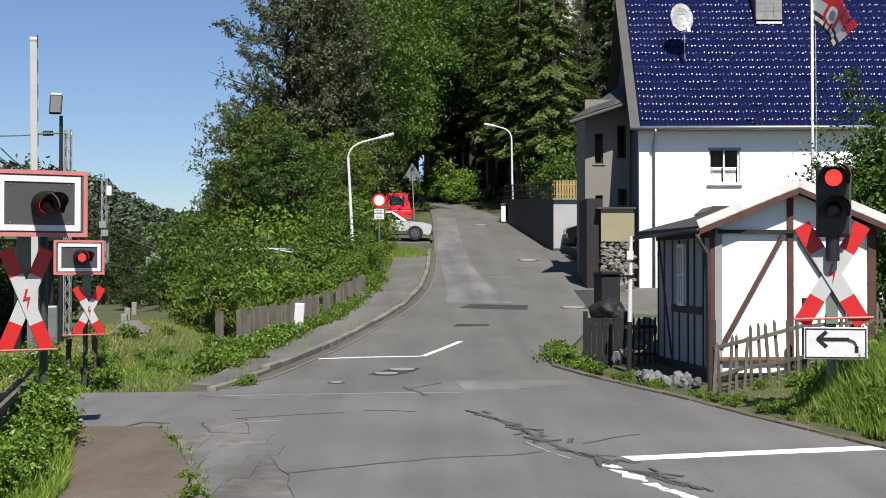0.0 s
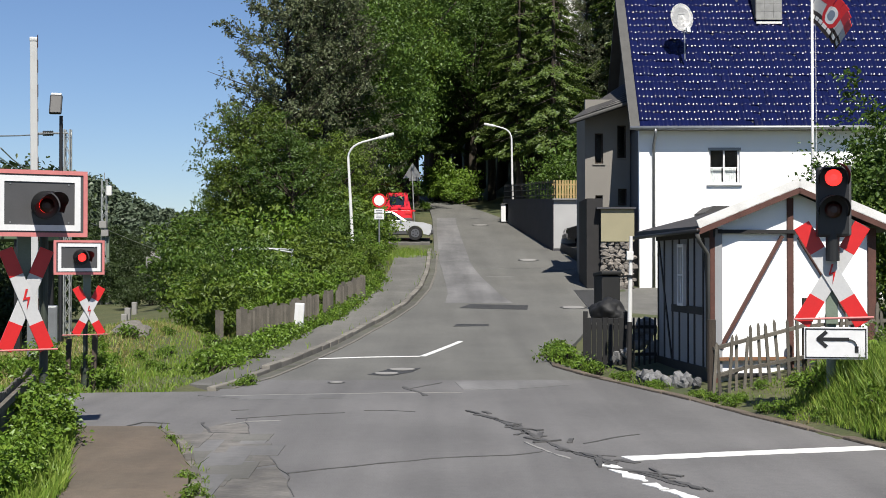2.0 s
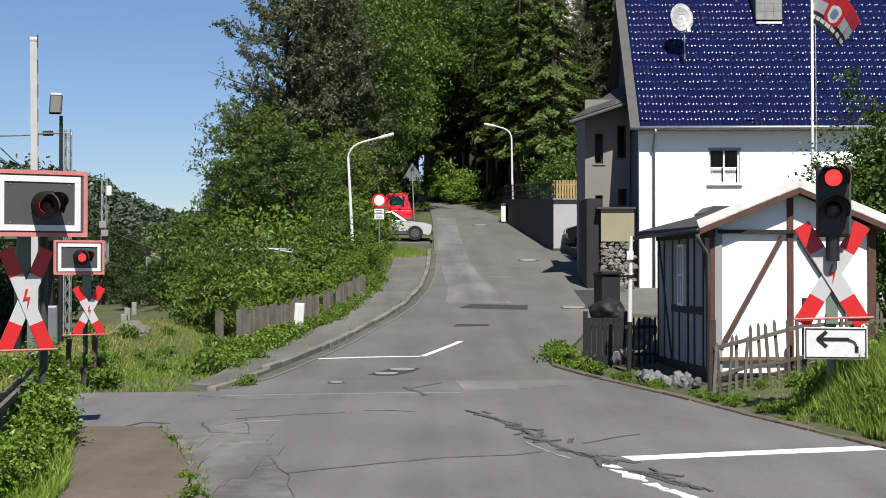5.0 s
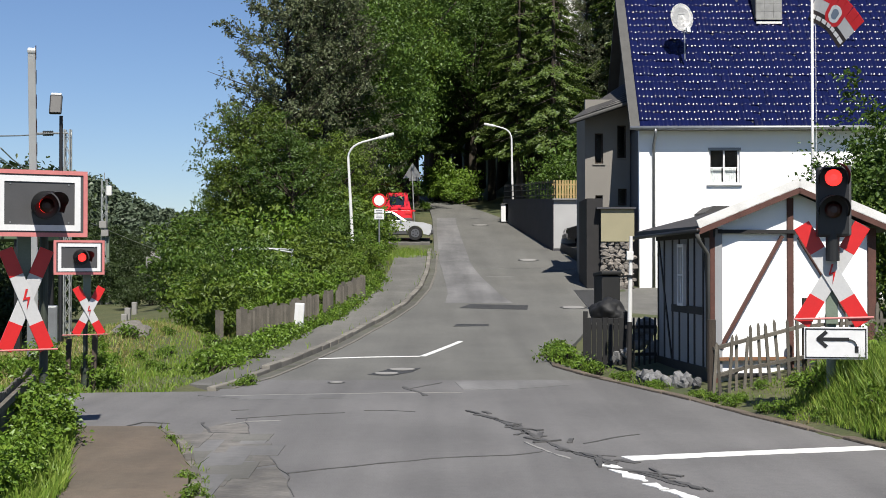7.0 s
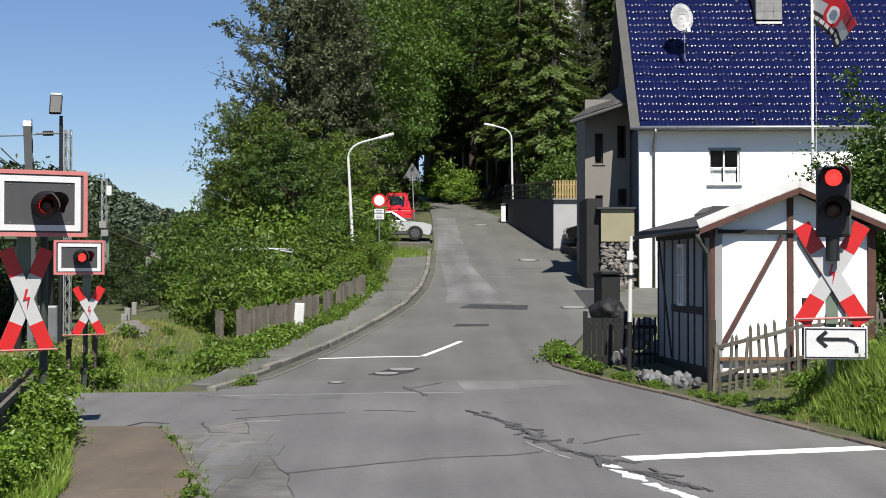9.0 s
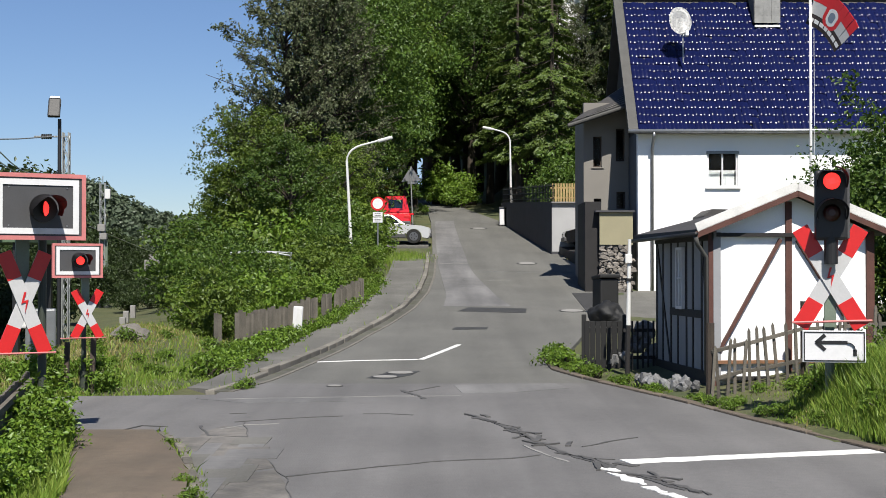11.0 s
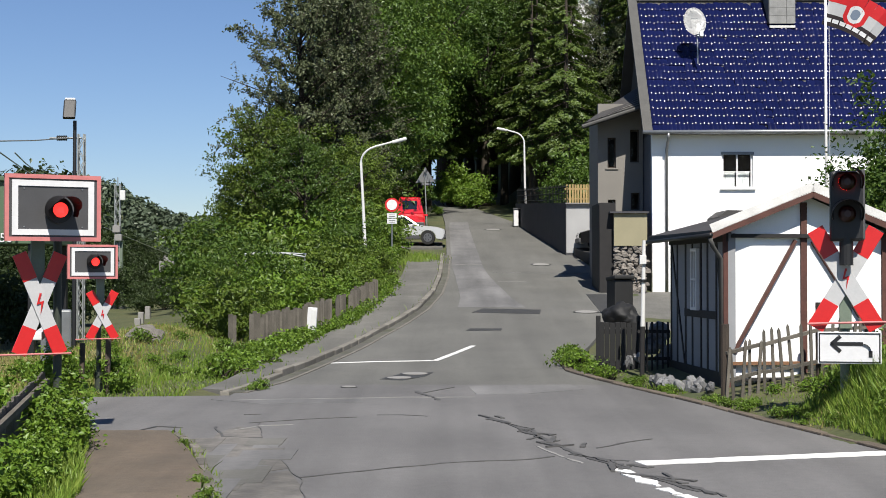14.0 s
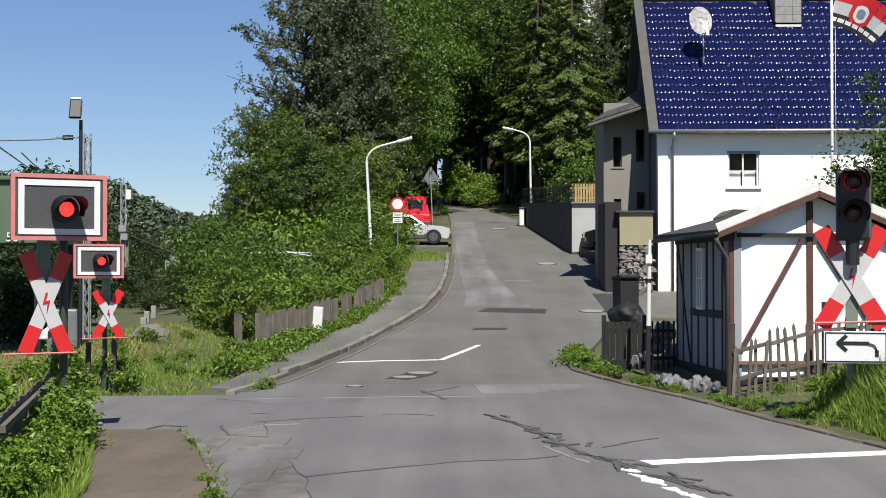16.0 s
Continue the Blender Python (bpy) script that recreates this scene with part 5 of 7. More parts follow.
def build_blue_house():
    d = 48.0
    x0 = 6.960
    h = thing("house", Matrix.Translation((x0, d, 0.0)), "white rendered house with a glazed blue tiled roof", "house")
    W, DEP, ze = 11.5, 7.6, 6.840
    win = (9.420 - x0, 10.520 - x0, 4.880, 6.160)
    win3 = (3.0, 4.1, 0.9, 2.2)
    part("wall", wall_with_holes(bmesh.new(), 0, W, -0.4, ze, 0.35, [win, win3]), WHITE_WALL, h, "white rendered front wall")
    bm = bmesh.new()
    box(bm, (0.17, 0.35 + (DEP - 0.35) / 2, ze / 2 - 0.2), (0.34, DEP - 0.36, ze + 0.4))
    part("wall", bm, BLUE_GREY, h, "blue grey clad side wall")
    bm = bmesh.new()
    run = DEP / 2
    pitch = math.atan2(12.105 - 6.919, 51.6 - 47.6)
    rz = run * math.tan(pitch)
    prism(bm, [(0.0, 0.0), (DEP - 0.0, 0.0), (run, rz)], 0.3, Matrix.Translation((0.02, 0, ze)) @ Matrix.Rotation(radians(90), 4, 'Z') @ Matrix.Translation((0.0, -0.3, 0)))
    bmesh.ops.recalc_face_normals(bm, faces=bm.faces)
    part("gable_wall", bm, DARK_SLATE, h, "dark slate gable")
    bm = bmesh.new()
    box(bm, (W - 0.17, DEP / 2, ze / 2), (0.3, DEP - 0.8, ze))
    box(bm, (W / 2, DEP - 0.17, ze / 2), (W - 0.7, 0.3, ze))
    part("rear_wall", bm, WHITE_WALL, h)
    for w in (win, win3):
        window(h, *w, 0.0, SIGN_WHITE)
    # dark lintel box above the seen window
    part("shutter_box", box(bmesh.new(), ((win[0] + win[1]) / 2, -0.012, win[3] - 0.04), (win[1] - win[0] + 0.06, 0.05, 0.1)), STEEL_GREY, h)
    # roof with its tiles
    over = 0.45
    L = (run + over) / math.cos(pitch)
    m = Matrix.Translation((-0.35, -over, ze + 0.02 - over * 0.0)) @ Matrix.Rotation(pitch, 4, 'X')
    roof = part("roof", box(bmesh.new(), (W / 2 + 0.3, L / 2, -0.1), (W + 0.6, L, 0.1)), DARK_SLATE, h, "blue glazed tiled roof slope")
    roof.matrix_local = m
    back = part("roof", box(bmesh.new(), (W / 2 + 0.3, L / 2, -0.1), (W + 0.6, L, 0.1)), DARK_SLATE, h, "rear roof slope")
    back.matrix_local = Matrix.Translation((-0.35 + W + 0.6, DEP + over, ze + 0.02)) @ Matrix.Rotation(math.pi, 4, 'Z') @ Matrix.Rotation(pitch, 4, 'X')
    tw, tl = 0.288, 0.375
    nc, nr = int((W + 0.1) / tw), int(L / tl)
    bm = roof_tile_mesh(tw, tl)
    rng = np.random.default_rng(8)
    first, count = None, 0
    rest = []
    tile_v = [tuple(v.co) for v in bm.verts]
    tile_f = [tuple(v.index for v in f.verts) for f in (bm.verts.index_update(), bm.faces)[1]]
    bm.verts.index_update()
    for r in range(nr):
        for c in range(nc):
            x, y = 0.32 + c * tw, r * tl - 0.06
            if r < 15 and c < 20:
                if first is None:
                    ob = mesh_object("roof_tile", bm, BLUE_TILE, roof, smooth=True)
                    first = ob.data
                else:
                    ob = new("roof_tile", first)
                    ob.parent = roof
                ob.matrix_local = pose(x, y, -0.005 + rng.normal(0, 0.002), rng.normal(0, 2.6), rng.normal(0, 1.8), rng.normal(0, 0.4))
            else:
                rest.append((x, y, rng.normal(0, 0.045), rng.normal(0, 0.03)))
    vs, fs = [], []
    for x, y, ax, ay in rest:
        k = len(vs)
        q = Matrix.Translation((x, y, -0.005)) @ Euler((ax, ay, 0)).to_matrix().to_4x4()
        vs += [tuple(q @ Vector(v)) for v in tile_v]
        fs += [tuple(i + k for i in f) for f in tile_f]
    me = bpy.data.meshes.new("roof_tiles")
    me.from_pydata(vs, [], fs)
    me.materials.append(BLUE_TILE)
    for poly in me.polygons:
        poly.use_smooth = True
    ob = tagged(new("roof_tiles", me), "blue glazed roof tiles", kind="stuff")
    ob.parent = roof
    part("verge_board", box(bmesh.new(), (0.13, L / 2, -0.02), (0.34, L + 0.02, 0.14)), VERGE, roof, "grey verge board")
    # gutter and pipe
    bm = bmesh.new()
    tube(bm, [(-0.4, -over - 0.07, ze - 0.02), (W + 0.3, -over - 0.07, ze + 0.02)], 0.07, 10)
    part("gutter", bm, ZINC, h, "zinc gutter under the eaves", smooth=True)
    bm = bmesh.new()
    px = 7.460 - x0
    tube(bm, [(px, -over - 0.07, ze - 0.05), (px, -over - 0.05, ze - 0.2), (px, -0.08, ze - 0.6), (px, -0.08, -0.2)], 0.055, 10)
    part("downpipe", bm, ZINC, h, "grey zinc downpipe", smooth=True)
    part("soffit", box(bmesh.new(), (W / 2 - 0.02, -over / 2 - 0.02, ze - 0.05), (W + 0.2, over, 0.04)), GREY_WALL, h)
    # slate-clad chimney and the dish
    ch = part("chimney", box(bmesh.new(), (12.234 - x0, 3.22, 12.075), (1.000, 0.9, 1.6), bevel=0.01), GREY_TILE, h, "grey slate-clad chimney")
    for i in range(4):
        for j in range(3):
            part("slate", box(bmesh.new(), (12.234 - x0 + (j - 1) * 0.32, 3.22 - 0.46, 11.229 + 0.14 + i * 0.3), (0.31, 0.02, 0.29), Matrix.Rotation(radians(2), 4, 'X')), CHIM_SLATE, ch)
    part("flashing", box(bmesh.new(), (12.234 - x0, 3.22 - 0.47, 11.102), (0.958, 0.08, 0.08)), STEEL_WHITE, ch, "pale lead flashing")
    dish = thing("satellite_dish", pose(8.710, 49.300, 11.038, -14, 0, 10), "white satellite dish on a bracket on the roof", "satellite dish")
    bm = bmesh.new()
    n, rings = 28, []
    for k in (0.02, 0.35, 0.7, 1.0):
        rings.append([bm.verts.new((math.cos(2 * math.pi * i / n) * k * 0.43, 0.10 * (1 - k * k) , math.sin(2 * math.pi * i / n) * k * 0.55)) for i in range(n)])
    for a, b in zip(rings, rings[1:]):
        for i in range(n):
            bm.faces.new((a[i], a[(i + 1) % n], b[(i + 1) % n], b[i]))
    bmesh.ops.solidify(bm, geom=bm.faces[:], thickness=0.02)
    bmesh.ops.recalc_face_normals(bm, faces=bm.faces)
    part("reflector", bm, STEEL_WHITE, dish, "oval white reflector", smooth=True)
    part("maker_mark", box(bmesh.new(), (0.02, 0.075, 0.16), (0.24, 0.006, 0.025)), STEEL_GREY, dish)
    bm = bmesh.new()
    tube(bm, [(0.02, 0.05, -0.5), (0.05, -0.3, -0.62)], 0.02, 8)
    part("feed_arm", bm, ZINC, dish)
    part("receiver", box(bmesh.new(), (0.06, -0.34, -0.66), (0.13, 0.16, 0.2), bevel=0.03), STEEL_WHITE, dish, "white receiver head")
    bm = bmesh.new()
    tube(bm, [(0.08, 0.12, -0.2), (0.09, 0.16, -0.75), (0.1, 0.35, -1.5)], 0.028, 8)
    part("bracket_pole", bm, ZINC, dish)
    # flagpole
    px, py = 11.462, 42.0
    fp = thing("flagpole", Matrix.Translation((px, py, land(px, py))), "tall white flagpole in front of the house", "flagpole")
    part("pole", rod(bmesh.new(), (0, 0, -0.3), (0, 0, 11.27 - land(px, py)), 0.05, 0.04, 12), STEEL_WHITE, fp, smooth=True)
    part("halyard", rod(bmesh.new(), (0.12, -0.02, 1.2), (0.1, -0.02, 11.1 - land(px, py)), 0.008, seg=5), SIGN_WHITE, fp)
    return px, py


def build_flag(px, py):
    """A banner of rigid panels that turn about the pole and each other."""
    f = thing("flag", Matrix.Translation((px, py, 10.17)), "red, white and black banner with a round emblem", "flag")
    panels = []
    n, w, hh = 7, 0.27, 1.04
    for i in range(n):
        bm = bmesh.new()
        box(bm, (w / 2, 0, 0), (w + 0.02, 0.012, hh))
        p = part("panel", bm, CROSS_WHITE, f, "white middle of the cloth")
        part("red_band", box(bmesh.new(), (w / 2, 0, 0.37), (w + 0.024, 0.018, 0.42)), SIGN_RED, p, "red band")
        part("black_band", box(bmesh.new(), (w / 2, 0, -0.40), (w + 0.024, 0.018, 0.36)), FLAG_BLACK, p, "dark band")
        part("writing_bar", box(bmesh.new(), (w / 2, 0, -0.40), (w * 0.8, 0.024, 0.12)), SIGN_WHITE, p, "white bar of writing")
        if i in (2, 3, 4):
            o = (i - 3) * w
            bm = bmesh.new()
            for r, mt, yy in ((0.40, 0, 0.022), (0.27, 1, 0.028), (0.16, 2, 0.034)):
                pts = []
                a, b = -w / 2 - 0.004, w / 2 + 0.004
                for s in (1, -1):
                    for k in range(9):
                        u = a + (b - a) * k / 8 if s == 1 else b - (b - a) * k / 8
                        q = r * r - (u + o) ** 2
                        if q > 0:
                            pts.append((u + w / 2, s * math.sqrt(q)))
                if len(pts) > 3:
                    prism(bm, pts, yy, Matrix.Translation((0, -yy / 2, 0)), mt)
            bmesh.ops.recalc_face_normals(bm, faces=bm.faces)
            part("emblem", bm, [SIGN_RED, SIGN_WHITE, EMBLEM], p, "round red and white emblem")
        panels.append(p)
    return panels, n, w


def flag_rows(panels, n, w):
    """Seconds, seen spread (-1 to 1), how far it hangs."""
    wind = [(0.0, 0.35), (0.3, 0.06), (0.6, -0.34), (0.9, -0.3), (1.2, -0.15), (1.5, 0.14), (1.8, 0.28), (2.1, 0.42), (2.4, 0.78), (2.7, 0.92), (3.0, 0.98), (3.3, 0.98), (3.6, 0.9), (3.9, 0.66),
            (4.2, 0.6), (4.8, 0.4), (5.5, 0.75), (6.3, 0.76), (6.6, 0.4), (7.2, 0.6), (7.8, 0.98), (8.4, 0.7), (9.0, 0.4), (9.7, 0.65), (10.5, 0.5), (11.3, 0.42), (11.6, 0.72), (12.0, 0.74), (12.4, 0.58),
            (12.8, 0.4), (13.2, 0.3), (13.6, 0.48), (14.0, 0.82), (14.6, 0.7), (15.2, 0.46), (15.8, 0.72), (16.0, 0.76)]
    tracks = [[] for _ in panels]
    for t, s in wind:
        turn = math.acos(max(-1.0, min(1.0, s))) * 0.92
        droop = 0.52 + 0.7 * (1 - abs(s))
        q = Vector((0.07, 0, 0))
        for i in range(n):
            a = turn * (0.97 + 0.1 * i / n) + 0.5 * math.sin(t * 4.3 - i * 1.15) * (0.15 + 0.12 * i) * 0.5
            m = Matrix.Rotation(-a, 4, 'Z') @ Matrix.Rotation(droop * (0.5 + 0.1 * i), 4, 'Y')
            tracks[i].append((t, Matrix.Translation(q) @ m))
            q = q + m @ Vector((w, 0, 0))
    for p, rows in zip(panels, tracks):
        walk(p, rows)


# ---------- grey house and the walls beside the road ----------
def build_grey_house():
    d = 50.2
    x0, x1 = 5.271, 6.960 - 0.02
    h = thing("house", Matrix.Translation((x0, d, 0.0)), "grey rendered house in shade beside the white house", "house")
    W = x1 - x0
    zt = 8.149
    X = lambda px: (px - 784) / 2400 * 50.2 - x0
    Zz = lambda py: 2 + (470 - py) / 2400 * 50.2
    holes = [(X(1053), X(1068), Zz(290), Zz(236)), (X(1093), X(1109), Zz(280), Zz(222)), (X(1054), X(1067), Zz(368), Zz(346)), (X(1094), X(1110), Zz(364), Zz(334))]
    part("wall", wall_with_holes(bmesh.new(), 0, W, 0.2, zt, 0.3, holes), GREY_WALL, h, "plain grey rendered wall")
    part("side_wall", box(bmesh.new(), (0.15, 1.75, zt / 2 - 0.6), (0.3, 2.9, zt + 0.2)), GREY_WALL, h)
    for k in holes:
        window(h, *k, 0.05, WOOD_DARK, curtain=False, sill=True, mullion=False, fw=0.05, sill_mat=GREY_WALL)
    # roof sloping to the front and left
    o = Vector((x0, d, 0.0))
    q = [Vector((4.592, 49.200, 7.269)) - o, Vector((6.765, 49.200, 7.986)) - o, Vector((7.205, 52.400, 9.161)) - o, Vector((5.720, 52.400, 8.201)) - o]
    nrm = (q[1] - q[0]).cross(q[3] - q[0]).normalized()
    if nrm.z < 0:
        nrm = -nrm
    bm = bmesh.new()
    lo, hi = [bm.verts.new(v - nrm * 0.16) for v in q], [bm.verts.new(v) for v in q]
    bm.faces.new(hi)
    bm.faces.new(lo[::-1])
    for i in range(4):
        bm.faces.new((lo[i], lo[(i + 1) % 4], hi[(i + 1) % 4], hi[i]))
    bmesh.ops.recalc_face_normals(bm, faces=bm.faces)
    r = part("roof", bm, DARK_SLATE, h, "grey tiled roof with dark eaves")
    bm = bmesh.new()
    for i in range(9):
        for j in range(8):
            pts = []
            for u, v, up in ((j + 0.02, i, 0.035), (j + 0.98, i, 0.035), (j + 0.98, i + 1.05, 0.005), (j + 0.02, i + 1.05, 0.005)):
                pts.append(bm.verts.new(q[0].lerp(q[1], u / 8).lerp(q[3].lerp(q[2], u / 8), min(1.0, v / 9)) + nrm * up))
            f = bm.faces.new(pts)
    bmesh.ops.solidify(bm, geom=bm.faces[:], thickness=0.015)
    bmesh.ops.recalc_face_normals(bm, faces=bm.faces)
    tagged(part("roof_tiles", bm, PALE_TILE, r, "weathered grey tiles"), kind="stuff")
    bm = bmesh.new()
    tube(bm, [q[0] + Vector((0, -0.06, -0.08)), q[1] + Vector((0, -0.06, -0.08))], 0.07, 8)
    part("gutter", bm, VERGE, h)


def rubble(parent, x0, x1, z0, z1, y, seed, size=0.26, mat=None):
    """Single stones of a rubble face."""
    rng = np.random.default_rng(seed)
    shapes = []
    for k in range(6):
        bm = bmesh.new()
        bmesh.ops.create_icosphere(bm, subdivisions=1, radius=0.5)
        for v in bm.verts:
            v.co += Vector(rng.normal(0, 0.09, 3))
        ob = mesh_object("stone", bm, mat or STONE, parent)
        shapes.append(ob.data)
        ob.matrix_local = Matrix.LocRotScale((x0 + rng.uniform(0, 1) * (x1 - x0), y, z0 + 0.1), Euler(rng.uniform(0, 6, 3)), (size, size * 0.6, size * 0.7))
    z = z0
    while z < z1:
        x = x0
        hh = size * rng.uniform(0.5, 0.85)
        while x < x1:
            w = size * rng.uniform(0.7, 1.6)
            ob = new("stone", shapes[int(rng.integers(0, 6))])
            ob.parent = parent
            ob.matrix_local = Matrix.LocRotScale((x + w / 2, y + rng.normal(0, 0.03), z + hh / 2), Euler((rng.normal(0, 0.2), rng.normal(0, 0.15), rng.normal(0, 0.4))), (w * 1.32, size * 0.8, hh * 1.5))
            x += w
        z += hh


def build_walls():
    # terrace of rubble stone with a beige panel wall on it
    d = 47.0
    x0, x1 = 5.483, 6.502
    t = thing("stone_wall", Matrix.Translation((x0, d, 0)), "rubble stone terrace wall in brown and grey", "wall")
    zt, zb = 2.823, 1.119
    part("core", box(bmesh.new(), ((x1 - x0) / 2, 0.8, (zt + zb) / 2 - 0.1), (x1 - x0 - 0.06, 1.3, zt - zb + 0.2)), DARK_WALL, t)
    rubble(t, 0.0, x1 - x0, zb - 0.1, zt, 0.1, 4, 0.19)
    p = thing("terrace_parapet", Matrix.Translation((x0, d, zt)), "beige panelled parapet with dark side on the stone wall", "wall")
    h = 3.958 - zt
    w = 6.639 - x0
    part("panel", box(bmesh.new(), (w / 2, 0.06, h / 2), (w, 0.1, h), bevel=0.01), BEIGE_WALL, p, "beige front panel")
    part("coping", box(bmesh.new(), (w / 2 - 0.05, 0.4, h + 0.03), (w + 0.2, 1.0, 0.06)), DARK_WALL, p, "dark coping")
    # sun reaches this wall, so its shade is painted with a near-black colour
    s = thing("side_wall", Matrix.Translation((0, 0, 0)), "stepped terrace side wall with shade put into its dark colour", "wall")
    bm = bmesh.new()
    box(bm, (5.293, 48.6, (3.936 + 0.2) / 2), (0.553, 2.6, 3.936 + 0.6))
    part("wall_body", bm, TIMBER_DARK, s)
    # long retaining wall of the drive
    r = thing("retaining_wall", Matrix(), "dark grey retaining wall with a white end face", "wall")
    a, b = Vector((3.489, 79.0, 0)), Vector((4.956, 61.0, 0))
    dv = (b - a)
    ang = math.atan2(dv.y, dv.x)
    bm = bmesh.new()
    za, zb2 = 5.851, 4.999
    n = Vector((-dv.y, dv.x, 0)).normalized() * 0.3
    if n.x < 0:
        n = -n
    v = [bm.verts.new(q) for q in ((a.x, a.y, 3.0), (b.x, b.y, 1.0), (b.x, b.y, zb2), (a.x, a.y, za))]
    w2 = [bm.verts.new(q.co + n) for q in v]
    bm.faces.new(v)
    bm.faces.new(w2[::-1])
    for i in range(4):
        bm.faces.new((v[i], v[(i + 1) % 4], w2[(i + 1) % 4], w2[i]))
    bmesh.ops.recalc_face_normals(bm, faces=bm.faces)
    part("long_face", bm, DARK_WALL, r, "dark grey long face")
    x0, x1 = 4.982, 6.507
    zt, zb = 4.948, 2.763
    part("end_face", box(bmesh.new(), ((x0 + x1) / 2, 61.15, (zt + zb) / 2), (x1 - x0, 0.3, zt - zb)), PALE_WALL, r, "white end face")
    part("coping", box(bmesh.new(), ((x0 + x1) / 2, 61.1, zt + 0.03), (x1 - x0 + 0.1, 0.5, 0.06)), CONCRETE, r)
    # railing above it
    f = thing("railing", Matrix(), "dark metal railing on the retaining wall", "railing")
    zr = 0.75
    for k in range(3):
        o = 0.15 + k * 0.3
        bm = bmesh.new()
        rod(bm, (a.x + 0.1, a.y, za + o), (b.x + 0.1, b.y, zb2 + o), 0.022, seg=6)
        part("rail", bm, BLACK, f)
    for k in range(40):
        q = a.lerp(b, k / 39)
        part("bar", rod(bmesh.new(), (q.x + 0.1, q.y, za + (zb2 - za) * k / 39), (q.x + 0.1, q.y, za + (zb2 - za) * k / 39 + zr + 0.1), 0.02, seg=5), BLACK, f)
    y = thing("picket_fence", Matrix.Translation((x0, 61.3, zt + 0.06)), "yellowed wooden picket fence on the white wall", "fence")
    n = 13
    for k in range(n):
        pk = part("picket", box(bmesh.new(), ((k + 0.5) * (x1 - x0 + 0.1) / n, 0, 0.42), (0.085, 0.025, 0.86)), WOOD_YELLOW, y)
    for zz in (0.2, 0.65):
        part("rail", box(bmesh.new(), ((x1 - x0) / 2, 0.035, zz), (x1 - x0 + 0.1, 0.04, 0.07)), WOOD_YELLOW, y)
    # bins by the lamp
    for i, (px, wpx, mt, lb) in enumerate(((893, 12, SIGN_WHITE, "pale wheeled bin by the wall"), (900, 11, BLACK, "black wheeled bin by the wall"))):
        x, dd = (px - 784) / 2400 * 77, 77.0
        bn = thing("wheeled_bin", Matrix.Translation((x, dd, rise(dd))), lb, "bin", "bins")
        bm = bmesh.new()
        box(bm, (0, 0, 0.5), (0.42, 0.5, 0.95), bevel=0.04)
        part("body", bm, mt, bn)
        part("lid", box(bmesh.new(), (0, -0.02, 1.02), (0.46, 0.55, 0.08), bevel=0.02), SIGN_GREY, bn)
        for e in (-1, 1):
            part("wheel", rod(bmesh.new(), (e * 0.2, 0.22, 0.1), (e * 0.24, 0.22, 0.1), 0.1, seg=12), BLACK, bn)
    # white building up the hill
    bx, bd = 8.942, 98.0
    wb = thing("house", Matrix.Translation((bx, bd, 15.475)), "white house glimpsed between trees on the hill", "house")
    part("wall", wall_with_holes(bmesh.new(), -1.05, 1.2, 0, 3.9, 0.3, [(0.0, 0.45, 1.7, 3.3)]), WHITE_WALL, wb)
    part("wall", box(bmesh.new(), (1.7, 3.5, 4.0), (3.6, 0.3, 8)), WHITE_WALL, wb)
    window(wb, 0.0, 0.45, 1.7, 3.3, 0.0, SIGN_WHITE, curtain=False, sill=False)
    part("side_wall", box(bmesh.new(), (-0.9, 1.8, 1.92), (0.3, 3.0, 3.84)), WHITE_WALL, wb)
    part("roof", box(bmesh.new(), (1.7, 5.0, 8.2), (4.4, 5.0, 0.3)), DARK_SLATE, wb)
    part("porch_roof", box(bmesh.new(), (0.05, 1.65, 3.98), (2.4, 3.3, 0.12)), DARK_SLATE, wb)


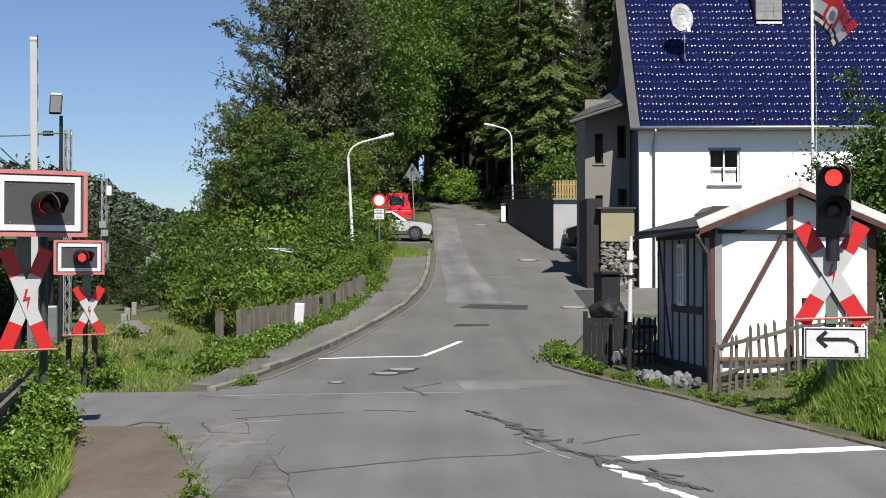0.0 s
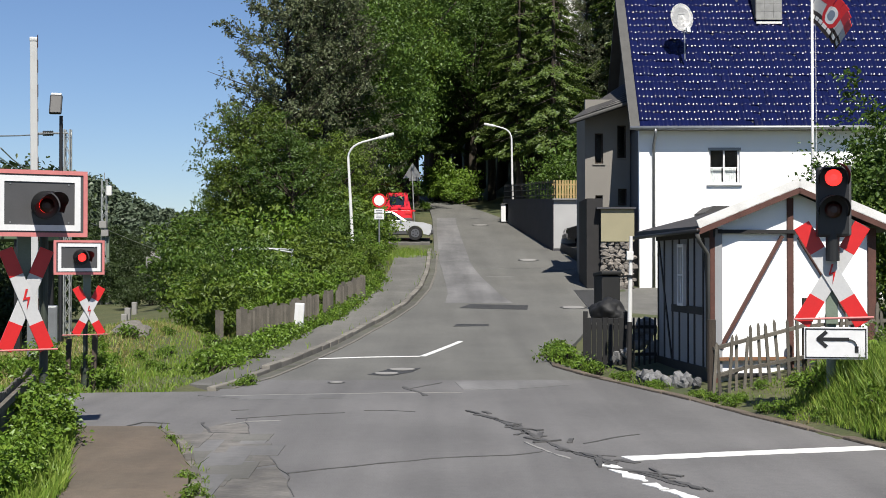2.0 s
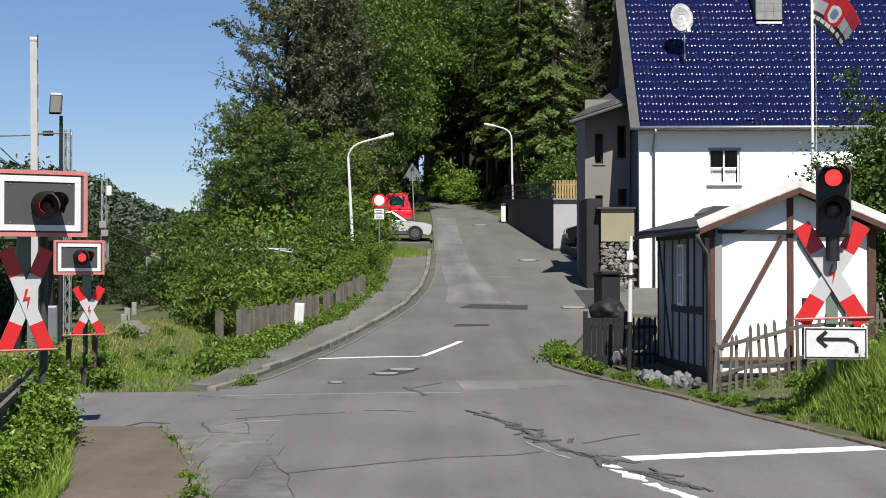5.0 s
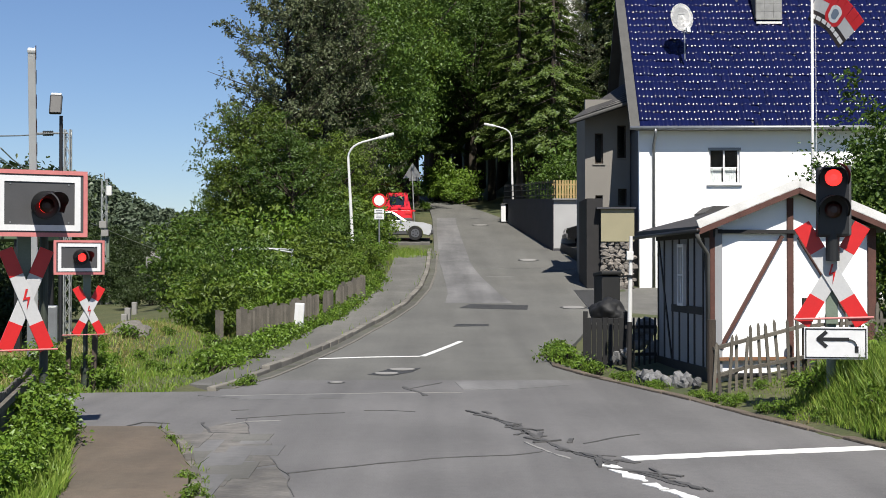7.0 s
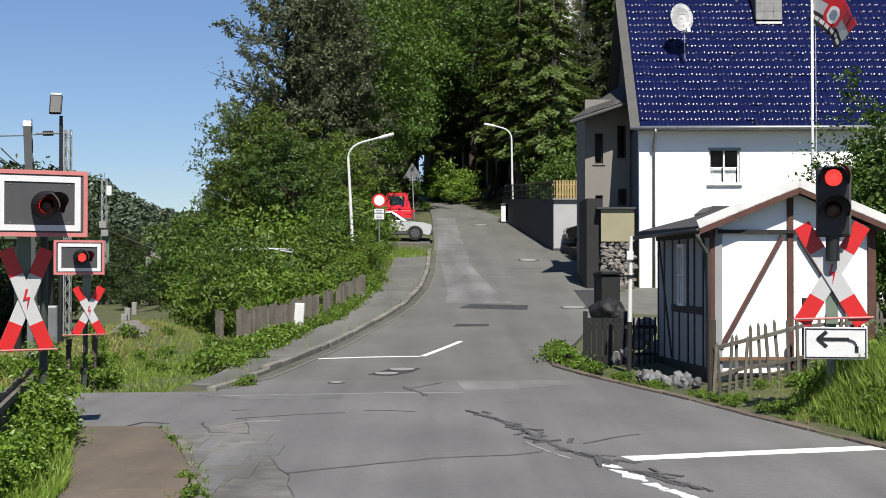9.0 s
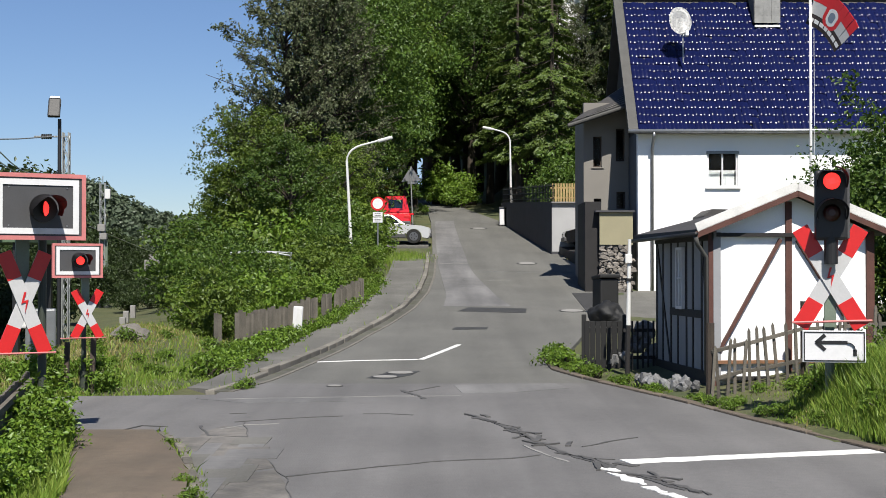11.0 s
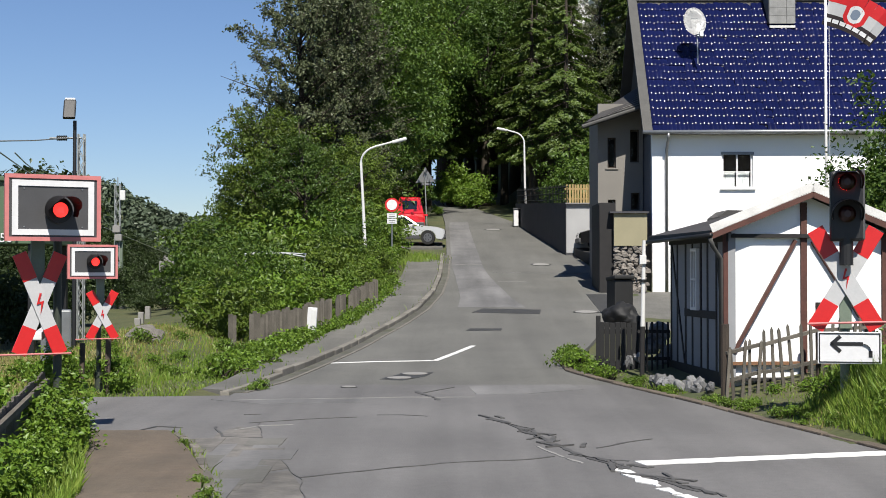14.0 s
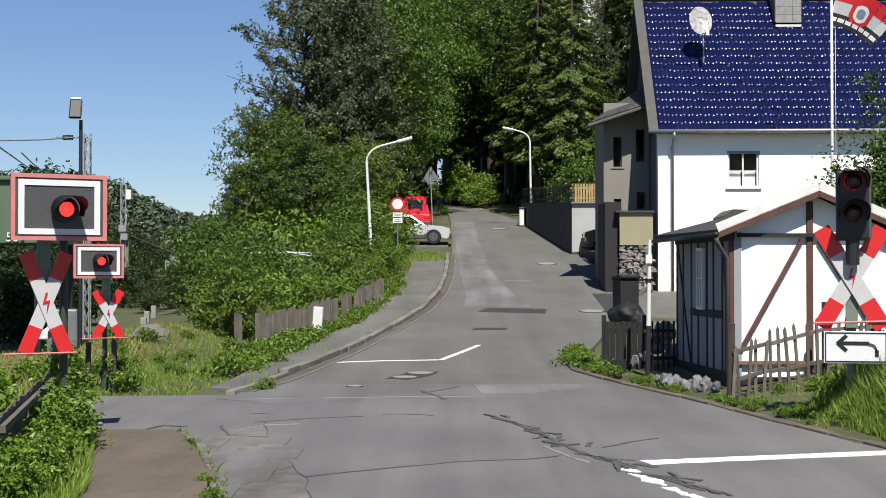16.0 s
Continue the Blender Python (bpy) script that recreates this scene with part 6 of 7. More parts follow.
# ---------- timbered shed ----------
def build_shed():
    x0, d0 = 4.266, 21.6
    zb = 0.32
    s = thing("shed", pose(x0, d0, zb, 0, 0, 6.0), "white half-timbered shed with a low gabled roof", "shed")
    W, D, E, R = 2.74, 3.5, 2.28, 2.86
    mid = 1.38
    # gable wall
    bm = bmesh.new()
    prism(bm, [(0.05, -0.25), (W - 0.05, -0.25), (W - 0.05, E), (mid, R), (0.05, E)], 0.12, Matrix.Translation((0, 0.05, 0)))
    bmesh.ops.recalc_face_normals(bm, faces=bm.faces)
    part("gable_wall", bm, WHITE_WALL, s, "white rendered gable wall")
    # side wall panels carry the shade of this side in their colour
    bm = bmesh.new()
    wall_with_holes(bm, -D, 0.0, -0.1, E - 0.02, 0.12, [(-1.95, -1.58, 0.98, 2.05)])
    sw = part("side_wall", bm, SHED_PANEL_SHADED, s, "panelled side wall with shade put into its grey")
    sw.matrix_local = Matrix.Translation((0.07, 0, 0)) @ Matrix.Rotation(radians(-90), 4, 'Z') 
    for nm, bx in (("rear_wall", ((W / 2, D - 0.06, E / 2), (W - 0.2, 0.1, E))), ("far_wall", ((W - 0.07, D / 2, E / 2), (0.1, D - 0.3, E)))):
        part(nm, box(bmesh.new(), *bx), WHITE_WALL, s)
    # timbers of the gable
    def timber(a, b, w=0.11, dpt=0.05, mat=TIMBER_RED, nm="timber"):
        part(nm, beam(bmesh.new(), a, b, w, dpt), mat, s, "red-brown timber" if mat is TIMBER_RED else "dark timber")
    timber((0.06, 0.03, -0.25), (0.06, 0.03, E), 0.13)
    timber((mid - 0.06, 0.035, -0.2), (mid - 0.06, 0.035, R - 0.1), 0.10)
    timber((mid + 0.08, 0.026, E - 0.15), (W - 0.35, 0.026, 0.7), 0.09)
    timber((W - 0.06, 0.03, -0.25), (W - 0.06, 0.03, E), 0.13)
    timber((0.16, 0.026, 0.36), (mid - 0.2, 0.026, E - 0.13), 0.10)
    timber((0.12, 0.018, 0.19), (W - 0.1, 0.018, 0.19), 0.13, 0.05, SILL_BROWN, "sill_beam")
    timber((0.12, 0.02, -0.06), (W - 0.1, 0.02, -0.06), 0.36, 0.04, TIMBER_DARK, "plinth")
    timber((0.12, 0.015, E - 0.06), (W - 0.12, 0.015, E - 0.06), 0.12, 0.06, TIMBER_DARK, "tie_beam")
    # timbers of the side wall
    X = 0.067
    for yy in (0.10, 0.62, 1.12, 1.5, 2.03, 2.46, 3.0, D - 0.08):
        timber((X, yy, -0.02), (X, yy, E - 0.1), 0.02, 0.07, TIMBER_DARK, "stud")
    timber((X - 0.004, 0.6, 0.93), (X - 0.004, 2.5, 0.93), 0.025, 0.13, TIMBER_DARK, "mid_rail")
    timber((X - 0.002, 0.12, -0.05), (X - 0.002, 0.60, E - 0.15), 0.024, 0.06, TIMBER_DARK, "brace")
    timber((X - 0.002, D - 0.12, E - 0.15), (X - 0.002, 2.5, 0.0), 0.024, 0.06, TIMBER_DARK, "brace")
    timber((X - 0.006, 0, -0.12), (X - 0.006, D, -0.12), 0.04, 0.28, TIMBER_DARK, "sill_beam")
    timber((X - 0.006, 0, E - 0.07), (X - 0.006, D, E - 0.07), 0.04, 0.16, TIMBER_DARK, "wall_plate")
    # window in the side wall
    wd = thing_part("window", s)
    bm = bmesh.new()
    for e in (-1, 1):
        box(bm, (0.03, 1.765 + e * 0.165, 1.515), (0.06, 0.05, 1.06))
        box(bm, (0.03, 1.765, 1.515 + e * 0.505), (0.058, 0.28, 0.05))
    box(bm, (0.03, 1.765, 1.515), (0.05, 0.04, 0.96))
    box(bm, (0.03, 1.765, 1.515), (0.048, 0.28, 0.03))
    part("frame", bm, SIGN_WHITE, wd, "white window frame")
    part("pane", box(bmesh.new(), (0.05, 1.765, 1.515), (0.01, 0.3, 0.98)), DARK_GLASS, wd)
    # roof slabs
    over = 0.28
    for side, (xa, za, xb, zb2) in enumerate(((-over, E - 0.06 , mid, R + 0.03), (W + over, E - 0.06, mid, R + 0.03))):
        bm = bmesh.new()
        pts = [(xa, za), (xb, zb2), (xb, zb2 + 0.10), (xa, za + 0.08)]
        prism(bm, pts if side == 0 else pts[::-1], D + 0.45, Matrix.Translation((0, -0.2, 0)))
        for v in bm.verts:
            if v.co.y > 1 and abs(v.co.x - mid) < 0.01:
                v.co.z -= 0.26
        bmesh.ops.recalc_face_normals(bm, faces=bm.faces)
        rf = part("roof", bm, DARK_SLATE, s, "low roof slab of dark felt")
        bm = bmesh.new()
        beam(bm, (xa, -0.225, za - 0.01), (xb, -0.225, zb2 - 0.01), 0.05, 0.10)
        part("barge_board", bm, TIMBER_RED, rf, "red-brown barge board")
        bm = bmesh.new()
        beam(bm, (xa, -0.235, za + 0.105), (xb, -0.235, zb2 + 0.105), 0.03, 0.14)
        part("verge_cap", bm, PALE_CAP, rf, "pale verge capping")
    part("gutter", tube(bmesh.new(), [(-over - 0.05, -0.4, E - 0.06), (-over - 0.05, D + 0.2, E - 0.09)], 0.036, 8), BLACK, s, smooth=True)
    part("downpipe", tube(bmesh.new(), [(-over - 0.05, -0.36, E - 0.1), (-over, -0.3, E - 0.22), (-0.08, -0.1, E - 0.42), (-0.08, -0.1, 0.0)], 0.035, 8), VERGE, s, "grey downpipe at the corner", smooth=True)


def build_outhouse():
    """Small roof of an outhouse that shows above the shed, before the house."""
    x, d = 8.95, 45.2
    t = thing("outhouse", Matrix.Translation((x, d, land(x, d))), "small white outhouse with a dark felt roof", "outhouse")
    zt = 3.75 - land(x, d)
    part("wall", box(bmesh.new(), (0.58, 1.0, zt / 2 - 0.35), (1.3, 1.7, zt - 0.1)), WHITE_WALL, t)
    bm = bmesh.new()
    prism(bm, [(-0.3, -0.35), (-0.3, 0.02), (0.0, 0.24), (1.25, 0.2), (1.25, -0.35)], 2.0, Matrix.Translation((0.1, 0, zt)))
    bmesh.ops.recalc_face_normals(bm, faces=bm.faces)
    part("roof", bm, DARK_SLATE, t, "dark felt roof")


def build_right_fence():
    """Rough picket fence, dark gate and stones in front of the shed."""
    rng = np.random.default_rng(12)
    pts = [Vector((4.023, 20.200, 0.148)), Vector((4.687, 20.600, 0.129)), Vector((5.652, 21.000, 0.320)), Vector((7.208, 21.200, 0.498))]
    f = thing("picket_fence", Matrix(), "rough weathered wooden picket fence before the shed", "fence")
    bm = bmesh.new()
    prism(bm, [(-0.024, 0), (0.024, 0), (0.022, 0.95), (0, 1.0), (-0.022, 0.95)], 0.03)
    bmesh.ops.recalc_face_normals(bm, faces=bm.faces)
    me = None
    i = 0
    for a, b in zip(pts, pts[1:]):
        n = max(1, round((b - a).length / 0.165))
        for k in range(n):
            q = a.lerp(b, k / n)
            q.z = land(q.x, q.y)
            if me is None:
                ob = mesh_object("picket", bm, WOOD_GREY, f)
                me = ob.data
            else:
                ob = new("picket", me)
                ob.parent = f
            ob.matrix_local = pose(q.x, q.y, q.z - 0.1, rng.normal(0, 3), rng.normal(0, 3.5), rng.normal(0, 8)) @ Matrix.Diagonal((1, 1, rng.uniform(0.88, 1.08), 1))
            i += 1
    for zz in (0.3, 0.72):
        for a, b in zip(pts, pts[1:]):
            part("rail", beam(bmesh.new(), (a.x, a.y + 0.05, land(a.x, a.y) + zz), (b.x, b.y + 0.05, land(b.x, b.y) + zz + rng.normal(0, 0.03)), 0.07, 0.05), WOOD_GREY, f)
    for q in (pts[0], pts[2]):
        part("post", rod(bmesh.new(), (q.x, q.y + 0.12, land(q.x, q.y) - 0.3), (q.x, q.y + 0.12, land(q.x, q.y) + 1.15), 0.065, seg=9), WOOD_DARK, f)
    # boarded gate, shade painted in as near-black, and short fence beside the shed
    g = thing("boarded_gate", pose(2.688, 25.6, land(2.688, 25.6) - 0.02, 0, 0, -6), "boarded gate coloured near black for shade", "gate")
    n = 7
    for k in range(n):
        part("board", box(bmesh.new(), (0.06 + k * 0.103, 0.02 * (k % 2), 0.48), (0.098, 0.025, 1.0 - 0.01 * (k % 3)), bevel=0.004), NEAR_BLACK, g)
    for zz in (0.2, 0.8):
        part("rail", box(bmesh.new(), (0.36, 0.05, zz), (0.74, 0.03, 0.09)), NEAR_BLACK, g)
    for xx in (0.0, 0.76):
        part("gate_post", box(bmesh.new(), (xx, 0.05, 0.5), (0.09, 0.09, 1.2), bevel=0.01), NEAR_BLACK, g)
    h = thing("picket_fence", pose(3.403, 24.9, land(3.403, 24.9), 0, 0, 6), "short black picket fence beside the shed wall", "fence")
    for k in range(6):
        part("picket", box(bmesh.new(), (k * 0.1, 0, 0.45), (0.032, 0.025, 0.95)), NEAR_BLACK, h)
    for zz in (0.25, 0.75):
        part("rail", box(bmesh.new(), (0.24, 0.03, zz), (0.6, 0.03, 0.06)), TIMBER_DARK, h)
    # white painted pole
    x, d = 3.331, 24.3
    w = thing("white_pole", pose(x, d, land(x, d), 0, 1, 0), "white pole with a peeling top and dark foot", "pole")
    zt = 2.526 - land(x, d)
    part("pole", rod(bmesh.new(), (0, 0, 0.9), (0, 0, zt), 0.042, 0.03, 10), STEEL_WHITE, w)
    part("pole_foot", rod(bmesh.new(), (0, 0, -0.2), (0, 0, 0.9), 0.045, seg=10), TIMBER_DARK, w, "dark pole foot")
    part("clamp", box(bmesh.new(), (-0.02, -0.03, zt - 0.35), (0.12, 0.08, 0.16), bevel=0.01), STEEL_WHITE, w)
    part("clamp_ring", rod(bmesh.new(), (0, 0, zt - 0.75), (0, 0, zt - 0.70), 0.055, seg=10), BLACK, w)
    # pale stones at the foot of the wall
    for k in range(26):
        u = rng.uniform(0, 1)
        x, y = 3.30 + u * 0.66 + rng.normal(0, 0.04), 22.9 - u * 1.7 + rng.uniform(0, 0.4)
        bm = bmesh.new()
        bmesh.ops.create_icosphere(bm, subdivisions=2, radius=0.5)
        for v in bm.verts:
            v.co += Vector(rng.normal(0, 0.05, 3)) + v.normal * 0.18 * noise.noise(v.co * 3 + Vector((k, 0, 0)))
        sz = rng.uniform(0.1, 0.22)
        ob = mesh_object("stone", bm, PALE_STONE)
        tagged(ob, "pale grey rough stone beside the kerb", "stone", "stones by the shed")
        ob.matrix_world = Matrix.LocRotScale((x, y, land(x, y) + sz * 0.25 + rng.uniform(0, 0.08)), Euler(rng.uniform(0, 6, 3)), (sz * 1.4, sz, sz * 0.8))
    # pale cloth-like stone heap behind the gate
    for k in range(16):
        x, y = 3.198 + rng.uniform(0, 0.85), 25.4 + rng.uniform(0, 0.5)
        bm = bmesh.new()
        bmesh.ops.create_icosphere(bm, subdivisions=2, radius=0.5)
        for v in bm.verts:
            v.co += Vector(rng.normal(0, 0.05, 3))
        ob = mesh_object("stone", bm, PALE_STONE)
        tagged(ob, "pale grey stone on a heap behind the gate", "stone", "stones behind the gate")
        sz = rng.uniform(0.18, 0.3)
        ob.matrix_world = Matrix.LocRotScale((x, y, land(x, y) + sz * 0.3 + 0.55 * rng.uniform(0, 1.0)), Euler(rng.uniform(0, 6, 3)), (sz * 1.3, sz, sz))


def build_left_fences():
    rng = np.random.default_rng(15)
    # near board fence, low, seen from its back
    f = thing("board_fence", Matrix(), "low dark board fence overgrown with nettles", "fence")
    a, b = Vector((-4.189, 12.2, 0)), Vector((-4.994, 16.4, 0))
    za, zb = 0.653, 0.756
    n = 26
    for k in range(n):
        q = a.lerp(b, k / (n - 1))
        zt = za + (zb - za) * k / (n - 1) + rng.normal(0, 0.012)
        part("board", box(bmesh.new(), (q.x, q.y, (zt - 0.3) / 2), (0.025, 0.155, zt + 0.3), Matrix.Rotation(math.atan2(b.x - a.x, b.y - a.y) * -1, 4, 'Z')), WOOD_GREY, f)
    for o in (0.10, 0.55):
        part("rail", beam(bmesh.new(), (a.x + 0.05, a.y, za - o), (b.x + 0.05, b.y, zb - o), 0.05, 0.07), WOOD_GREY, f)
    # grey boards in the hedge
    g = thing("board_fence", Matrix(), "grey weathered board fence sunk in the hedge", "fence")
    pts = [Vector((-5.071, 30.500, 0.348)), Vector((-4.515, 31.500, 0.491)), Vector((-3.723, 34.500, 0.706)), Vector((-2.900, 40.000, 1.167)), Vector((-2.490, 43.000, 1.462))]
    for p, q in zip(pts, pts[1:]):
        n = max(2, int((q - p).length / 0.12))
        for k in range(n):
            c = p.lerp(q, k / n)
            zl = land(c.x, c.y) - 0.1
            zt = zl + 0.92 + rng.normal(0, 0.05)
            if noise.noise(Vector((c.x * 1.1, c.y * 1.1, 4))) > -0.42:
                part("board", box(bmesh.new(), (c.x, c.y, (zt + zl) / 2), (0.105, 0.022, zt - zl), Matrix.Rotation(rng.normal(0, 0.04) + 0.5, 4, 'Z')), WOOD_GREY, g)
    # concrete posts by the signals
    for px, d, top in ((166, 21.8, 592), (120, 22.2, 600)):
        x = (px - 784) / 2400 * d
        zt = 2 + (470 - top) / 2400 * d - land(x, d)
        p = thing("fence_post", pose(x, d, land(x, d), 0, 1.5, 0), "old grey wooden post by the crossing", "post", "crossing posts")
        part("post", box(bmesh.new(), (0, 0, zt / 2 - 0.1), (0.08, 0.08, zt + 0.2), bevel=0.012), WOOD_DARK, p)
    # white marker stones along the line
    for px, py, d in ((262, 455, 60), (238, 535, 48), (226, 545, 44), (220, 556, 40)):
        x = (px - 784) / 2400 * d
        z = land(x, d)
        top = 2 + (470 - py) / 2400 * d
        p = thing("line_post", Matrix.Translation((x, d, z)), "short pale concrete post along the line", "post", "line posts")
        bm = bmesh.new()
        box(bm, (0, 0, (top - z) / 2 - 0.1), (0.18, 0.18, top - z + 0.2), bevel=0.03)
        part("post", bm, CONCRETE, p)
    # grey boulder on the bank
    bm = bmesh.new()
    bmesh.ops.create_icosphere(bm, subdivisions=4, radius=0.5)
    for v in bm.verts:
        v.co += v.normal * 0.28 * noise.noise(v.co * 2.1)
    x, d = -6.682, 29.0
    ob = tagged(mesh_object("boulder", bm, BOULDER), "grey boulder lying on the grassy bank", "boulder")
    ob.matrix_world = Matrix.LocRotScale((x, d, land(x, d) + 0.04), Euler((0.3, -0.35, 0.4)), (0.78, 0.6, 0.42))
    # pale frame above the hedge
    x, d = -6.018, 46.0
    t = thing("garden_frame", Matrix.Translation((x, d, 0)), "pale metal garden frame standing above the hedge", "frame")
    zt = 2.556
    bm = bmesh.new()
    for a, b in (((-1.15, 0, zt - 0.02), (0.2, 0, zt)), ((0.2, 0, zt), (0.9, -0.1, zt - 0.12)), ((-1.15, 0, zt - 0.02), (-0.6, 1.2, zt + 0.06)), ((-0.6, 1.2, zt + 0.06), (0.9, 1.0, zt - 0.02))):
        rod(bm, a, b, 0.03, seg=8)
    part("top_frame", bm, GALV, t)
    for px in (-1.15, 0.2, 0.9):
        part("leg", rod(bmesh.new(), (px, 0, land(x + px, d) - 0.2), (px, 0, zt - 0.03), 0.035, seg=8), GALV, t)


# ---------- cars ----------
def wheel(parent, x, y, z, r, w=0.19):
    k = part("wheel", rod(bmesh.new(), (0, -w / 2, 0), (0, w / 2, 0), r, seg=24), TYRE, parent, "black tyre with a grey rim")
    k.matrix_local = pose(x, y, z)
    bm = bmesh.new()
    rod(bm, (0, -w / 2 - 0.012, 0), (0, w / 2 + 0.012, 0), r * 0.62, seg=20)
    part("rim", bm, RIM, k, "dull grey rim")
    for i in range(5):
        a = 2 * math.pi * i / 5
        part("rim_hole", box(bmesh.new(), (math.cos(a) * r * 0.36, 0, math.sin(a) * r * 0.36), (r * 0.16, w + 0.036, r * 0.16), Matrix.Rotation(-a, 4, 'Y')), BLACK, k)


def car(x, y, yaw, paint, label, length=4.3, width=1.68, tall=1.4, estate=False, pitch=0.0, r=0.30, pillars=0.5, raised=0.0):
    """A car, its front towards +x."""
    z = rise(y) + raised
    c = thing("car", pose(x, y, z, 0, pitch, yaw), label, "car", "parked cars")
    l = length / 2
    wx = (l - 0.82, -l + 0.80)
    # side outline with wheel arches cut in
    bottom = []
    for cx in (wx[1], wx[0]):
        bottom += [(cx - (r + 0.06) * math.cos(a), 0.3 + (r + 0.06) * math.sin(a)) for a in [math.pi * k / 10 for k in range(11)]]
    outline = [(-l, 0.40), (-l + 0.04, 0.26)] + bottom + [(l - 0.1, 0.24), (l, 0.36), (l + 0.01, 0.58), (l - 0.03, 0.74), (l - 0.4, 0.85), (l - 1.15, 0.92), (-l + 0.2, 0.95), (-l + 0.01, 0.86)]
    bm = bmesh.new()
    ys = ((-width / 2, 0.97, 0.0), (-width / 2 + 0.10, 1.0, 0.0), (width / 2 - 0.10, 1.0, 0.0), (width / 2, 0.97, 0.0))
    rings = [[bm.verts.new((px * (k if abs(px) > l - 0.3 else 1), yy, pz if pz < 0.7 else 0.7 + (pz - 0.7) * (0.85 if k < 1 else 1))) for px, pz in outline] for yy, k, _ in ys]
    for a, b in zip(rings, rings[1:]):
        for i in range(len(outline)):
            j = (i + 1) % len(outline)
            bm.faces.new((a[i], a[j], b[j], b[i]))
    bm.faces.new(rings[0][::-1])
    bm.faces.new(rings[-1])
    bmesh.ops.recalc_face_normals(bm, faces=bm.faces)
    part("body", bm, paint, c, smooth=False)
    rear = -l + (0.12 if estate else 0.5)
    cab = [(l - 1.2, 0.90), (l - 1.85, tall - 0.06), (l - 2.2, tall), (rear + 0.25, tall - 0.01), (rear + 0.12, tall - 0.06), (-l + 0.16, 0.93)]
    bm = bmesh.new()
    rings = []
    for yy in (-1, 1):
        rings.append([bm.verts.new((px, yy * (width / 2 - 0.05 - 0.22 * (pz - 0.9) / (tall - 0.9)), pz)) for px, pz in cab])
    for i in range(len(cab)):
        j = (i + 1) % len(cab)
        bm.faces.new((rings[0][i], rings[0][j], rings[1][j], rings[1][i]))
    bm.faces.new(rings[0][::-1])
    bm.faces.new(rings[1])
    bmesh.ops.recalc_face_normals(bm, faces=bm.faces)
    bmesh.ops.bevel(bm, geom=bm.edges[:], offset=0.035, segments=2, affect='EDGES')
    cabin = part("cabin", bm, paint, c)
    for s in (-1, 1):
        f = lambda pz: s * (width / 2 - 0.05 - 0.22 * (pz - 0.9) / (tall - 0.9) + 0.006)
        for xa, xb, xc, xd in ((l - 1.42, l - 1.95, l - 2.38, l - 2.38), (l - 2.48, l - 2.48, rear + 0.42, rear + 0.22)):
            bm = bmesh.new()
            q = [(xa, 0.96), (xb, tall - 0.1), (xc, tall - 0.1), (xd, 0.96)]
            v = [bm.verts.new((px, f(pz), pz)) for px, pz in q]
            w = [bm.verts.new((px, f(pz) - s * 0.02, pz)) for px, pz in q]
            bm.faces.new(v)
            bm.faces.new(w[::-1])
            for i in range(4):
                bm.faces.new((v[i], v[(i + 1) % 4], w[(i + 1) % 4], w[i]))
            bmesh.ops.recalc_face_normals(bm, faces=bm.faces)
            part("side_window", bm, DARK_GLASS, cabin, "dark side window")
        part("side_trim", box(bmesh.new(), (0.0, s * (width / 2 + 0.006), 0.36), (length - 2.4, 0.03, 0.16)), SIGN_GREY, c)
        part("headlight", box(bmesh.new(), (l - 0.06, s * (width / 2 - 0.28), 0.60), (0.16, 0.36, 0.14), bevel=0.02), DARK_GLASS, c, "clear headlight")
        part("tail_light", box(bmesh.new(), (-l + 0.04, s * (width / 2 - 0.2), 0.74), (0.1, 0.3, 0.16), bevel=0.02), SIGN_RED, c, "red tail light")
        part("mirror", box(bmesh.new(), (l - 1.5, s * (width / 2 + 0.08), 0.97), (0.1, 0.16, 0.1), bevel=0.02), paint, c)
        part("door_handle", box(bmesh.new(), (-0.25, s * (width / 2 + 0.012), 0.76), (0.16, 0.03, 0.03)), BLACK, c)
    for nm, q, mt in (("windscreen", [(l - 1.24, 0.93), (l - 1.82, tall - 0.09)], DARK_GLASS), ("rear_window", [(-l + 0.20, 0.98), (rear + 0.13, tall - 0.12)], DARK_GLASS)):
        bm = bmesh.new()
        a, b = Vector((q[0][0], 0, q[0][1])), Vector((q[1][0], 0, q[1][1]))
        o = Vector((b.z - a.z, 0, a.x - b.x)).normalized() * (0.02 if nm == "windscreen" else 0.02)
        if (nm == "windscreen") != (o.x > 0):
            o = -o
        d = (b - a)
        box(bm, (a + b) / 2 + o, (0.02, width - pillars, d.length * (0.92 if pillars < 0.6 else 0.72)), Matrix.Rotation(math.atan2(d.x, d.z), 4, 'Y'))
        ob = part(nm, bm, mt, cabin)
    for e in (1, -1):
        part("bumper", box(bmesh.new(), (e * (l - 0.02), 0, 0.40), (0.14, width - 0.02, 0.2), bevel=0.04), SIGN_GREY, c, "dark grey bumper")
    for cx in wx:
        for s in (-1, 1):
            wheel(c, cx, s * (width / 2 - 0.11), r, r)
    return c


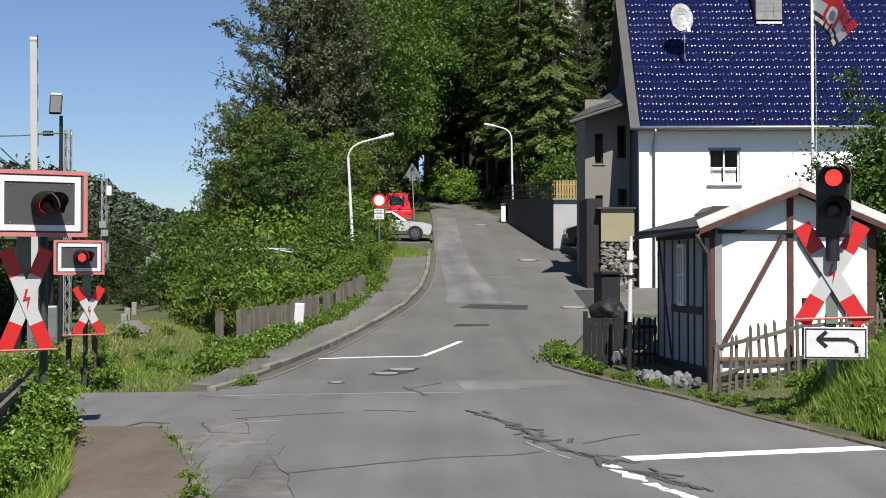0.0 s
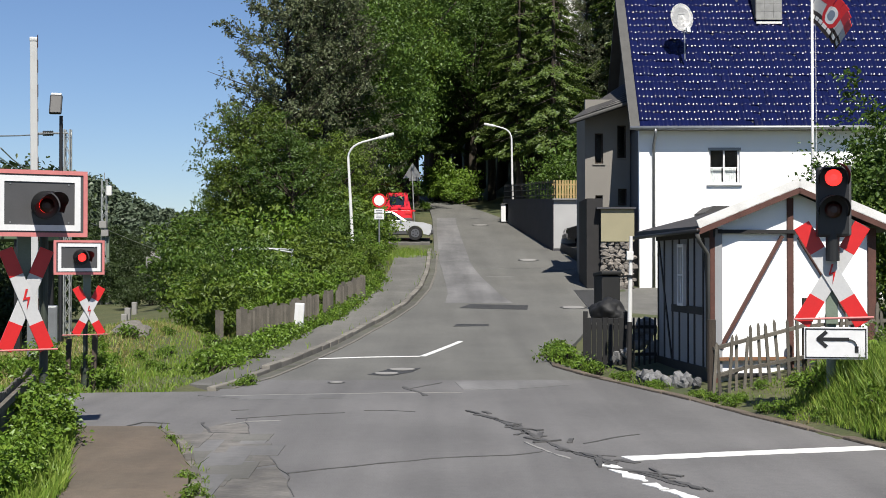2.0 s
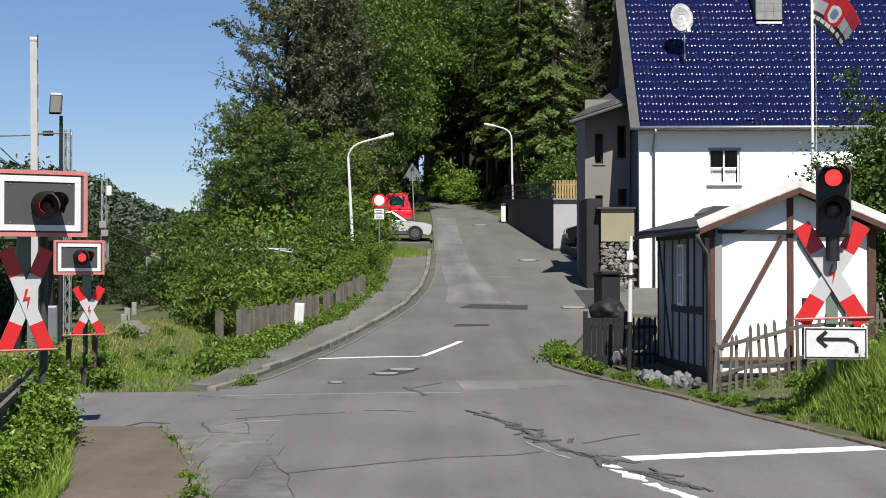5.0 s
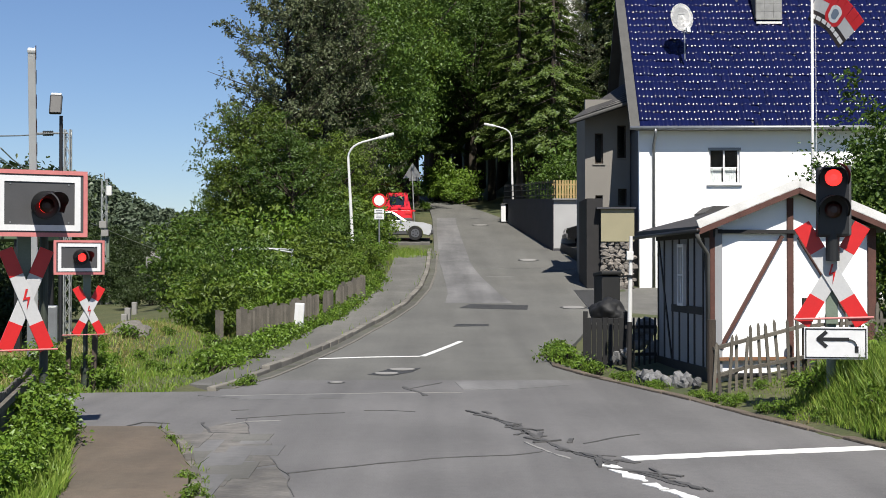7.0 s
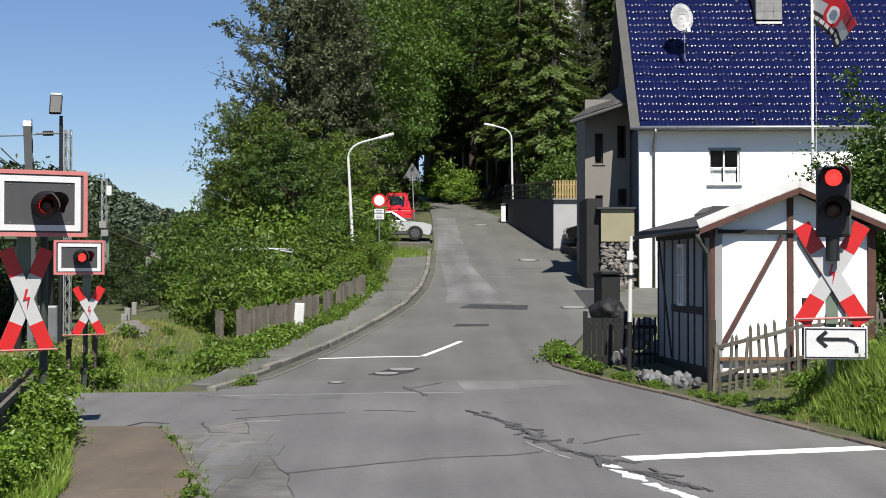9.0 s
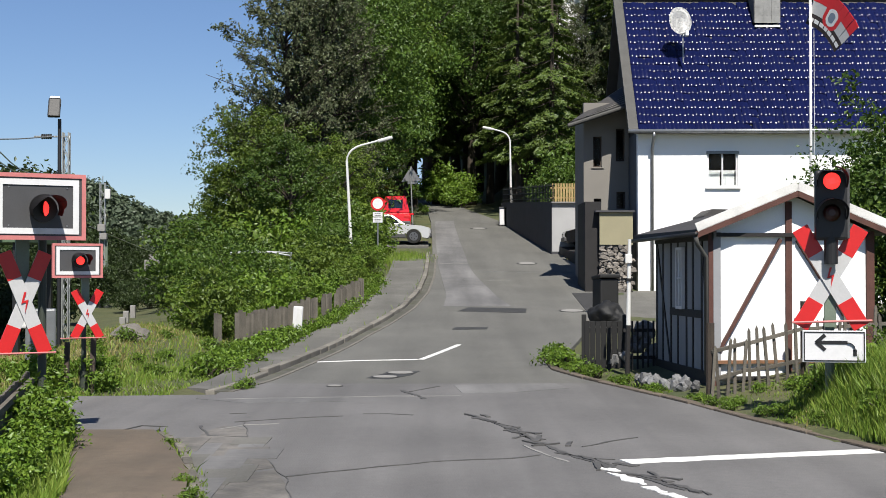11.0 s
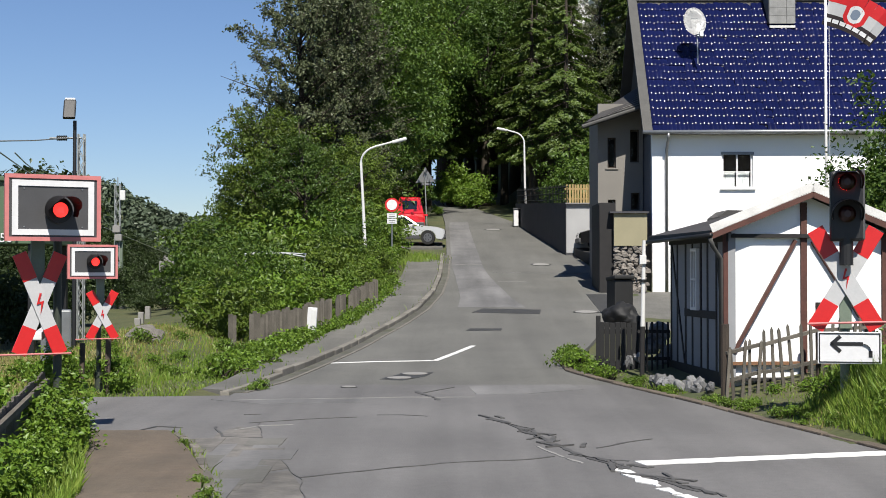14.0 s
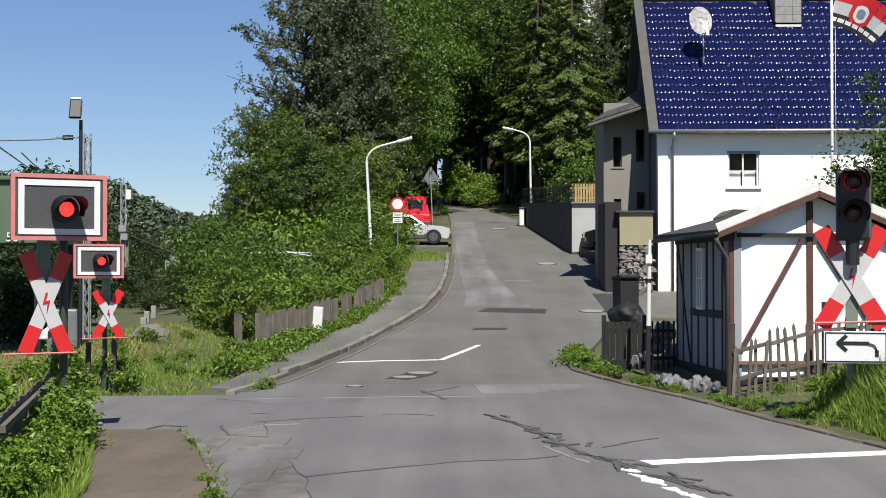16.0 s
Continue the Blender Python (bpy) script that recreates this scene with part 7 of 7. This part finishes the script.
def build_cars():
    car(-0.52 - 2.2, 66.0, 0, CAR_SILVER, "silver hatchback parked across the pavement by the hedge", 4.4, 1.68, 1.42, r=0.335)
    car(-2.45, 73.0, 91, CAR_RED, "bright red small van parked behind the silver car", 3.9, 1.6, 1.85, estate=True, pillars=0.85)
    car(5.400 + 2.1, 60.0, 180, CAR_BLACK, "black car parked beside the white wall", 4.2, 1.7, 1.4, raised=0.36)
    # right driveway is added under the black car; its dark colour paints a shadow
    strip("driveway", [(5.75, 58.3), (5.3, 60.9)], [(9.8, 58.3), (9.8, 60.9)], ASPHALT_DARK, "raised driveway beside the white wall, coloured dark for shadow", "driveway", zoff=0.355, across=2, skirt=1.5)
    strip("driveway", [(-5.4, 64.6), (-5.4, 67.4)], [(-0.62, 64.6), (-0.66, 67.4)], ASPHALT_OLD, "old asphalt driveway under the parked car", "driveway", zoff=0.0, across=2, skirt=1.2)


# ---------- plants ----------
def grass_patch(name, spots, h, mat, label, seed, lean=0.35):
    """Blades of grass at many spots (x, y, height factor): one mesh."""
    rng = np.random.default_rng(seed)
    v, f = [], []
    for x, y, k in spots:
        z = land(x, y) - 0.03
        a = rng.uniform(0, 6.283)
        hh = h * k * rng.uniform(0.5, 1.25)
        w = 0.005 + 0.008 * rng.uniform()
        dx, dy = math.cos(a), math.sin(a)
        b = rng.uniform(0, 6.283)
        ln = hh * lean * rng.uniform(0.2, 1.6)
        lx, ly = math.cos(b) * ln, math.sin(b) * ln
        n = len(v)
        v += [(x - dx * w, y - dy * w, z), (x + dx * w, y + dy * w, z), (x + dx * w * 0.8 + lx * 0.35, y + dy * w * 0.8 + ly * 0.35, z + hh * 0.6), (x - dx * w * 0.8 + lx * 0.35, y - dy * w * 0.8 + ly * 0.35, z + hh * 0.6), (x + lx, y + ly, z + hh)]
        f += [(n, n + 1, n + 2, n + 3), (n + 3, n + 2, n + 4)]
    me = bpy.data.meshes.new(name)
    me.from_pydata(v, [], f)
    me.materials.append(mat)
    return tagged(new(name, me), label, "grass", kind="stuff")


def build_plants():
    rng = np.random.default_rng(30)
    kinds = [bush(41, (2.4, 2.4, 2.2), LEAF_MID2, leaf=0.072, clumps=90, per=40, clump_r=0.36), bush(42, (2.0, 2.2, 1.8), LEAF_LIGHT, leaf=0.068, clumps=80, per=40, clump_r=0.34), bush(43, (3.0, 2.8, 2.8), LEAF_MID, leaf=0.065, clumps=120, per=40, clump_r=0.4), bush(44, (1.6, 1.8, 1.2), LEAF_LIGHT, leaf=0.05, clumps=60, per=34, clump_r=0.3)]
    used = set()

    def put(k, x, y, s, z=None, label=None):
        x = max(x, ((372 if y < 48 else 335) - 784) / 2400 * y) if y < 62 else x
        t = rng.uniform(0, 6.3)
        ob = place(kinds[k], x, y, s, t, z) if k not in used else another(kinds[k], x, y, s, t, z)
        used.add(k)
        if label:
            ob["label"] = label
        return ob

    # hedge on the slope beside the pavement
    for d in np.arange(33, 57, 1.5):
        e = edge_left(d) - (2.6 if d < 42 else 2.25)
        put(int(rng.integers(0, 2)), e - (0.4 if d > 41 else 0.95) + rng.normal(0, 0.15), d, rng.uniform(0.55, 0.72) * (0.7 if d < 40 else 1))
        for k in range(2 if d > 39 else 1):
            put(int(rng.integers(0, 3)), e - 2.2 - k * 2.3 + rng.normal(0, 0.5), d + rng.uniform(-0.6, 0.6), rng.uniform(0.65, 0.95))
    for px, py, d, s in ((350, 570, 37, 0.7), (350, 470, 50, 1.2), (400, 470, 46, 1.0), (330, 450, 60, 1.3), (420, 430, 55, 1.5), (370, 420, 60, 1.7),
                         (480, 420, 58, 1.5), (540, 410, 60, 1.6), (590, 400, 62, 1.5), (640, 400, 63, 1.4), (640, 430, 57, 0.8), (655, 400, 59.5, 1.05), (655, 400, 56.5, 0.6), (635, 400, 61, 1.2), (600, 400, 58, 1.1),):
        put(int(rng.integers(0, 3)), (px - 784) / 2400 * d, d, s)
    # bright shrubs beyond the road's bend, and greenery along the right
    for px, d, s in ((806, 97, 1.6), (816, 95, 1.2), (794, 98.5, 1.7), (772, 101, 1.4), (1000, 76, 1.2), (1025, 73, 1.4), (1045, 70, 1.5), (985, 82, 1.4), (1040, 76, 1.9), (690, 80, 1.1), (665, 76, 1.4), (752, 88, 0.35)):
        put(1 if px < 860 else 2, (px - 784) / 2400 * d, d, s)
    # tall shrubs to the right, before the white house
    tall = bush(64, (3.2, 3.0, 5.6), LEAF_DEEP, leaf=0.068, clumps=460, per=48, label="tall dark shrub beside the white house", clump_r=0.45, group="garden shrubs")
    for k, (px, d, s) in enumerate(((1535, 37, 1.0), (1590, 38.5, 1.12), (1650, 36, 1.2))):
        x = (px - 784) / 2400 * d
        place(tall, x, d, s, 0.5) if k == 0 else another(tall, x, d, s, 0.5 + k)
    # airy climbing sprays over the shed roof
    spray = bush(63, (1.5, 1.3, 3.0), LEAF_MID2, leaf=0.036, clumps=60, per=34, label="airy leafy shrub rising behind the shed", clump_r=0.4, group="shed shrubs")
    place(spray, 7.380, 27.0, 0.98, 0.4)
    another(spray, 6.836, 27.3, 0.9, 2.0)
    another(spray, 8.204, 27.5, 1.05, 4.0)
    for k, (px, py, d, s) in enumerate(((1560, 560, 19.2, 0.45), (1575, 520, 19.6, 0.6))):
        x = (px - 784) / 2400 * d
        put(3, x, d, s, label="leafy spray of a climbing shrub")
    # nettles on the left
    nettle = bush(61, (0.9, 0.9, 0.85), LEAF_LIGHT, leaf=0.04, clumps=44, per=44, label="bright green nettles beside the footpath", name="nettles", clump_r=0.24, group="nettles")
    first = True
    for x, y, s in ((-3.72, 11.2, 0.7), (-3.74, 12.0, 0.6), (-3.95, 12.8, 0.6), (-4.1, 13.5, 0.65), (-4.28, 14.2, 0.7), (-4.48, 14.9, 0.8), (-4.62, 15.5, 0.9), (-3.7, 10.5, 0.8), (-3.62, 9.9, 0.7), (-4.75, 12.4, 0.8), (-4.9, 13.4, 0.8), (-4.6, 10.9, 0.8), (-5.2, 14.6, 1.0), (-5.4, 15.6, 1.0), (-4.15, 14.5, 0.8), (-6.35, 21.7, 0.9), (-5.5, 21.9, 0.7), (-6.6, 22.3, 0.9)):
        ob = place(nettle, x, y, s, rng.uniform(0, 6)) if first else another(nettle, x, y, s, rng.uniform(0, 6))
        first = False
    # weeds along fences and kerbs
    weeds = bush(62, (0.7, 0.6, 0.4), LEAF_LIGHT, leaf=0.033, clumps=26, per=24, label="low weeds along the kerb", name="weeds", clump_r=0.16, group="weeds")
    place(weeds, 2.278, 27.4, 1.0, 0.3)
    for x, y, s in ((2.449, 26.9, 1.0), (2.656, 25.6, 0.8), (2.829, 24.8, 0.6), (2.296, 28.6, 0.9), (2.489, 29.6, 0.8), (3.055, 23.4, 0.4), (3.474, 21.8, 0.4), (-3.239, 22.7, 0.5), (-3.351, 22.4, 0.4), (-2.140, 11.5, 0.42), (-2.320, 12.4, 0.35), (-3.065, 15.2, 0.3),
                    (3.85, 20.3, 0.35), (4.3, 19.5, 0.35), (4.75, 20.3, 0.45), (5.2, 20.0, 0.6), (5.6, 18.2, 1.2), (5.9, 18.6, 1.5), (5.45, 17.2, 1.2), (6.2, 19.4, 1.4), (5.2, 16.0, 1.0), (5.35, 15.0, 0.9), (4.95, 17.5, 0.9)):
        another(weeds, x, y, s, rng.uniform(0, 6))
    for k in range(30):
        d = rng.uniform(16.2, 28)
        x = float(np.interp(d, [14.86, 16.4, 18.25, 20.1, 22.2, 24.4, 26.3, 28], [4.9, 4.55, 4.13, 3.78, 3.26, 2.66, 2.27, 2.3])) + rng.uniform(0.0, 0.28)
        another(weeds, x, d, rng.uniform(0.18, 0.42), rng.uniform(0, 6))
    for k in range(34):
        d = rng.uniform(21.8, 31)
        x = edge_left(max(d, 22)) - rng.uniform(1.5, 5.0)
        another(weeds, x, d, rng.uniform(0.35, 0.85), rng.uniform(0, 6))
    for d in np.arange(24.5, 50, 0.5):
        another(weeds, edge_left(d) - 1.02 - 0.42 * smoothstep(24, 31, d) - 0.4 * smoothstep(36, 46, d) + rng.normal(0, 0.1), d + 0.3, rng.uniform(0.7, 1.35), rng.uniform(0, 6))
        if d > 28:
            another(weeds, edge_left(d) - 1.75 - 0.4 * smoothstep(36, 46, d) + rng.normal(0, 0.15), d + 0.2, rng.uniform(0.55, 1.0), rng.uniform(0, 6))
    # grass: right bank, left bank, verges
    spots = []
    while len(spots) < 34000:
        y = rng.uniform(11, 21)
        x0 = 5.32 - 0.24 * (y - 13.5)
        x = x0 + abs(rng.normal(0, 1.2))
        if y > 18.2 and x < x0 + 0.9 and rng.uniform() < 0.6:
            continue
        lush = smoothstep(1380, 1500, 784 + 2400 * x / y)
        if rng.uniform() > 0.22 + lush:
            continue
        spots.append((x, y, min(1.0, 0.3 + (x - x0) * 1.3) * (0.2 + 0.75 * lush) * (0.98 if y < 18.2 else 0.7)))
    grass_patch("bank_grass", spots, 0.52, GRASS, "tall bright green grass on the bank", 71)
    spots = [(x, y, k * 0.7) for x, y, k in spots[::4] if y > 16.5]
    grass_patch("dry_grass", [(x + rng.normal(0, 0.1), y, k) for x, y, k in spots], 0.4, GRASS_DRY, "dry straw-coloured grass by the fence", 72, 0.6)
    spots = []
    while len(spots) < 15000:
        y = rng.uniform(21.4, 42)
        x = edge_left(max(y, 22)) - 2.0 - abs(rng.normal(0, 2.8))
        spots.append((x, y, rng.uniform(0.5, 1.2)))
    grass_patch("bank_grass", spots, 0.15, GRASS, "green grass on the left bank", 73)
    spots = [(x - rng.uniform(0, 3), y, k) for x, y, k in spots if y < 36]
    grass_patch("dry_grass", spots, 0.13, GRASS_DRY, "dry yellow grass on the left bank", 74)
    spots = []
    while len(spots) < 6000:
        y = rng.uniform(9.5, 16.1)
        x = float(np.interp(y, [9, 11.65, 13, 14.5, 16.3], [-2.95, -3.28, -3.62, -4.0, -4.45])) + 0.04 - abs(rng.normal(0, 0.35))
        spots.append((x, y, 1))
    grass_patch("verge_grass", spots, 0.22, GRASS, "long green grass beside the footpath", 75)
    spots = []
    for d in np.arange(22.5, 60, 0.05):
        e = edge_left(d)
        spots.append((e - 0.3 + rng.normal(0, 0.04), d, 0.25 + 0.6 * (rng.uniform() < 0.12)))
        spots.append((e - 1.8 + rng.normal(0, 0.15), d, rng.uniform(0.3, 1)))
    grass_patch("verge_grass", spots, 0.3, GRASS, "tufts of grass along the kerb", 76)
    spots = []
    for k in range(1500):
        y = rng.uniform(12, 27)
        if noise.noise(Vector((y * 1.3, 0, 2))) > 0.05:
            spots.append((float(np.interp(y, [12, 14.86, 16.4, 18.25, 20.1, 22.2, 24.6, 26.7], [5.5, 4.9, 4.55, 4.13, 3.78, 3.26, 2.68, 2.3])) + 0.1 + abs(rng.normal(0, 0.12)), y, rng.uniform(0.3, 1)))
    grass_patch("verge_grass", spots, 0.15, GRASS, "grass tufts hanging over the kerb", 78, 0.7)
    spots = []
    for k in range(22000):
        y = rng.uniform(21.7, 34)
        spots.append((edge_left(max(22, y)) - 2.2 - rng.uniform(0.3, 5.5) - (y - 22) * 0.12, y, rng.uniform(0.4, 1.0)))
    grass_patch("dry_grass", spots, 0.13, GRASS_DRY, "straw-coloured grass on the sunny bank", 79, 0.8)
    spots = [(rng.uniform(-7.5, -3.3), rng.uniform(21.4, 26.5), rng.uniform(0.3, 1.0)) for _ in range(9000)]
    spots = [(x, y, k) for x, y, k in spots if x < edge_left(max(y, 22)) - 0.8 - smoothstep(22, 31, y - 0.3)]
    grass_patch("verge_grass", spots, 0.12, GRASS, "short grass at the side road's edge", 84, 0.6)
    spots = [(float(np.interp(y, [9, 11.65, 13, 14.5, 15.6, 16.3], [-2.18, -2.14, -2.36, -2.78, -3.12, -3.4])) + rng.normal(0, 0.05), y, rng.uniform(0.2, 1)) for y in np.arange(9, 16.2, 0.008) if noise.noise(Vector((y * 1.7, 3, 3))) > 0.02]
    grass_patch("verge_grass", spots, 0.16, GRASS, "grass growing in the broken kerb", 85, 0.6)
    spots = [(-1.725 + rng.normal(0, 0.5), rng.uniform(57.5, 60.5), 1) for _ in range(1800)]
    grass_patch("verge_grass", spots, 0.3, GRASS, "bright green grass below the parked car", 77)


def build_distance():
    """Wooded hills down the valley."""
    rng = np.random.default_rng(50)
    for i, (x0, x1, d, base, amp, label) in enumerate(((-420, 60, 560, 24, 14, "wooded hill across the valley"), (-160, -28, 230, 6, 10, "nearer wooded slope beside the line"))):
        bm = bmesh.new()
        n, m = 60, 12
        rows = []
        for j in range(m):
            row = []
            v = j / (m - 1)
            for k in range(n):
                x = x0 + (x1 - x0) * k / (n - 1)
                top = HILL_TOP(i, x)
                row.append(bm.verts.new((x, d + v * d * 0.35, -4 + (top + 4) * math.sin(v * math.pi / 2) + 1.2 * noise.noise(Vector((x * 0.05, v * 3, i))))))
            rows.append(row)
        for a, b in zip(rows, rows[1:]):
            for k in range(n - 1):
                bm.faces.new((a[k], a[k + 1], b[k + 1], b[k]))
        tagged(mesh_object("hill", bm, SOIL, smooth=True), label, "hill", kind="structure")
        pts, nor = [], []
        trees = 2400 if i == 0 else 900
        for _ in range(trees):
            v, u = rng.uniform(0, 1.0) ** 0.8, rng.uniform(0, 1)
            x = x0 + (x1 - x0) * u
            z = -4 + (HILL_TOP(i, x) + 4) * math.sin(v * math.pi / 2)
            y = d + v * d * 0.35
            hgt = rng.uniform(4, 8) if i == 0 else rng.uniform(3, 6)
            per = 60 if i == 0 else 130
            q = rng.normal(0, 1, (per, 3))
            q /= np.linalg.norm(q, axis=1)[:, None]
            pts.append(np.array([x, y, z + hgt * 0.4]) + q * np.array([hgt * 0.36, hgt * 0.36, hgt * 0.6]) * rng.uniform(0.7, 1.0, (per, 1)))
            nor.append(q + np.array([0, 0, 0.4]))
        me = leaf_mesh("far_wood", np.concatenate(pts), np.concatenate(nor), 0.8 if i == 0 else 0.45, LEAF_FAR, 0.5, rng, 0.8)
        tagged(new("far_wood", me), "distant green wood covering the hill", "wood", kind="stuff")
    # bushes beyond the line, leaf colour darkened to paint the shade there
    kinds = [bush(81, (5, 5, 6), LEAF_SHADE, leaf=0.15, clumps=170, per=38, label="dark bushy tree beyond the line, shade put into its leaves", clump_r=1.0, group="line trees")]
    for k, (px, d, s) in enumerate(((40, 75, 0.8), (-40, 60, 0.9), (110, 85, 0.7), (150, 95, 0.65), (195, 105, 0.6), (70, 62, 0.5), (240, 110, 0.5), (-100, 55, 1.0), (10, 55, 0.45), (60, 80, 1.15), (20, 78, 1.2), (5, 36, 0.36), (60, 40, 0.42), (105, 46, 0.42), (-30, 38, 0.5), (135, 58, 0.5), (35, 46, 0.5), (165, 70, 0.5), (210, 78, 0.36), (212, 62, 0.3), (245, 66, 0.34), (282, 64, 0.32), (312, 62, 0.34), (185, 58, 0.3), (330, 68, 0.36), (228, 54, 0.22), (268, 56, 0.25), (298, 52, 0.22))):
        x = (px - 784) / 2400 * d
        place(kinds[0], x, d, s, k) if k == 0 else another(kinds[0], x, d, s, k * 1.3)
    # roof of a far house down the valley
    x, d = -24.950, 120.0
    h = thing("house", Matrix.Translation((x, d, land(x, d))), "far house with a dull brown roof behind bushes", "house")
    zt = 2.300 - land(x, d)
    part("wall", box(bmesh.new(), (0, 2.5, zt / 2 - 0.4), (5.0, 5, zt)), GREY_WALL, h)
    bm = bmesh.new()
    prism(bm, [(-0.4, 0), (5.4, 0), (2.5, 1.6)], 5.6, Matrix.Translation((2.8, 0, zt - 0.6)) @ Matrix.Rotation(radians(90), 4, 'Z'))
    bmesh.ops.recalc_face_normals(bm, faces=bm.faces)
    part("roof", bm, GREY_TILE, h)


def HILL_TOP(i, x):
    if i == 0:
        px = 784 + x / 700 * 2400
        return 2 + (470 - float(np.interp(px, [-600, 0, 100, 180, 240, 300, 350, 450, 900], [300, 315, 322, 345, 362, 375, 378, 385, 400]))) / 2400 * 700 - 5.0
    px = 784 + x / 300 * 2400
    return 2 + (470 - float(np.interp(px, [-700, 0, 60, 130, 190, 230, 280, 330, 560], [300, 300, 300, 308, 326, 350, 372, 395, 450]))) / 2400 * 300 - 4.0



BARRIER_TURN = 15.0
BARRIER_FALL = [(0.0, 14.0), (6.2, 14.0), (6.4, 17.5), (6.8, 23.8), (7.2, 27.2), (7.6, 32.8), (8.0, 38.0), (8.4, 43.5), (8.8, 48.5), (9.2, 54.5), (9.7, 66.0), (10.3, 77.0), (10.9, 86.0), (11.3, 89.0), (16.0, 89.0)]

build_road_marks()
forecourt()
dark_heap_filler()
for mx, my, mr, ml in ((-0.769, 25.632, 0.24, "round steel manhole cover in a dark patch"), (-1.032, 24.769, 0.22, "round steel manhole cover in a dark patch"), (3.977, 41.321, 0.34, "round steel manhole cover in the road"), (3.617, 57.484, 0.36, "round steel manhole cover in the road"), (-1.811, 23.000, 0.12, "small steel valve cover in the road"), (2.064, 75.065, 0.4, "dark manhole cover far up the road")):
    manhole(mx, my, mr, ml)
build_kerbs()
LENS_NEAR, POSE_NEAR = board_signal(-4.719, 15.6, 30, 1.0, 2.715, 1.040, 0.735, 0.130, 2.689, 1.60, -0.11, 0.46, 1.12,
                                  "crossing signal with dark board, flashing red lamp and cross", 0.075, 0.36)
LENS_FAR, POSE_FAR = board_signal(-5.662, 21.3, 30, 0.76, 2.124, 0.746, 0.515, -0.036, 2.124, 1.281, 0.009, 0.391, 0.701,
                                "smaller crossing signal with board, red lamp and cross", -0.053, 0.10)
LENS_RIGHT, POSE_RIGHT = right_signal()
BARRIER_ARM = build_barrier()
build_railway()
build_street()
POLE = build_blue_house()
FLAG = build_flag(*POLE)
build_grey_house()
build_shed()
build_outhouse()
build_right_fence()
build_left_fences()
build_cars()
build_walls()
build_plants()
build_distance()



# ---------- what moves ----------
def flashing(lens, home, spells):
    """A lens that turns its lit face forward for each spell (on, off) of seconds."""
    rows = []
    state = 180 if spells[0][0] > 0 else 0
    rows.append((0.0, state))
    for on, off in spells:
        for t, a, b in ((on, 180, 0), (off, 0, 180)):
            if 0.05 < t < 15.95:
                rows += [(t - 0.067, a), (t - 0.033, a + (b - a) / 3), (t, a + (b - a) * 2 / 3), (t + 0.033, b)]
    rows.append((16.0, rows[-1][1]))
    walk(lens, [(t, home @ pose(0, 0, 0, 0, 0, a)) for t, a in rows])


def motions():
    flashing(LENS_NEAR, POSE_NEAR, [(12.09 if k == 12 else 9.1 if k == 9 else 0.24 + 0.979 * k, 0.88 + 0.979 * k) for k in range(17)])
    flashing(LENS_FAR, POSE_FAR, [(-0.5, 0.5)] + [(0.75 + 0.997 * k, 1.45 + 0.997 * k) for k in range(15)] + [(15.71, 16.5)])
    flashing(LENS_RIGHT, POSE_RIGHT, [(-1.0, 11.45)])
    flag_rows(*FLAG)
    fall = BARRIER_FALL
    walk(BARRIER_ARM, [(t, pose(0, 0, 1.0, a, 0, 0)) for t, a in fall])


motions()
